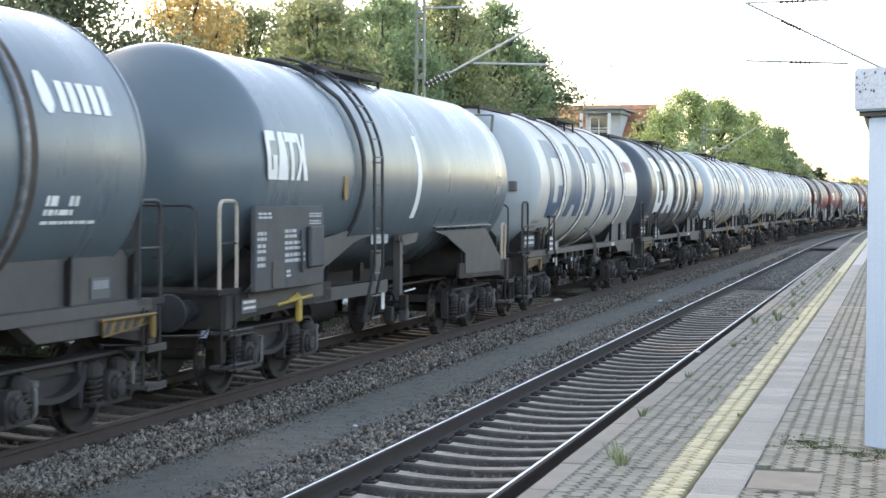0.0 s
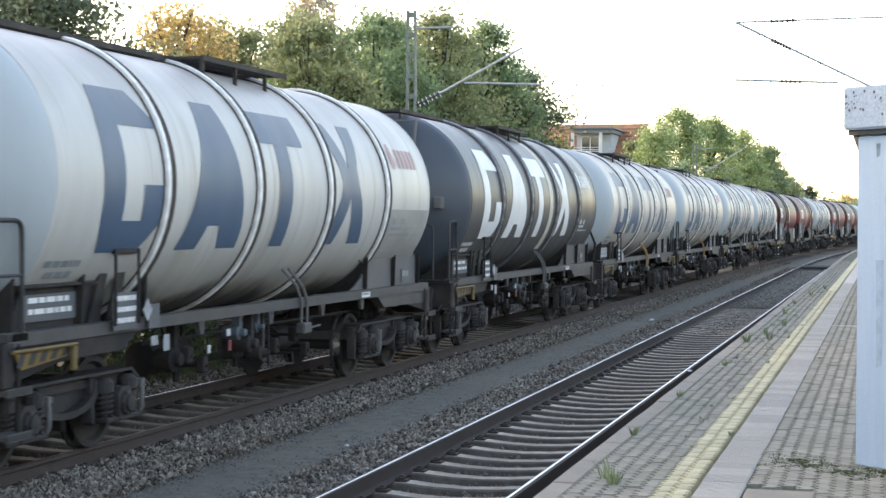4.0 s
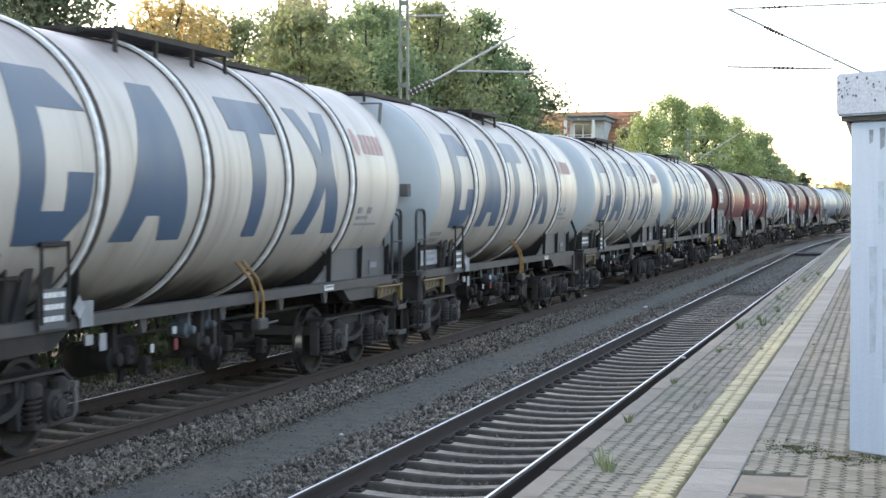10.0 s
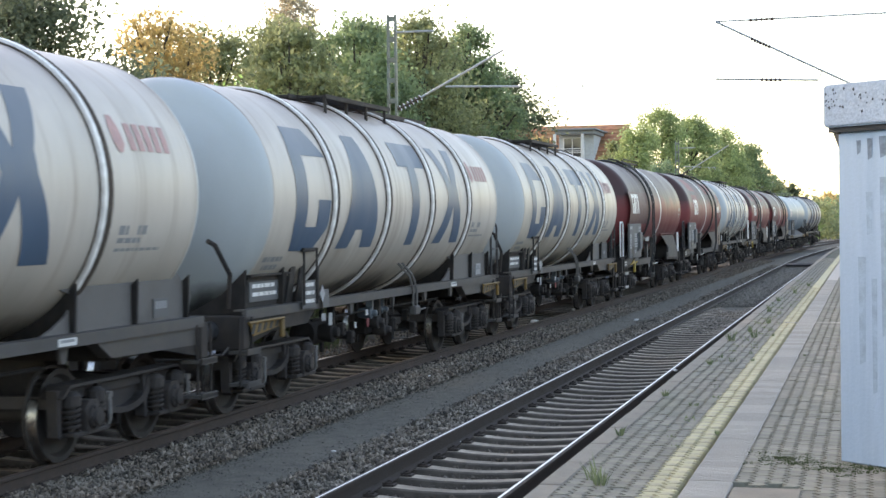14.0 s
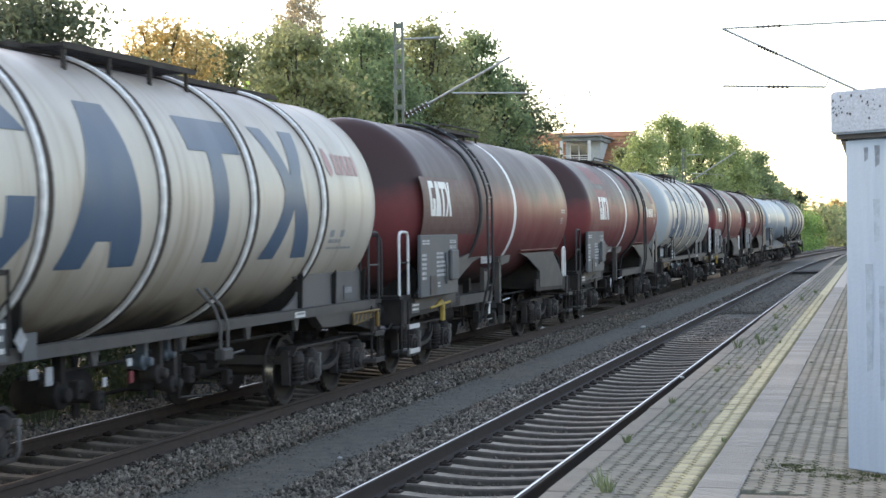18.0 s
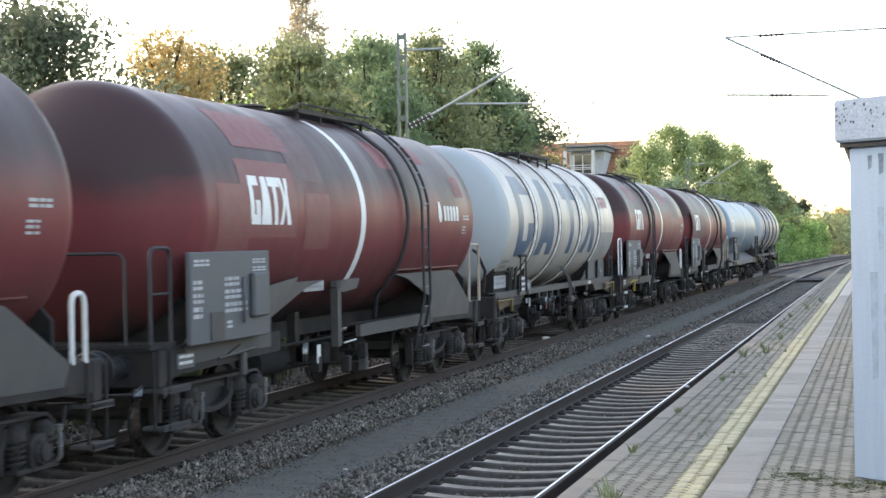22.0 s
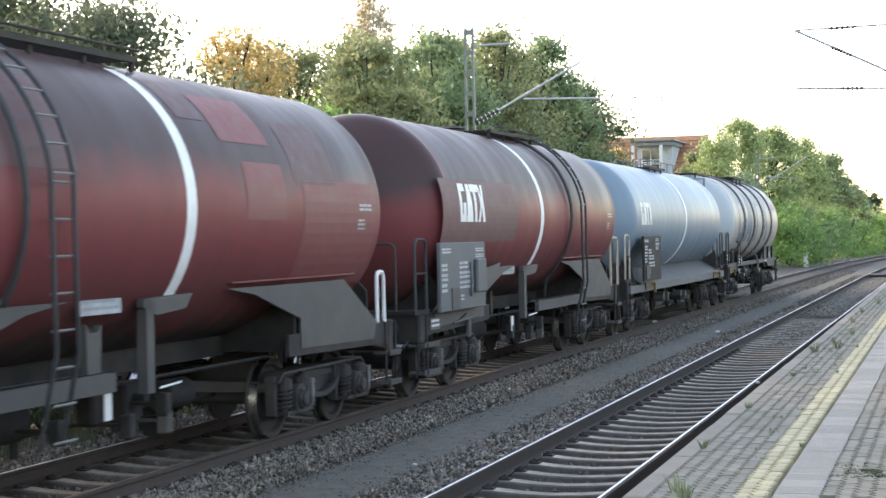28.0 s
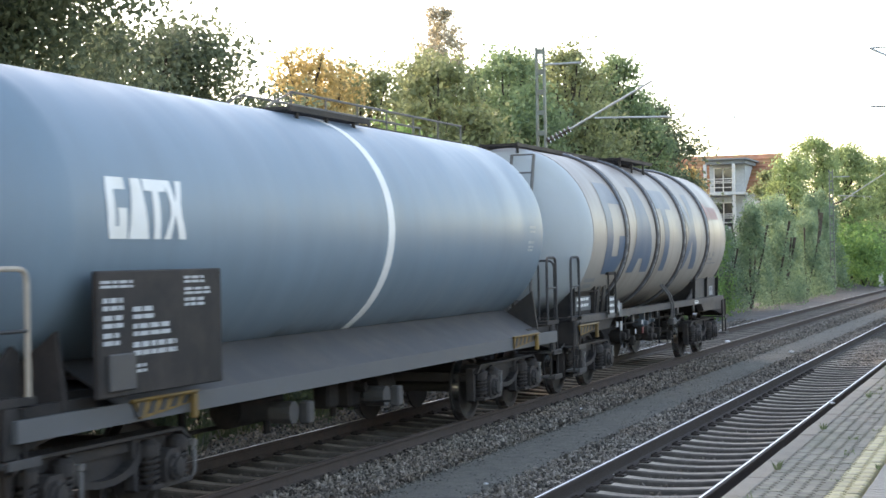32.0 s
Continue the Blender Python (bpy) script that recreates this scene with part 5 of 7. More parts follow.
    for x in (-0.42, 0.64):
        rail_bar(w, [(x, ty - th - 0.4, 4.08), (x, ty - th, 4.2), (x, ty + th, 4.2)], 0.016, M_FRAME, "deck_rail")
    bm = B()
    lathe(bm, [(3.95, 0.26), (4.12, 0.26), (4.14, 0.3), (4.17, 0.24), (4.18, 0.05)], 20, "z", (0, ty - th - 0.42, 0))
    part("manhole_lid", bm, M_FRAME, w, smooth=True)
    end_gear(w, -1, edge, True, M_BLACK if variant == 2 else railmat)
    end_gear(w, 1, edge, False, railmat)
    if variant == 2:
        hoop(w, 1.28, 5.95, 1.28, 6.65, 1.2, 2.2, M_CREAM, 0.026)
    else:
        hoop(w, 1.28, 5.95, 1.28, 6.2, 1.2, 1.85, M_WHITEP if railmat == M_WHITEP else M_CREAM, 0.028)
    for z in (0.42, 0.80):
        step(w, -6.2, z, M_WHITEP if variant == 1 and railmat == M_WHITEP else M_FRAMELT, 0.5, 1.3)
    return w


def long_wagon(name, label, paint):
    """The longer blue-grey tank wagon on a full-length sill."""
    RL = 1.38
    w = thing(name, label, "tank wagon", "tank train")
    half, edge, cyl = 7.65, 7.0, 6.2
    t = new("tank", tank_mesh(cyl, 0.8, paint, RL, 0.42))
    t.parent = w
    share("band", ring_mesh("band", 0.19, 0.008, M_WHITEM, RL, -60, 78, False), w, (0, 0.3, 0), label="white painted band")
    for y in (-4.0, -2.0, 2.2, 4.4):
        share("weld_seam", RINGS.setdefault(("weldb",), ring_mesh("weld_seam", 0.03, 0.003, paint, RL)), w, (0, y, 0))
    small_emblem(w, -5.77, M_WHITEM, 2.48, 2.99, 1.27, RL)
    code_bars(w, [(2.68, 5.6, 5.9, 0.04), (2.62, 5.6, 5.9, 0.03), (2.46, 5.55, 5.8, 0.04), (2.4, 5.55, 5.8, 0.03), (2.35, 5.55, 5.8, 0.03)], M_INK, RL)
    running_gear(w, half, 5.35)
    for s in (-1, 1):
        bm = B()
        prism(bm, [(s * 1.30, 0.95), (s * 1.35, 0.95), (s * 1.35, 1.12), (s * 1.30, 1.12)], "y", -edge, edge)
        part("side_sill", bm, M_PANEL, w)
        bm = B()
        prism(bm, [(s * 1.33, 1.11), (s * 1.35, 1.12), (s * 0.76, 1.47), (s * 0.74, 1.45)], "y", -5.6, 6.2)
        part("skirt", bm, M_FRAMELT, w)
    for e in (-1, 1):
        bm = B()
        prism(bm, [(-1.3, 1.0), (1.3, 1.0), (1.2, 1.75), (0.6, 1.3), (-0.6, 1.3), (-1.2, 1.75)], "y", e * 6.25 - 0.03, e * 6.25 + 0.03)
        prism(bm, [(e * 6.3, 1.1), (e * 6.95, 1.1), (e * 6.3, 1.75)], "x", 0.85, 0.89)
        box(bm, -1.1, 1.1, e * 5.35 - 0.6, e * 5.35 + 0.6, 0.95, 1.25)
        part("saddle", bm, M_FRAME, w)
    share("brake_gear", GEAR, w)
    bm = B()
    box(bm, 1.44, 1.5, -6.12, -4.08, 1.2, 2.22, 0.012)
    p = part("data_panel", bm, M_FRAME, w, "dark steel data panel with white lettering")
    bm = B()
    for z, y0, y1, h in ((2.08, -6.08, -5.6, 0.06), (2.1, -4.75, -4.4, 0.06), (2.0, -4.75, -4.3, 0.06), (1.9, -4.75, -4.4, 0.07), (1.9, -6.05, -5.75, 0.1), (1.76, -6.05, -5.75, 0.1), (1.62, -6.05, -5.78, 0.1),
                         (1.82, -5.6, -5.25, 0.1), (1.68, -5.6, -5.0, 0.1), (1.52, -5.6, -4.9, 0.11), (1.38, -5.55, -5.4, 0.07)):
        y = y0
        while y < y1 - 0.02:
            q = min(random.uniform(0.06, 0.16), y1 - y)
            box(bm, 1.5, 1.503, y, y + q, z, z + h * 0.36)
            box(bm, 1.5, 1.503, y, y + q * 0.9, z + h * 0.6, z + h)
            y += q + 0.025
    tagged(part("lettering", bm, M_INK, p), kind="stuff")
    bm = B()
    box(bm, 1.5, 1.53, -6.0, -5.6, 1.25, 1.55, 0.01)
    part("flap", bm, M_FRAMELT, p)
    hazard(w, -4.9, -1, 1.36)
    hazard(w, 5.3, 1, 1.36)
    for y, z in ((-1.9, 0.7), (0.6, 0.66)):
        bm = B()
        lathe(bm, [(0.9, 0.12), (1.15, 0.12)], 12, "x", (0, y, z))
        box(bm, 1.1, 1.22, y + 0.2, y + 0.36, z - 0.14, z + 0.1, 0.02)
        part("valve", bm, M_FRAMELT, w)
    grating(w, -0.4, 0.62, -0.75, 1.5, 4.0, M_FRAME, "top_deck")
    supports(w, (-0.35, 0.57), -0.5, 1.5, 0.8, 3.8, 3.99, "deck_support")
    grating(w, -0.4, 0.22, 1.52, 5.9, 4.0, M_FRAME)
    supports(w, (-0.35, 0.18), 2.2, 5.9, 1.1, 3.86, 3.99, "walkway_support")
    for x in (-0.42, 0.24):
        for k in range(7):
            rail_bar(w, [(x, 0.05 + 0.97 * k, 3.98), (x, 0.05 + 0.97 * k, 4.25)], 0.014, M_SADDLE, "rail_post")
        rail_bar(w, [(x, -0.6, 4.02), (x, 0.05, 4.25), (x, 5.9, 4.25)], 0.016, M_SADDLE, "deck_rail")
    end_gear(w, -1, edge, True, M_CREAM)
    end_gear(w, 1, edge, True, M_BLACK)
    return w


FULL, SIDE = (-36, 66), (-25, 24)
TRAIN = [
    (8.55, ribbed_wagon("ribbed_tank_wagon", "dark grey ribbed tank wagon with white marks", T_SLATE, M_RIBD, M_WHITEM, M_WHITEM, 1)),
    (23.1, smooth_wagon("smooth_tank_wagon", "slate-grey smooth tank wagon with data panel and ladder", T_SLATE, 1, SIDE, M_CREAM, -5.72)),
    (37.17, ribbed_wagon("ribbed_tank_wagon", "pale grey ribbed tank wagon with faded blue marks", T_PALE, M_RIBW, M_BLUEM, M_FADED, -1, extras=16)),
    (51.2, ribbed_wagon("ribbed_tank_wagon", "dark grey ribbed tank wagon with large white marks", T_DARK, M_RIBD, M_WHITEM, M_WHITEM, -1, extras=8)),
    (65.04, ribbed_wagon("ribbed_tank_wagon", "off-white ribbed tank wagon with large blue marks", T_WHITE, M_RIBW, M_BLUEM, M_FADED, 1, extras=3)),
    (78.8, ribbed_wagon("ribbed_tank_wagon", "dirty white ribbed tank wagon with ladder at its end", T_WHITE, M_RIBW, M_BLUEM, M_FADED, -1, extras=3)),
    (92.53, ribbed_wagon("ribbed_tank_wagon", "off-white ribbed tank wagon with large blue marks", T_WHITE, M_RIBW, M_BLUEM, M_FADED, 1, extras=4)),
    (106.42, ribbed_wagon("ribbed_tank_wagon", "cream-stained ribbed tank wagon with large blue marks", T_CREAM, M_RIBW, M_BLUEM, M_FADED, 1, extras=0)),
    (120.55, smooth_wagon("smooth_tank_wagon", "ox-red smooth tank wagon with sooty back", T_RED, 1, FULL, M_WHITEP, patches=4)),
    (134.75, smooth_wagon("smooth_tank_wagon", "ox-red tank wagon with repainted patches", T_RED, 2, FULL, M_WHITEP, -4.4, patches=1, side_mark=True)),
    (148.83, ribbed_wagon("ribbed_tank_wagon", "creamy ribbed tank wagon with large blue marks", T_WHITE, M_RIBW, M_BLUEM, M_FADED, 1, extras=17)),
    (163.0, smooth_wagon("smooth_tank_wagon", "ox-red tank wagon with dark repainted patches", T_RED, 1, FULL, M_WHITEP, -4.64, patches=2)),
    (177.08, smooth_wagon("smooth_tank_wagon", "ox-red smooth tank wagon with a lighter paint field", T_RED, 2, FULL, M_WHITEP, -5.1, patches=12)),
    (191.75, long_wagon("long_tank_wagon", "long blue-grey tank wagon with white band", T_BLUE)),
    (206.3, ribbed_wagon("ribbed_tank_wagon", "dusty pale ribbed tank wagon at the train's end", T_DUST, M_RIBD, M_BLUEM, M_FADED, -1, extras=4)),
]


def run(t):
    """How far the train has rolled towards the viewer at t seconds."""
    q = t / 10
    return 46.0997 * q + 0.6474 * q ** 2 + 1.1759 * q ** 3 - 0.1737 * q ** 4


def wagon_pose(o, t):
    y = o - run(t)
    a = math.atan((far_x(y + 4.8) - far_x(y - 4.8)) / 9.6)
    return pose((far_x(y + 4.8) + far_x(y - 4.8)) / 2, y, 0, 0, 0, -math.degrees(a))


def motions():
    """The train rolls past, its wheels turning."""
    for o, w in TRAIN:
        walk(w, [(t, wagon_pose(o, t)) for t in range(0, 33)])
    for w, a in WHEELSETS:
        walk(w, [(k / 10, pose(0, a, 0.46, math.degrees(run(k / 10) / 0.46) % 360)) for k in range(0, 321)])

# ---- pillar of the platform roof ----
pillar = thing("pillar", "pale blue-white painted concrete pillar with a broad cap", "pillar", at=(-0.245, 11.86, PZ))
ANG = math.atan2(-0.66, 0.75)


def block(bm, over, z0, z1, bevel):
    c, s = math.cos(ANG), math.sin(ANG)
    pts = [(-over, -over), (1.6 + over, -over), (1.6 + over, 0.55 + over), (-over, 0.55 + over)]
    q = B()
    prism(q, [(c * u - s * v, s * u + c * v) for u, v in pts], "z", z0, z1)
    bmesh.ops.bevel(q, geom=list(q.edges), offset=bevel, segments=2, affect="EDGES")
    me = bpy.data.meshes.new("tmp")
    q.to_mesh(me)
    q.free()
    bm.from_mesh(me)
    bpy.data.meshes.remove(me)
    return bm


part("shaft", block(B(), 0, -0.01, 2.33, 0.018), M_WALL, pillar)
part("cap", block(B(), 0.07, 2.36, 2.66, 0.014), M_WALLCAP, pillar)
bm = B()
c_, s_ = math.cos(ANG), math.sin(ANG)
# black slab that draws the shadow line under the cap
prism(bm, [(c_ * u - s_ * v, s_ * u + c_ * v) for u, v in ((-0.05, -0.03), (1.65, -0.03), (1.65, 0.58), (-0.05, 0.58))], "z", 2.325, 2.365)
part("shadow_joint", bm, M_BLACK, pillar)
bm = B()
tri = [(-0.065, 2.33), (0.0, 2.33), (0.0, 2.19)]
v0 = [bm.verts.new((c_ * u - s_ * v, s_ * u + c_ * v, z)) for v in (0.03, 0.5) for u, z in tri]
for f in ((0, 1, 2), (5, 4, 3), (0, 3, 4, 1), (1, 4, 5, 2), (2, 5, 3, 0)):
    bm.faces.new([v0[i] for i in f])
part("bracket", bm, M_BLACK, pillar)

M_PIT = mat("weather_pit", (0.09, 0.10, 0.11), 0.9, vary=0.3, bump=0.1)
M_STAIN = mat("runoff_stain", (0.20, 0.26, 0.32), 0.85, vary=0.25, scale=20, bump=0.1)
M_STAINLT = mat("runoff_stain_faint", (0.315, 0.415, 0.51), 0.8, vary=0.15, scale=9, bump=0.1)
pit = B()
rp = random.Random(9)
for k in range(110):
    u, z, a = rp.uniform(-0.05, 1.6), rp.gauss(2.52, 0.06), rp.uniform(0.003, 0.011)
    if 2.375 < z < 2.645:
        q = [pit.verts.new((c_ * (u + a * du) + s_ * 0.0712, s_ * (u + a * du) - c_ * 0.0712, z + a * dz)) for du, dz in ((-1, 0.2), (-0.2, -1.3), (0.9, -0.3), (0.3, 1.2))]
        pit.faces.new(q)
tagged(part("weather_pits", pit, M_PIT, pillar), kind="stuff")
for u, wide, z0, z1, m in ((0.2, 0.04, 2.16, 2.26, M_STAIN), (0.3, 0.05, 2.12, 2.27, M_STAIN), (0.42, 0.08, 2.13, 2.28, M_STAIN), (0.56, 0.06, 2.1, 2.27, M_STAIN), (0.29, 0.06, 1.6, 1.9, M_STAINLT), (0.43, 0.09, 0.9, 2.0, M_STAINLT), (0.22, 0.07, 0.7, 1.45, M_STAINLT), (0.33, 0.05, 0.5, 1.3, M_STAINLT)):
    bm = B()
    q = [bm.verts.new((c_ * (u + dx) + s_ * 0.0014, s_ * (u + dx) - c_ * 0.0014, z)) for dx, z in ((-wide * 0.35, z0), (wide * 0.4, z0 + 0.02), (wide / 2, z1), (-wide / 2, z1))]
    bm.faces.new(q)
    part("stain", bm, m, pillar)

# ---- overhead line masts ----
M_MAST = mat("mast_paint", (0.16, 0.19, 0.165), 0.6, vary=0.15, bump=0.1, dirt=(0.12, 0.09, 0.06), dirt_amount=0.5, dirt_scale=4)
M_ZINC = mat("zinc_tube", (0.42, 0.44, 0.44), 0.45, 0.5, vary=0.1, bump=0.05)
M_INSUL = mat("insulator_brown", (0.07, 0.045, 0.035), 0.25, vary=0.1, bump=0.0)


def insulator(parent, a, b, n=7, wide=0.04):
    a, b = Vector(a), Vector(b)
    bm = B()
    pipe(bm, [a, b], 0.024, 6)
    d = (b - a).normalized()
    side = d.cross(Vector((0, 1, 0))).normalized()
    for k in range(n):
        c = a + (b - a) * ((k + 0.5) / n)
        pipe(bm, [c - d * 0.02, c + d * 0.02], wide, 12)
    return part("insulator", bm, M_INSUL, parent)


def mast(x, y, h, reach, label, detail=True, low=5.2, tip=6.6, arm=None):
    """Flat lattice mast with cantilever: reach is how far its tube spans towards the track (signed)."""
    m = thing("overhead_line_mast", label, "mast", "overhead line masts", at=(x, y, -0.24))
    s = 1 if reach > 0 else -1
    for k in (-1, 1):
        bm = B()
        prism(bm, [(k * 0.125 - 0.03, 0), (k * 0.125 + 0.03, 0), (k * 0.095 + 0.025, h), (k * 0.095 - 0.025, h)], "y", -0.06, 0.06)
        part("leg", bm, M_MAST, m)
    z = 0.4
    while z < h - 0.1:
        w = 0.125 - 0.03 * z / h
        bm = B()
        box(bm, -w, w, -0.05, -0.042, z, z + 0.12)
        box(bm, -w, w, 0.042, 0.05, z, z + 0.12)
        part("batten", bm, M_MAST, m)
        z += 0.52
    if detail:
        insulator(m, (s * 0.14, 0, low + 0.24), (s * 0.78, 0, low + 0.54), 6, 0.085)
        bm = B()
        pipe(bm, [(s * 0.7, 0, low + 0.5), (reach, 0, tip + 0.24)], 0.03, 8)
        part("cantilever_tube", bm, M_ZINC, m, smooth=True)
        a0, a1 = arm or (1.4, 5.2)
        bm = B()
        k = 0.5      # a stout tube, then a thin rod
        pipe(bm, [(s * a0, 0, low + 0.78), (s * (a0 + (a1 - a0) * k), 0.02, low + 0.78 - 0.12 * k)], 0.026, 8)
        pipe(bm, [(s * (a0 + (a1 - a0) * k), 0.02, low + 0.78 - 0.12 * k), (s * a1, 0.05, low + 0.66)], 0.013, 6)
        for q in (0.75, 0.92):
            u = s * (a0 + (a1 - a0) * q)
            pipe(bm, [(u, 0, low + 0.72), (u + s * 0.05, 0, low + 0.55)], 0.018, 5)
        part("steady_arm", bm, M_ZINC, m, smooth=True)
        bm = B()
        pipe(bm, [(s * 0.1, 0, h - 0.45), (s * 1.1, 0, h - 0.45)], 0.03, 6)
        part("top_bracket", bm, M_ZINC, m)
    return m


mast(-11.85, 40, 7.85, 2.9, "grey-green lattice mast with cantilever beside the goods track")
mast(-11.6, 100, 7.4, 3.1, "distant lattice mast half hidden by trees", low=5.05, tip=6.8, arm=(0.4, 2.4))
mast(-11.3, 160, 7.2, 2.0, "far lattice mast among the trees", low=5.1, tip=5.95, arm=(0.4, 2.0))
# the platform side's mast; its arms reach out over the platform track
pm = mast(1.2, 38, 7.6, -4.7, "lattice mast on the platform behind the pillar", detail=False)
bm = B()
pipe(bm, [(0, 0, 4.7), (-4.7, 0, 7.08)], 0.027, 8)
part("cantilever_tube", bm, M_ZINC, pm, smooth=True)
insulator(pm, (-3.9, 0, 6.66), (-3.45, 0, 6.44), 7)
bm = B()
pipe(bm, [(0, 0, 7.12), (-4.7, 0, 7.08)], 0.022, 6)
part("stay", bm, M_ZINC, pm)
insulator(pm, (-3.95, 0, 7.08), (-3.35, 0, 7.09), 5)
bm = B()
pipe(bm, [(-2.4, 0, 5.66), (-4.7, 0, 5.76)], 0.026, 6)
pipe(bm, [(-2.4, 0, 5.66), (-2.3, 0, 5.88)], 0.016, 6)
pipe(bm, [(-3.9, 0, 5.72), (-3.92, 0, 5.6)], 0.016, 5)
part("steady_arm", bm, M_ZINC, pm)
insulator(pm, (-3.7, 0, 5.71), (-3.2, 0, 5.69), 5)

# ---- trees, shrubs ----


def leaf_mat(name, base, glow=0.55):
    m = bpy.data.materials.new(name)
    m.use_nodes = True
    n, L = m.node_tree.nodes, m.node_tree.links.new
    b = n["Principled BSDF"]
    b.inputs["Roughness"].default_value, b.inputs["Specular IOR Level"].default_value = 0.55, 0.3
    g = n.new("ShaderNodeNewGeometry")
    k = n.new("ShaderNodeValToRGB")
    k.color_ramp.elements[0].color = (base[0] * 0.75, base[1] * 0.78, base[2] * 0.8, 1)
    k.color_ramp.elements[1].color = (base[0] * 1.4, base[1] * 1.3, base[2] * 1.15, 1)
    L(g.outputs["Random Per Island"], k.inputs["Fac"])
    tc = n.new("ShaderNodeTexCoord")
    nz = n.new("ShaderNodeTexNoise")
    nz.inputs["Scale"].default_value = 0.7
    L(tc.outputs["Object"], nz.inputs["Vector"])
    mx = n.new("ShaderNodeMix")
    mx.data_type, mx.blend_type = "RGBA", "MULTIPLY"
    mx.inputs["Factor"].default_value = 0.7
    r = n.new("ShaderNodeMapRange")
    r.inputs["From Min"].default_value, r.inputs["From Max"].default_value, r.inputs["To Min"].default_value, r.inputs["To Max"].default_value = 0.3, 0.7, 0.65, 1.25
    L(nz.outputs["Fac"], r.inputs["Value"])
    L(k.outputs["Color"], mx.inputs["A"]), L(r.outputs[0], mx.inputs["B"])
    L(mx.outputs["Result"], b.inputs["Base Color"])
    tr = n.new("ShaderNodeBsdfTranslucent")
    L(mx.outputs["Result"], tr.inputs["Color"])
    ms = n.new("ShaderNodeMixShader")
    ms.inputs["Fac"].default_value = glow
    L(b.outputs[0], ms.inputs[1]), L(tr.outputs[0], ms.inputs[2])
    L(ms.outputs[0], n["Material Output"].inputs["Surface"])
    return m


# "shade" is a green darkened to carry the shade behind the train
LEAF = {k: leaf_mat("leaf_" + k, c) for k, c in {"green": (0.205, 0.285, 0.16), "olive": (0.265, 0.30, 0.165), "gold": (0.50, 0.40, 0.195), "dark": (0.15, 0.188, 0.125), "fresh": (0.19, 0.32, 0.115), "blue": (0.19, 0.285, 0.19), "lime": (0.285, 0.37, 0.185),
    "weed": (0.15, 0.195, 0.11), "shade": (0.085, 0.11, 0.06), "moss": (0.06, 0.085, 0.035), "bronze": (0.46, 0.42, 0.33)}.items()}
M_BARK = mat("bark", (0.07, 0.058, 0.048), 0.95, vary=0.3, scale=4, fine=30, bump=0.8)


def leaves(rng, clumps, total, size, ragged=0.3):
    """Leaf quads thrown over clumps (x, y, z, rx, ry, rz), total in all, thicker towards the rims: vertices and faces."""
    P = []
    share_of = np.array([(rx * ry * rz) ** 0.667 for x, y, z, rx, ry, rz in clumps])
    share_of = share_of / share_of.sum()
    for (x, y, z, rx, ry, rz), part_of in zip(clumps, share_of):
        n = max(8, int(total * part_of))
        d = rng.normal(size=(n, 3))
        d /= np.linalg.norm(d, axis=1)[:, None]
        rad = rng.random(n) ** 0.45
        rad = np.minimum(1.55, rad * (1 + ragged * rng.normal(size=n)))
        P.append(np.stack([x + d[:, 0] * rad * rx, y + d[:, 1] * rad * ry, z + d[:, 2] * rad * rz], 1))
    P = np.concatenate(P)
    n = len(P)
    a = rng.normal(size=(n, 3))
    a /= np.linalg.norm(a, axis=1)[:, None]
    b = np.cross(a, rng.normal(size=(n, 3)))
    b /= np.linalg.norm(b, axis=1)[:, None]
    s = size * rng.uniform(0.55, 1.35, n)[:, None]
    V = np.stack([P - a * s, P + b * s * 0.55, P + a * s, P - b * s * 0.55], 1).reshape(-1, 3)
    F4 = (np.arange(n)[:, None] * 4 + np.arange(4)[None]).tolist()
    return V.tolist(), F4


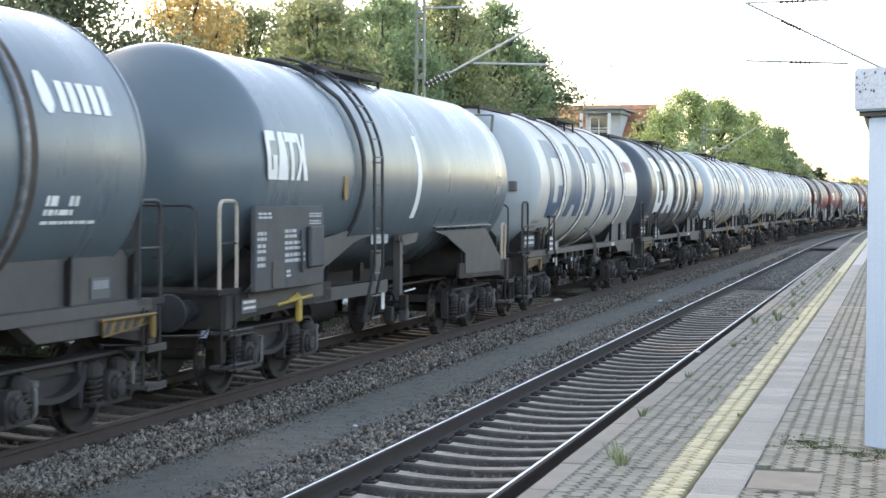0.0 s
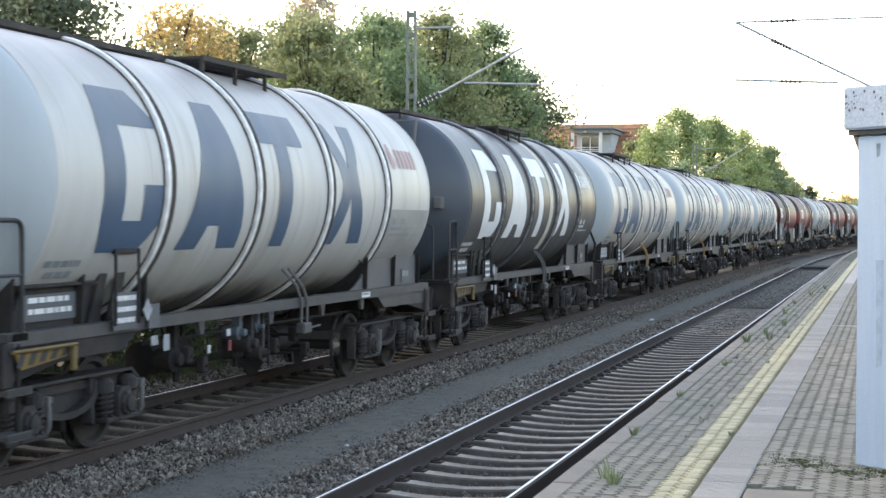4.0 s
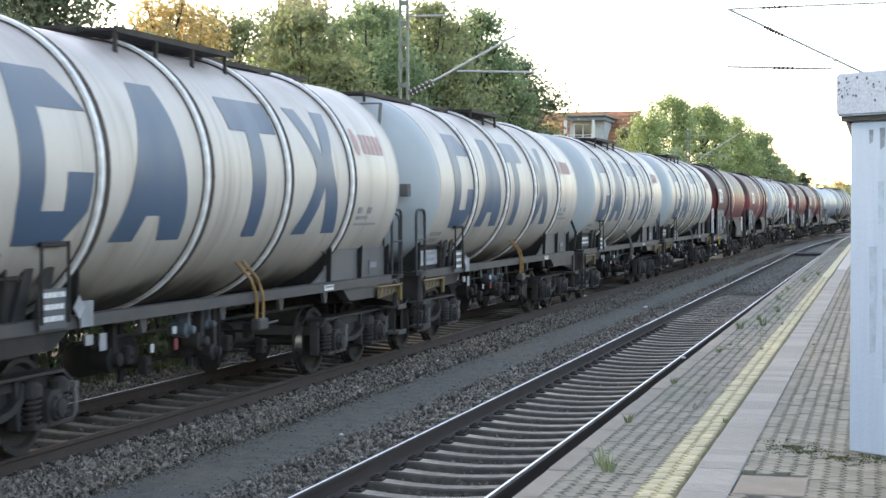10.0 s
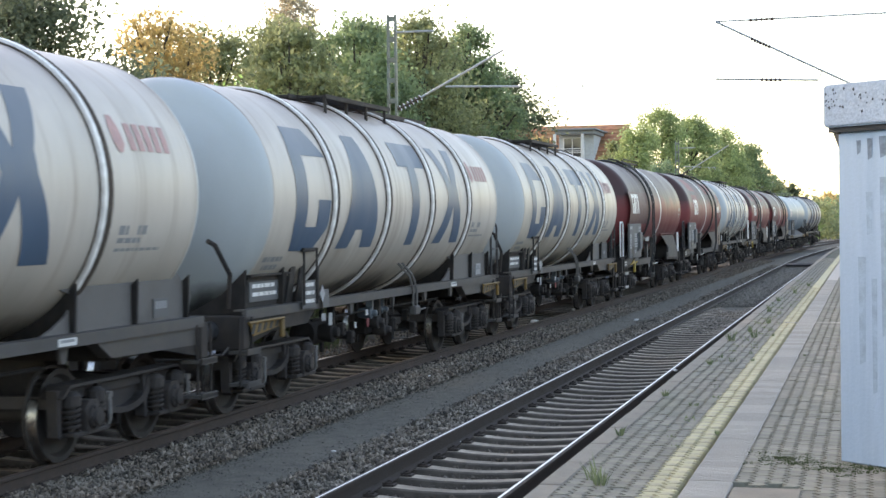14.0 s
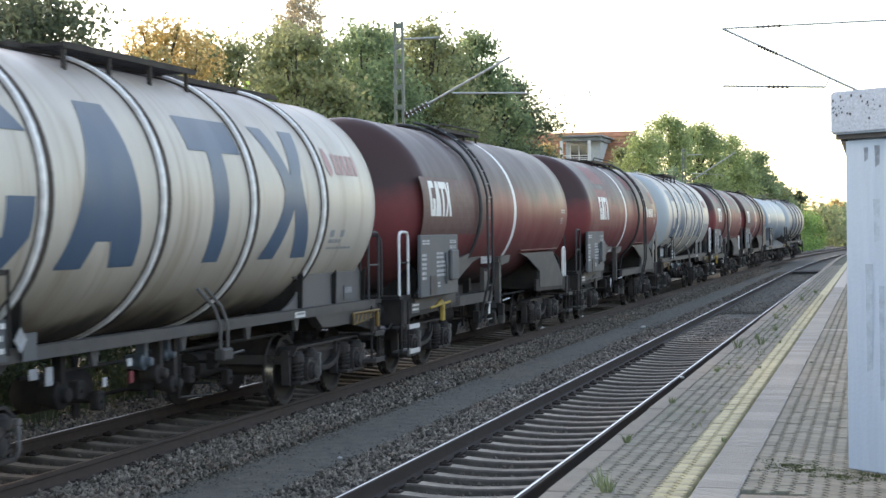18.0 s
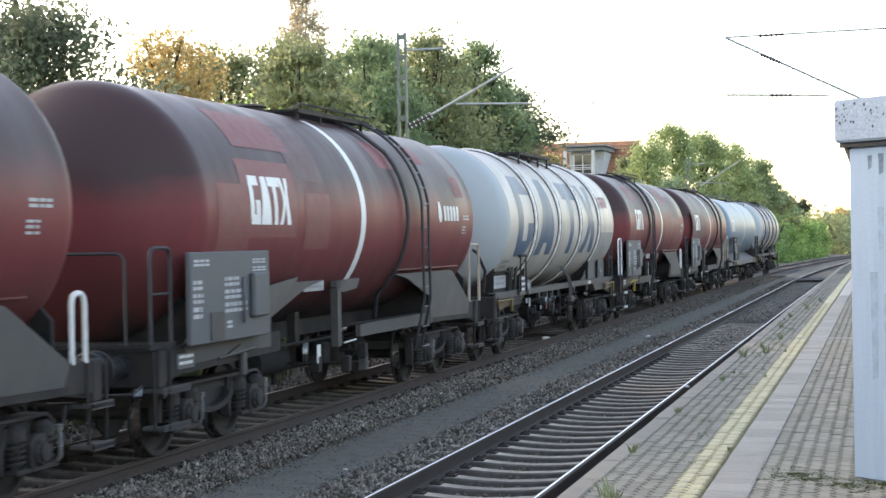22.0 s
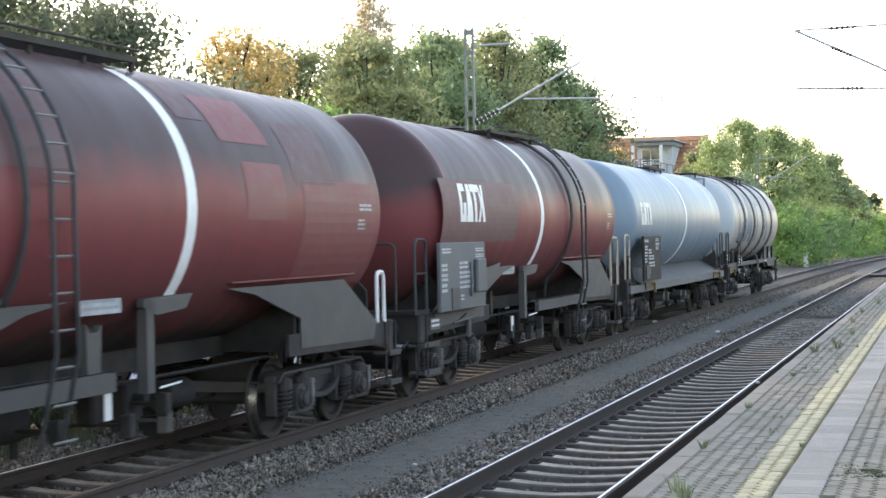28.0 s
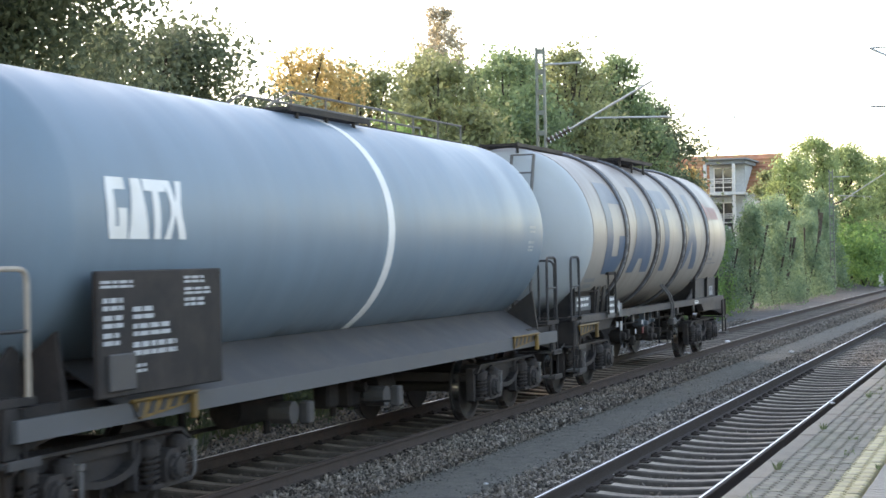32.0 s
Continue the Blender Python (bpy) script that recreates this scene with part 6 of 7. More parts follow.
def tree(name, label, x, y, height, width, seed, leaf, per=260, size=0.12, shape="round", group="lineside trees", foot=0.28, clumps=60, depth=None):
    """Tapered trunk, forked limbs and a crown of many separate clumps of leaves."""
    rng = np.random.default_rng(seed)
    t = thing(name, label, "tree", group, at=(x, y, -0.24))
    h0 = height * foot
    trunk = B()
    r0 = 0.028 * height
    lean = rng.normal(0, 0.02, 2)
    top = height * (0.7 if shape == "round" else 0.86)
    pts = [(lean[0] * z, lean[1] * z, z) for z in np.linspace(0, top, 7)]
    rings = []
    for i, p in enumerate(pts):
        r = r0 * (1.25 if i == 0 else 1) * (1 - 0.85 * i / 6)
        rings.append([trunk.verts.new((p[0] + r * math.cos(k * math.pi / 4), p[1] + r * math.sin(k * math.pi / 4), p[2])) for k in range(8)])
    for q, w in zip(rings, rings[1:]):
        for k in range(8):
            trunk.faces.new((q[k], q[(k + 1) % 8], w[(k + 1) % 8], w[k]))
    part("trunk", trunk, M_BARK, t, smooth=True)
    C = []
    limb = B()
    wx, wy = width / 2, (depth or width) / 2
    for k in range(clumps):
        u = rng.random() * (0.98 if shape == "round" else 1.0)
        z = h0 + (height - h0) * u
        if shape == "round":
            prof = math.sin(math.pi * min(1, 0.12 + 0.88 * u) ** 0.85) ** 0.6
        elif shape == "spire":
            prof = 0.85 * (1 - u) ** 0.55 + 0.12
        else:
            prof = min(1, 0.3 + 1.0 * (1 - u) ** 0.8)
        a, q = rng.random() * 6.283, math.sqrt(rng.random())
        px, py = wx * prof * q * math.cos(a), wy * prof * q * math.sin(a)
        rr = max(0.42, width * rng.uniform(0.1, 0.17) * (0.7 if u > 0.8 else 1))
        if shape == "spire":
            rr = rng.uniform(0.2, 0.42)
        elif shape == "column":
            rr = max(0.4, width * rng.uniform(0.09, 0.15))
        C.append((px, py, z, rr * rng.uniform(0.8, 1.4), rr * rng.uniform(0.8, 1.4), rr * rng.uniform(0.6, 1.0)))
        if k % (4 if shape == "spire" else 3) == 0:
            zb = max(h0 * 0.7, z - 0.25 * height)
            pipe(limb, [(0, 0, min(zb, top * 0.95)), (px * 0.5, py * 0.5, (zb + z) / 2), (px, py, z)], (0.0018 if shape == "spire" else 0.007) * height * rng.uniform(0.35, 0.8), 5)
    if shape == "column":      # thin upright shoots above the crown
        for k in range(int(3 * width)):
            a, q = rng.random() * 6.283, math.sqrt(rng.random()) * 0.7
            C.append((wx * q * math.cos(a), wy * q * math.sin(a), height * rng.uniform(0.84, 0.95), 0.26, 0.26, height * rng.uniform(0.05, 0.085)))
    part("branching", limb, M_BARK, t, smooth=True)
    V, Q = leaves(rng, C, (1.95 if shape == "round" else 2.3) * per * width * height, size * 0.78, 0.18 if size < 0.08 else 0.5 if shape == "column" and size > 0.12 else 0.36)
    me = bpy.data.meshes.new("crown")
    me.from_pydata(V, [], Q)
    me.materials.append(LEAF[leaf])
    ob = new("crown", me)
    ob.parent = t
    return t


def shrub(x, y, h, w, seed, leaf, label, per=420, size=0.07, name="shrub", cone=False):
    rng = np.random.default_rng(seed)
    t = thing(name, label, "shrub", "lineside shrubs", at=(x, y, -0.24))
    st = B()
    for k in range(4):
        a = rng.random() * 6.283
        pipe(st, [(0, 0, 0), (0.2 * w * math.cos(a), 0.2 * w * math.sin(a), h * 0.5), (0.3 * w * math.cos(a), 0.3 * w * math.sin(a), h * 0.8)], 0.02 + 0.006 * h, 5)
    part("branching", st, M_BARK, t)
    C = []
    for k in range(int((10 + 5 * h) * (2 if cone else 1))):
        u = rng.random() ** 1.1
        prof = (1 - 0.85 * u) ** 0.8 if cone else math.sqrt(max(0.05, 1 - (u - 0.25) ** 2 * 1.5))
        a, q = rng.random() * 6.283, math.sqrt(rng.random())
        rr = w * (rng.uniform(0.13, 0.24) if not cone else rng.uniform(0.1, 0.17))
        C.append((w / 2 * prof * q * math.cos(a), w / 2 * prof * q * math.sin(a), 0.12 + u * h * 0.94, rr, rr, rr * (1.5 if cone else 0.9)))
    V, Q = leaves(rng, C, 1.2 * per * w * h, size, 0.18 if cone else 0.3)
    me = bpy.data.meshes.new("foliage")
    me.from_pydata(V, [], Q)
    me.materials.append(LEAF[leaf])
    ob = new("foliage", me)
    ob.parent = t
    return t


# by the goods track, from the near end to the far one
TREES = [
    ("broadleaf_tree", "dark green broadleaf tree with drooping twigs", -15.7, 20.9, 9.6, 6.8, "dark", 880, 0.076, "round", 115, 0.12),
    ("broadleaf_tree", "dark green broadleaf tree with hanging branches", -15.5, 26.3, 7.0, 6.3, "dark", 720, 0.076, "round", 56, 0.15),
    ("broadleaf_tree", "young tree with golden autumn leaves", -21.9, 47.5, 9.2, 3.8, "gold", 150, 0.10, "column", 120, 0.02),
    ("broadleaf_tree", "slender tree with yellowing leaves", -22, 50.0, 9.1, 3.6, "gold", 140, 0.10, "column", 110, 0.02),
    ("broadleaf_tree", "olive green tree with yellow tips", -22.2, 53.0, 9.3, 4.2, "olive", 160, 0.10, "column", 120, 0.05),
    ("broadleaf_tree", "leafy tree with a golden crown top", -21.7, 57.0, 9.9, 4.4, "olive", 230, 0.10, "column", 130, 0.05),
    ("birch_tree", "tall thin tree with sparse bronze leaves", -23.9, 65.8, 13.2, 5.2, "bronze", 105, 0.10, "spire", 300, 0.15),
    ("broadleaf_tree", "green tree filling the row behind the mast", -18.6, 60.0, 10.0, 6.0, "green", 280, 0.115, "round", 130, 0.06),
    ("broadleaf_tree", "olive tree closing the row behind the mast", -17.4, 66.0, 10.2, 6.0, "olive", 280, 0.115, "round", 130, 0.06),
    ("broadleaf_tree", "olive tree between the golden ones", -20.5, 62.5, 9.6, 4.0, "olive", 260, 0.12, "round", 60, 0.08),
    ("broadleaf_tree", "broad green tree behind the mast", -17.2, 47.0, 8.6, 4.6, "olive", 300, 0.115, "round", 105, 0.06),
    ("broadleaf_tree", "large round green tree behind the mast", -16.8, 52.5, 9.4, 5.6, "green", 310, 0.115, "round", 135, 0.06),
    ("broadleaf_tree", "full green tree with small gaps in its crown", -17.9, 56.0, 10.0, 5.2, "green", 272, 0.115, "round", 135, 0.06),
    ("broadleaf_tree", "green tree with brownish seed clusters", -16.2, 58.5, 10.2, 5.4, "olive", 300, 0.115, "round", 135, 0.06),
    ("broadleaf_tree", "tall green tree near the mast", -16, 64.5, 10.6, 5.0, "green", 238, 0.115, "round", 120, 0.06),
    ("broadleaf_tree", "dense dark green tree near the house", -15.9, 70.5, 9.3, 5.2, "dark", 255, 0.115, "round", 135, 0.04),
    ("broadleaf_tree", "low green tree beside the dense one", -16.4, 75.0, 6.4, 3.6, "green", 300, 0.13, "round", 60, 0.04),
    ("broadleaf_tree", "small tree with reddish autumn leaves beside the house", -23.6, 118, 8.9, 2.4, "gold", 200, 0.14, "round", 40, 0.3),
    ("broadleaf_tree", "small olive tree beside the house", -18.3, 118, 8.4, 1.8, "olive", 200, 0.14, "round", 40, 0.3),
    ("poplar_tree", "light green tree with upright shoots", -15.2, 108, 8.6, 4.6, "lime", 150, 0.13, "column", 110, 0.06),
    ("poplar_tree", "light green tree with thin top shoots", -14.6, 117, 10.3, 5.0, "lime", 150, 0.13, "column", 120, 0.06),
    ("broadleaf_tree", "green lineside tree in evening haze", -13.9, 129, 10.3, 6.0, "lime", 160, 0.14, "column", 120, 0.04),
    ("broadleaf_tree", "green lineside tree beyond the second mast", -12.9, 142, 10.2, 6.4, "lime", 150, 0.15, "column", 120, 0.04),
    ("broadleaf_tree", "green tree along the curve", -12.4, 158, 9.6, 6.4, "green", 150, 0.16, "column", 110, 0.04),
    ("broadleaf_tree", "green tree along the curve", -12.4, 175, 8.8, 6.4, "olive", 170, 0.21, "round", 60, 0.04),
    ("broadleaf_tree", "olive tree at the end of the row", -12.6, 192, 8.4, 6.4, "green", 150, 0.23, "round", 50, 0.04),
    ("broadleaf_tree", "small dark tree near the horizon", -11.3, 222, 7.8, 4.8, "dark", 170, 0.23, "round", 44, 0.06),
    ("broadleaf_tree", "hazy reddish tree near the horizon", -8.2, 330, 7.4, 8.5, "gold", 60, 0.3, "round", 40, 0.06),
    ("broadleaf_tree", "hazy tree near the horizon", -1, 345, 7.0, 8.5, "olive", 60, 0.3, "round", 40, 0.06),
]
for k, (nm, label, x, y, h, w, leaf, per, size, shape, clumps, foot) in enumerate(TREES):
    tree(nm, label, x, y, h, w, 11 + k, leaf, per, size, shape, foot=foot, clumps=clumps)

rs = random.Random(5)
# nearer plants have the train's shade put into their leaf colour
for k in range(24):         # undergrowth behind the goods track
    y = 13 + 2.3 * k + rs.uniform(-0.6, 0.6)
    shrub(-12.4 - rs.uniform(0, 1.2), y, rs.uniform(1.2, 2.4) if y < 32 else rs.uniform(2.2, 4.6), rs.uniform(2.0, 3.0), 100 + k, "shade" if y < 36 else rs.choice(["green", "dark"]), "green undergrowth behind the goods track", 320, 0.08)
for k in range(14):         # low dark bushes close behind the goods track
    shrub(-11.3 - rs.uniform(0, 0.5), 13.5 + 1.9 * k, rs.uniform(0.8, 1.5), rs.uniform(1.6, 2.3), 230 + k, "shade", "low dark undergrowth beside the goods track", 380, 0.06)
for k, (y, h) in enumerate(((33, 4.3), (36, 4.6), (39.5, 4.7), (43, 4.6), (46, 4.8), (49, 4.6))):
    shrub(-14.2, y, h, 3.0, 140 + k, "fresh", "bright green leafy bush below the trees", 320, 0.09)
for x, y, h, w in ((-16.6, 42.0, 6.4, 3.2), (-15.7, 41.0, 5.9, 2.4), (-17.9, 42.6, 6.0, 2.6)):
    shrub(x, y, h, w, 160 + int(h * 10), "fresh", "vivid green leafy bush before the golden trees", 360, 0.085)
for k in range(13):         # hedge of cone-shaped shrubs, taller towards its far end
    y = 62 + 3.7 * k
    shrub(-11.9 - rs.uniform(0, 1.0), y, 3.1 + 0.065 * (y - 62) + (0.7 if k % 2 else -0.4) + rs.uniform(-0.2, 0.2), rs.uniform(2.4, 3.0), 170 + k, "fresh" if k < 2 else "blue", "blue-green conical hedge shrub beside the track" if k > 1 else "bright green rounded hedge shrub beside the track", 560, 0.062, "hedge_shrub", True)
for k in range(12):         # brighter bushes further on
    y = 112 + 8.5 * k
    shrub(-11.6 + max(0, y - 85) ** 2 / 2460 * 0.55 - rs.uniform(0, 0.8), y, rs.uniform(2.8, 4.4), rs.uniform(4.4, 5.8), 190 + k, rs.choice(["fresh", "green", "fresh", "lime"]), "light green bush along the curve", 170, 0.14)
for k in range(9):
    y = 215 + 16 * k
    shrub(-10.2 + max(0, y - 85) ** 2 / 2460 * 0.7 - 2, y, rs.uniform(3.6, 5.4), rs.uniform(9, 12), 210 + k, rs.choice(["green", "olive", "dark"]), "distant bushes near the horizon", 40, 0.3)

# ---- house ----
M_TILE = mat("roof_tile", (0.38, 0.16, 0.09), 0.85, vary=0.25, scale=2, fine=12, bump=0.4, dirt=(0.19, 0.15, 0.05), dirt_amount=0.7, dirt_scale=0.9)
M_RENDER = mat("house_render", (0.66, 0.66, 0.64), 0.9, vary=0.08, scale=0.6, fine=20, bump=0.1, dirt=(0.45, 0.45, 0.42), dirt_amount=0.4)
M_SLATE = mat("dormer_grey", (0.20, 0.22, 0.23), 0.7, vary=0.12, bump=0.1)
M_GLASS = mat("window_glass", (0.03, 0.035, 0.04), 0.08, vary=0.05, bump=0.0, spec=0.8)
house = thing("house", "white rendered house with red tiled roof and balcony", "house", at=(-22, 128, -0.24))
bm = B()
box(bm, -6.5, 2.9, -3.6, 6, 0, 7.3)
prism(bm, [(-3.6, 7.3), (6, 7.3), (1.2, 9.9)], "x", 2.6, 2.9)
part("wall", bm, M_RENDER, house)
bm = B()
prism(bm, [(-4.1, 7.15), (1.2, 10.25), (1.2, 10.05), (-3.9, 7.05)], "x", -7, 3.2)
prism(bm, [(6.5, 7.15), (1.2, 10.25), (1.2, 10.05), (6.3, 7.05)], "x", -7, 3.2)
roof = part("roof", bm, M_TILE, house)
for k in range(9):
    bm = B()
    z = 7.3 + 0.31 * k
    y = -4.1 + (z - 7.15) * 5.3 / 3.1
    box(bm, -7, 3.2, y - 0.04, y + 0.42, z - 0.01, z + 0.06)
    part("tile_course", bm, M_TILE, roof)
bm = B()
box(bm, -1.5, 1.5, -5.4, 0.5, 9.2, 9.5, 0.02)
box(bm, -1.7, 1.7, -5.7, 0.6, 9.5, 9.62, 0.02)
part("balcony_roof", bm, M_SLATE, house)
bm = B()
box(bm, -1.4, 1.3, -4.2, 0.4, 3.0, 9.25)
part("dormer_wall", bm, mat("dormer_render", (0.42, 0.45, 0.46), 0.85, vary=0.1, bump=0.1), house)
for lo in (7.2, 4.55):       # a glazed door on either balcony
    win = part("window", box(B(), -1.0, 0.3, -4.23, -4.2, lo, lo + 1.75), M_GLASS, house)
    bm = B()
    for x in (-1.08, -0.4, 0.3):
        box(bm, x, x + 0.08, -4.26, -4.2, lo - 0.08, lo + 1.83)
    box(bm, -1.0, 0.3, -4.26, -4.2, lo + 1.75, lo + 1.83), box(bm, -1.0, 0.3, -4.26, -4.2, lo + 0.75, lo + 0.81)
    part("window_frame", bm, M_RENDER, win)
    part("balcony_floor", box(B(), -1.7, 1.5, -5.6, -4.2, lo - 0.32, lo - 0.12, 0.02), M_RENDER, house)
    bm = B()
    for z in (0.25, 0.6, 0.9):
        pipe(bm, [(-1.5, -5.45, lo + z), (0.65, -5.45, lo + z)], 0.03, 5)
    part("balcony_rail", bm, M_RENDER, house)
for x in (-1.5, 0.65):
    part("post", box(B(), x - 0.11, x + 0.11, -5.55, -5.33, 0, 9.22), M_RENDER, house)
bm = B()
box(bm, 1.5, 2.4, -3.63, -3.58, 3.4, 5.0)
part("window", bm, M_GLASS, house)

# ---- out-of-view wall added beyond the platform to block low side light ----
M_BACK = mat("shade_wall_render", (0.20, 0.185, 0.165), 0.9, vary=0.15, scale=0.5, fine=8, bump=0.2)
bm = B()
box(bm, 12, 13, -60, 170, -0.3, 4.6)
tagged(part("wall_east", bm, M_BACK), "plain dull wall added out of view to block low light", "wall", kind="structure")

# ---- small things by the line ----
M_LITTER = mat("litter_white", (0.75, 0.75, 0.74), 0.7, vary=0.08, bump=0.1)
for x, y, z, s in ((-7.8, 37.9, -0.1, 0.18), (-7.78, 43.2, -0.1, 0.14), (-5.65, 39.8, -0.16, 0.11), (-6.9, 25.2, -0.18, 0.06), (-4.45, 17.55, -0.17, 0.06), (-4.58, 17.2, -0.17, 0.045), (-2.95, 24.9, -0.02, 0.07), (-5.68, 16.76, -0.19, 0.05), (-7.62, 30.6, -0.14, 0.1), (-7.65, 47.6, -0.13, 0.11), (-7.5, 61.3, -0.13, 0.16), (-7.6, 28.4, -0.14, 0.08)):
    bm = B()
    bmesh.ops.create_icosphere(bm, subdivisions=1, radius=s * 0.5)
    for v in bm.verts:
        v.co = Vector((v.co.x * 1.3, v.co.y * 0.9, v.co.z * 0.5)) * random.uniform(0.75, 1.2)
    tagged(part("litter", bm, M_LITTER, at=(x, y, z + s * 0.2)), "crumpled white scrap lying on the ballast", "litter", "litter")
post = B()
box(post, -0.16, 0.16, -0.08, 0.08, 0, 0.95, 0.02)
box(post, -0.18, 0.18, -0.1, 0.1, 0.92, 1.0, 0.02)
tagged(part("marker_post", post, M_RENDER, at=(-10.2, 116, -0.24)), "short white concrete marker post beside the track", "post")

M_GRASS = LEAF["weed"]


def blades(places, rng):
    """Grass blades for tufts at places (x, y, z, height, number, spread): vertices and faces."""
    V, Q = [], []
    for x, y, z, h, n, spread in places:
        for k in range(n):
            a, r = rng.random() * 6.283, spread * rng.random() ** 0.5
            bx, by = x + r * math.cos(a), y + r * math.sin(a)
            q, w = h * rng.uniform(0.25, 1.0), 0.001 + 0.0022 * rng.random()
            f_ = rng.uniform(0.05, 0.7)
            dx, dy = math.cos(a) * q * f_, math.sin(a) * q * f_
            i = len(V)
            V += [(bx - w, by, z), (bx + w, by, z), (bx + dx * 0.4 + w * 1.6, by + dy * 0.4, z + q * 0.6), (bx + dx * 0.4 - w * 1.6, by + dy * 0.4, z + q * 0.6), (bx + dx, by + dy, z + q)]
            Q += [[i, i + 1, i + 2, i + 3], [i + 3, i + 2, i + 4]]
    return V, Q


def growth(name, label, places, material, seed):
    V, Q = blades(places, np.random.default_rng(seed))
    me = bpy.data.meshes.new(name)
    me.from_pydata(V, [], Q)
    me.materials.append(material)
    return tagged(new(name, me), label, "weeds", kind="stuff")


clumps_of_grass = ((-1.74, 10.5, 0.23, 15), (-1.72, 10.52, 0.12, 16), (-1.82, 10.75, 0.16, 14), (-1.98, 13.0, 0.1, 26), (-1.99, 16.0, 0.09, 20), (-1.9, 19.6, 0.1, 26), (-1.7, 24.2, 0.16, 30), (-1.98, 23.5, 0.2, 30), (-1.85, 25.4, 0.14, 30), (-1.7, 27.5, 0.12, 30),
                                  (-1.9, 31, 0.16, 30), (-1.95, 35, 0.14, 30), (-1.8, 39, 0.14, 30), (-1.65, 43, 0.14, 30), (-1.44, 20.1, 0.06, 18), (-1.45, 24.5, 0.07, 18), (-1.23, 13.2, 0.05, 14), (-0.86, 21.0, 0.05, 14))
growth("platform_weeds", "green weeds growing from the platform's paving joints", [(x, y, PZ - 0.01, h, n, 0.24 * h) for x, y, h, n in clumps_of_grass], M_GRASS, 70)
sparse = []                  # low weeds in the joints of the outer strip
for k in range(90):
    y = 12 + 36 * random.random() ** 0.8
    sparse.append((random.uniform(-1.97, -1.46) + plat_x(y), y, PZ - 0.012, random.uniform(0.025, 0.06), 12, 0.05))
growth("joint_weeds", "small green weeds in the paving joints", sparse, M_GRASS, 71)
mossy = []                   # moss round the pillar's foot
for k in range(85):
    a = random.random()
    mossy.append((-0.8 + 0.75 * a + random.gauss(0, 0.07), 12.0 - 0.55 * a + random.gauss(0, 0.16), PZ - 0.012, 0.022, 46, 0.06))
growth("moss", "low dark moss and weeds round the pillar's foot", mossy, LEAF["moss"], 72)
# leaf colour darkened in place of shade here too
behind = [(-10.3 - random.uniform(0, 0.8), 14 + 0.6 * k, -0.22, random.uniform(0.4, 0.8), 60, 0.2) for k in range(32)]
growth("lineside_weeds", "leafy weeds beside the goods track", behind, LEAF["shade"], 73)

# ---- platform pieces ----
KERB = slab_mesh("edge_slab", 0.17, 1.0, 0.16, M_KERB, 0.012)
GUIDE = slab_mesh("guide_slab", 0.3, 0.3, 0.06, M_GUIDE, 0.005, grooves=9)
COVER = slab_mesh("cover_slab", 0.44, 0.7, 0.06, M_KERB, 0.008)
PAVER, YEL = paver_mesh(M_PAVER), paver_mesh(M_YELLOW)
for k in range(60):
    y = 7.5 + k
    share("edge_slab", KERB, platform, (plat_x(y) - 2.15, y, PZ + random.uniform(-0.004, 0.004)), (0, 0, -math.atan(plat_x(y + 1) - plat_x(y))))
for k in range(130):
    y = 8.1 + 0.3 * k
    share("guide_slab", GUIDE, platform, (plat_x(y) - 1.2, y, PZ + random.uniform(-0.003, 0.003)))
share("cover_slab", COVER, platform, (-0.89, 9.9, PZ + 0.002))
for a, b, m, nm in ((-2.15, -1.98, M_KERB, "far_edge"), (-1.44, -1.24, M_YELLOW, "far_warning_line"), (-1.2, -0.9, M_GUIDE, "far_guide_line")):
    bm = B()
    sweep(bm, [(a, PZ - 0.06), (a, PZ), (b, PZ), (b, PZ - 0.06)], [(plat_x(y), y, 0) for y in ([67.5] if nm == "far_edge" else [42.0] if nm == "far_warning_line" else [47.1, 55]) + [70, 80, 90, 100, 110, 120, 130, 145, 160]])
    part(nm, bm, m, platform)


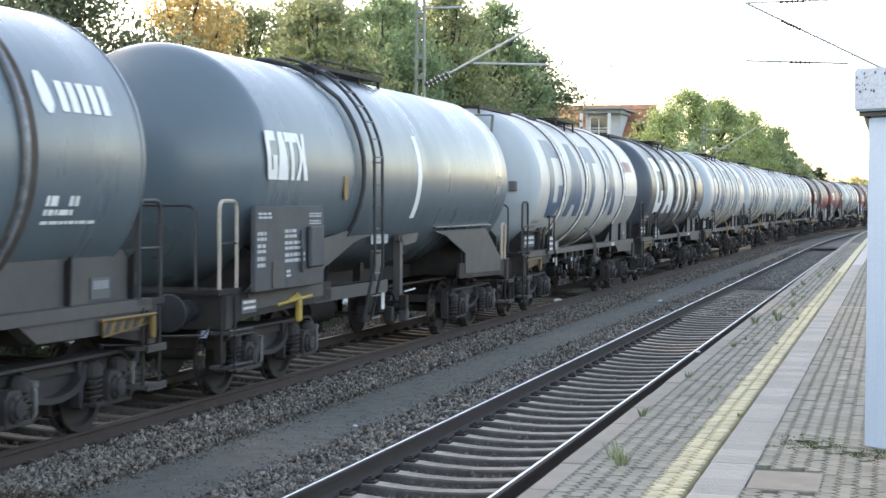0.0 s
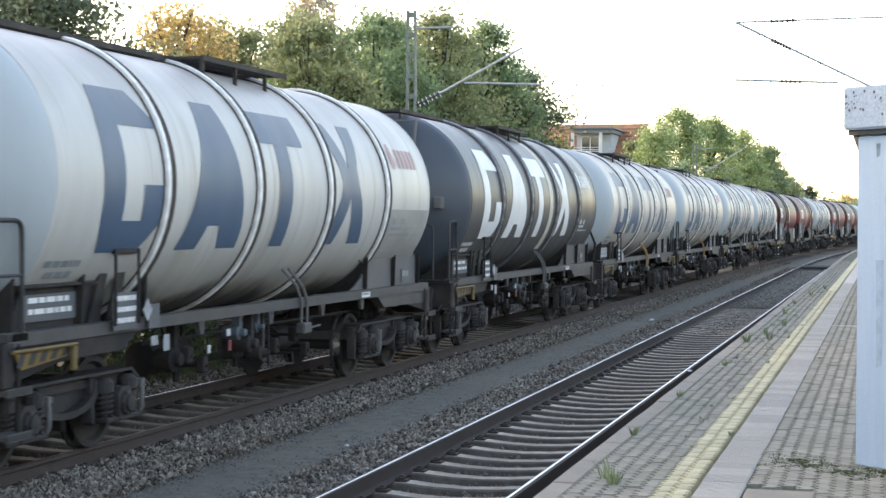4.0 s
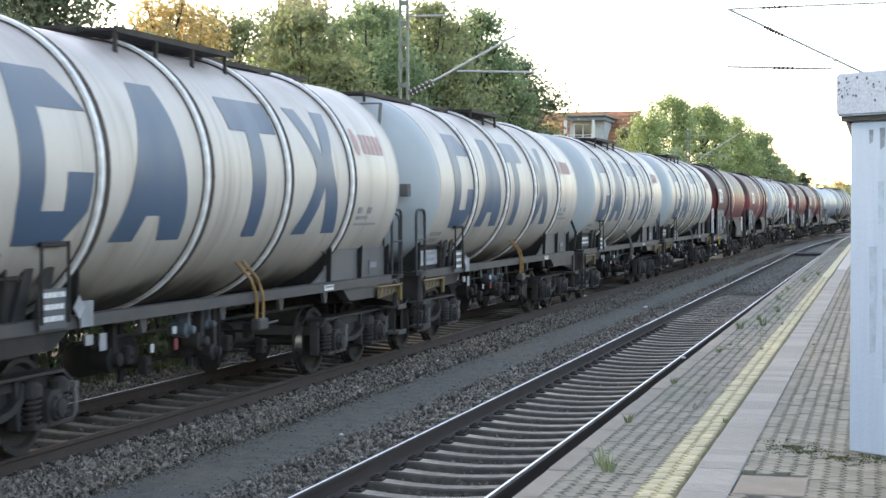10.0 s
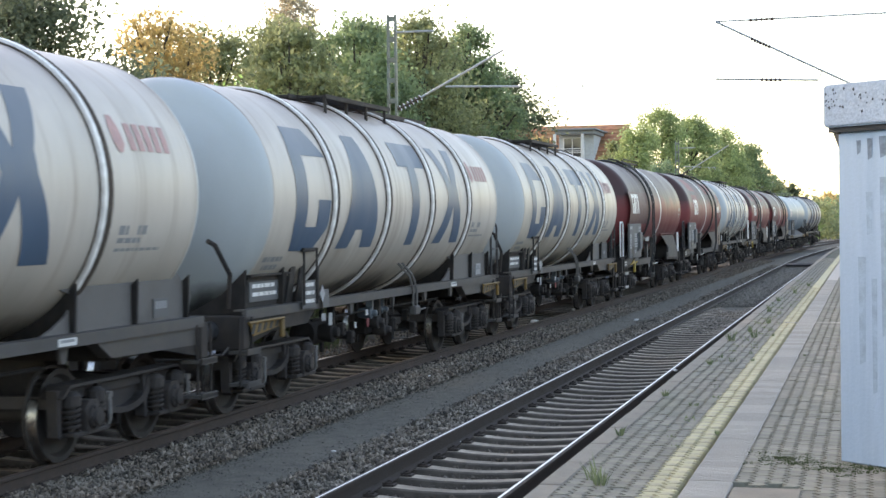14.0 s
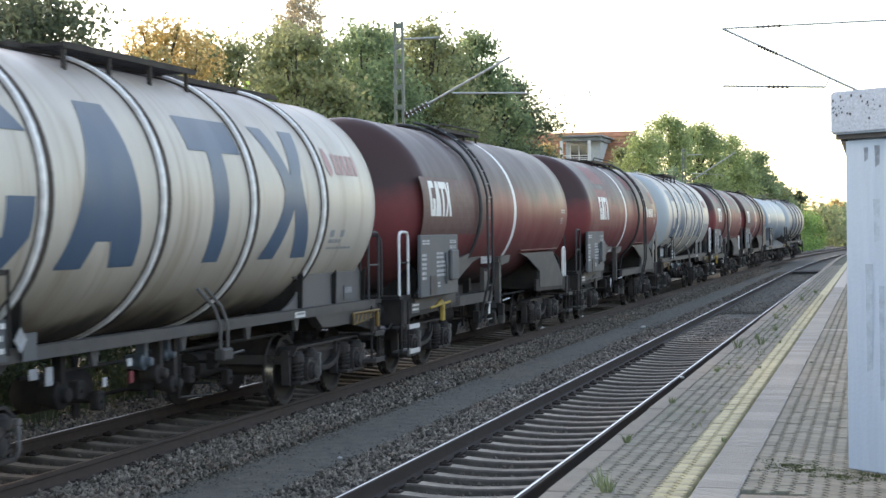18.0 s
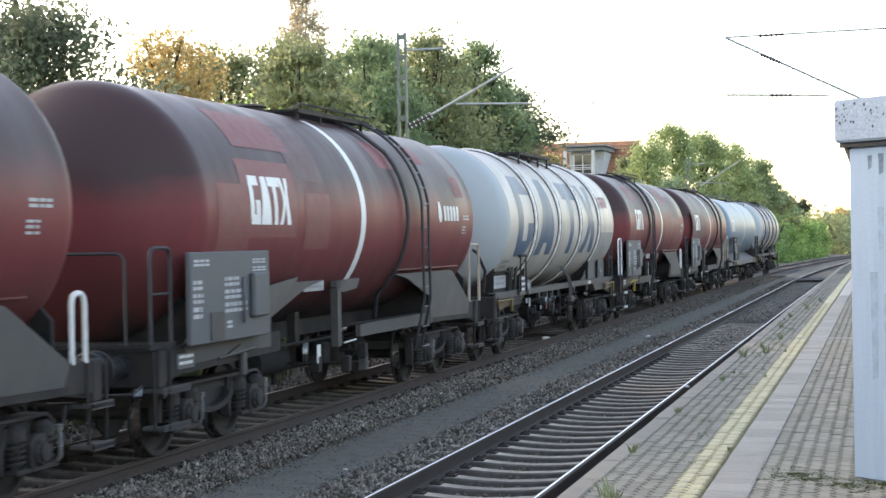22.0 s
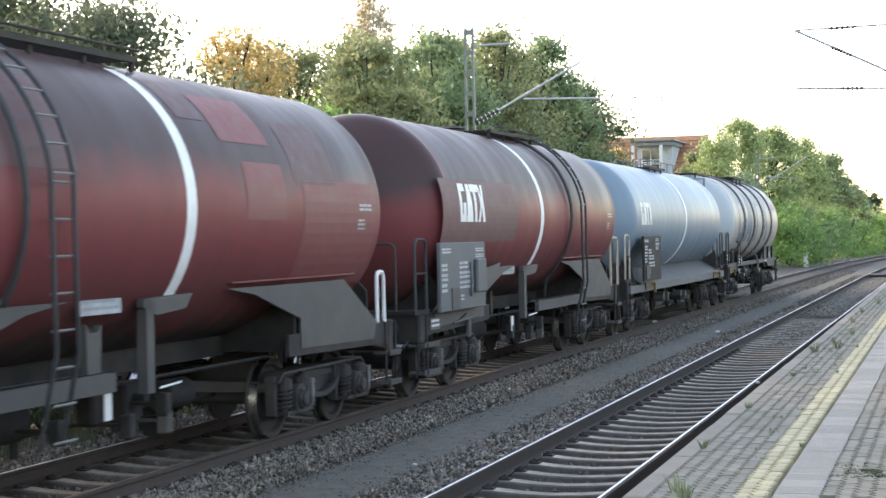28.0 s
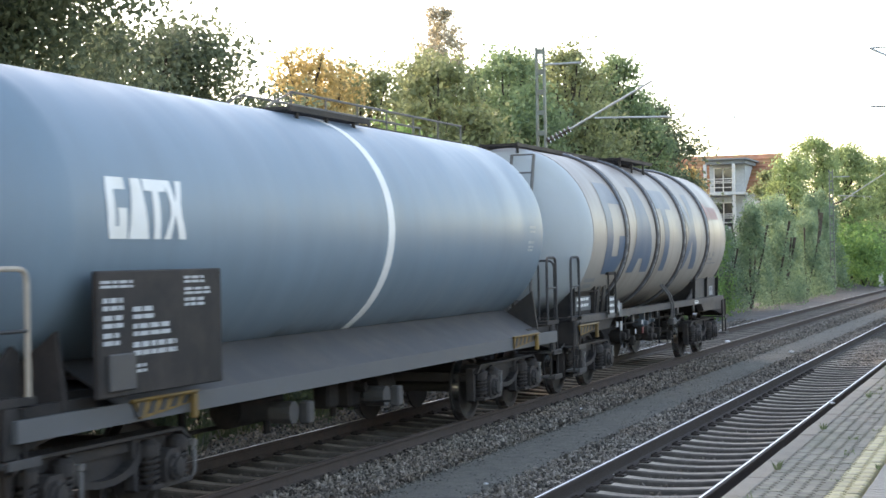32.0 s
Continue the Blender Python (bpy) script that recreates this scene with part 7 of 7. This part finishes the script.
for i in range(2):           # the warning line: the same stones, painted
    for j in range(150):
        y = 8.2 + 0.225 * j + (0.112 if i % 2 else 0)
        share("painted_stone", YEL, platform, (plat_x(y) - 1.39 + 0.108 * i, y, PZ + random.uniform(-0.003, 0.003)), (0, 0, random.uniform(-0.02, 0.02)))


for a, b, m, nm in ((-2.15, -1.98, M_KERB, "rear_edge"), (-1.44, -1.24, M_YELLOW, "rear_warning_line"), (-1.2, -0.9, M_GUIDE, "rear_guide_line"), (1.2, 9.0, M_PAVER, "rear_paving")):
    bm = B()
    sweep(bm, [(a, PZ - 0.06), (a, PZ - 0.002), (b, PZ - 0.002), (b, PZ - 0.06)], [(plat_x(y), y, 0) for y in ((-30, -10, 7.4) if nm == "rear_edge" else (-30, -10, 8.05) if b < 0 else PY)])
    part(nm, bm, m, platform)


def paver_places():
    for x0, cols in ((-1.926, 5), (-0.846, 16)):
        for i in range(cols):
            for j in range(-60, 290):
                x, y = x0 + 0.108 * i, 8.2 + 0.225 * j + (0.112 if i % 2 else 0)
                if not (-0.93 < x < -0.42 and 9.8 < y < 10.7):
                    yield x + plat_x(y), y


bm = B()
box(bm, -1.45, 0.6, 27.68, 27.74, PZ - 0.02, PZ + 0.008)
part("joint_strip", bm, M_GUIDE, platform)
near_ones, far_ones = [], []
for x, y in paver_places():
    (near_ones if 9.2 < y < 14.5 and len(near_ones) < 300 and x < -0.2 else far_ones).append((x, y))
for x, y in near_ones:
    share("paving_stone", PAVER, platform, (x, y, PZ + random.uniform(-0.004, 0.003)), (random.uniform(-0.008, 0.008), random.uniform(-0.008, 0.008), random.uniform(-0.02, 0.02)))
pv = np.array([v.co[:] for v in PAVER.vertices])
pf = [list(q.vertices) for q in PAVER.polygons]
V, Fc = [], []
for x, y in far_ones:
    n0 = len(V)
    dz = random.uniform(-0.004, 0.003)
    V.extend((p[0] + x, p[1] + y, p[2] + PZ + dz) for p in pv.tolist())
    Fc.extend([[q + n0 for q in f] for f in pf])
me = bpy.data.meshes.new("paving")
me.from_pydata(V, [], Fc)
me.materials.append(M_PAVER)
ob = new("paving", me)
ob.parent = platform
tagged(ob, kind="stuff")
motions()
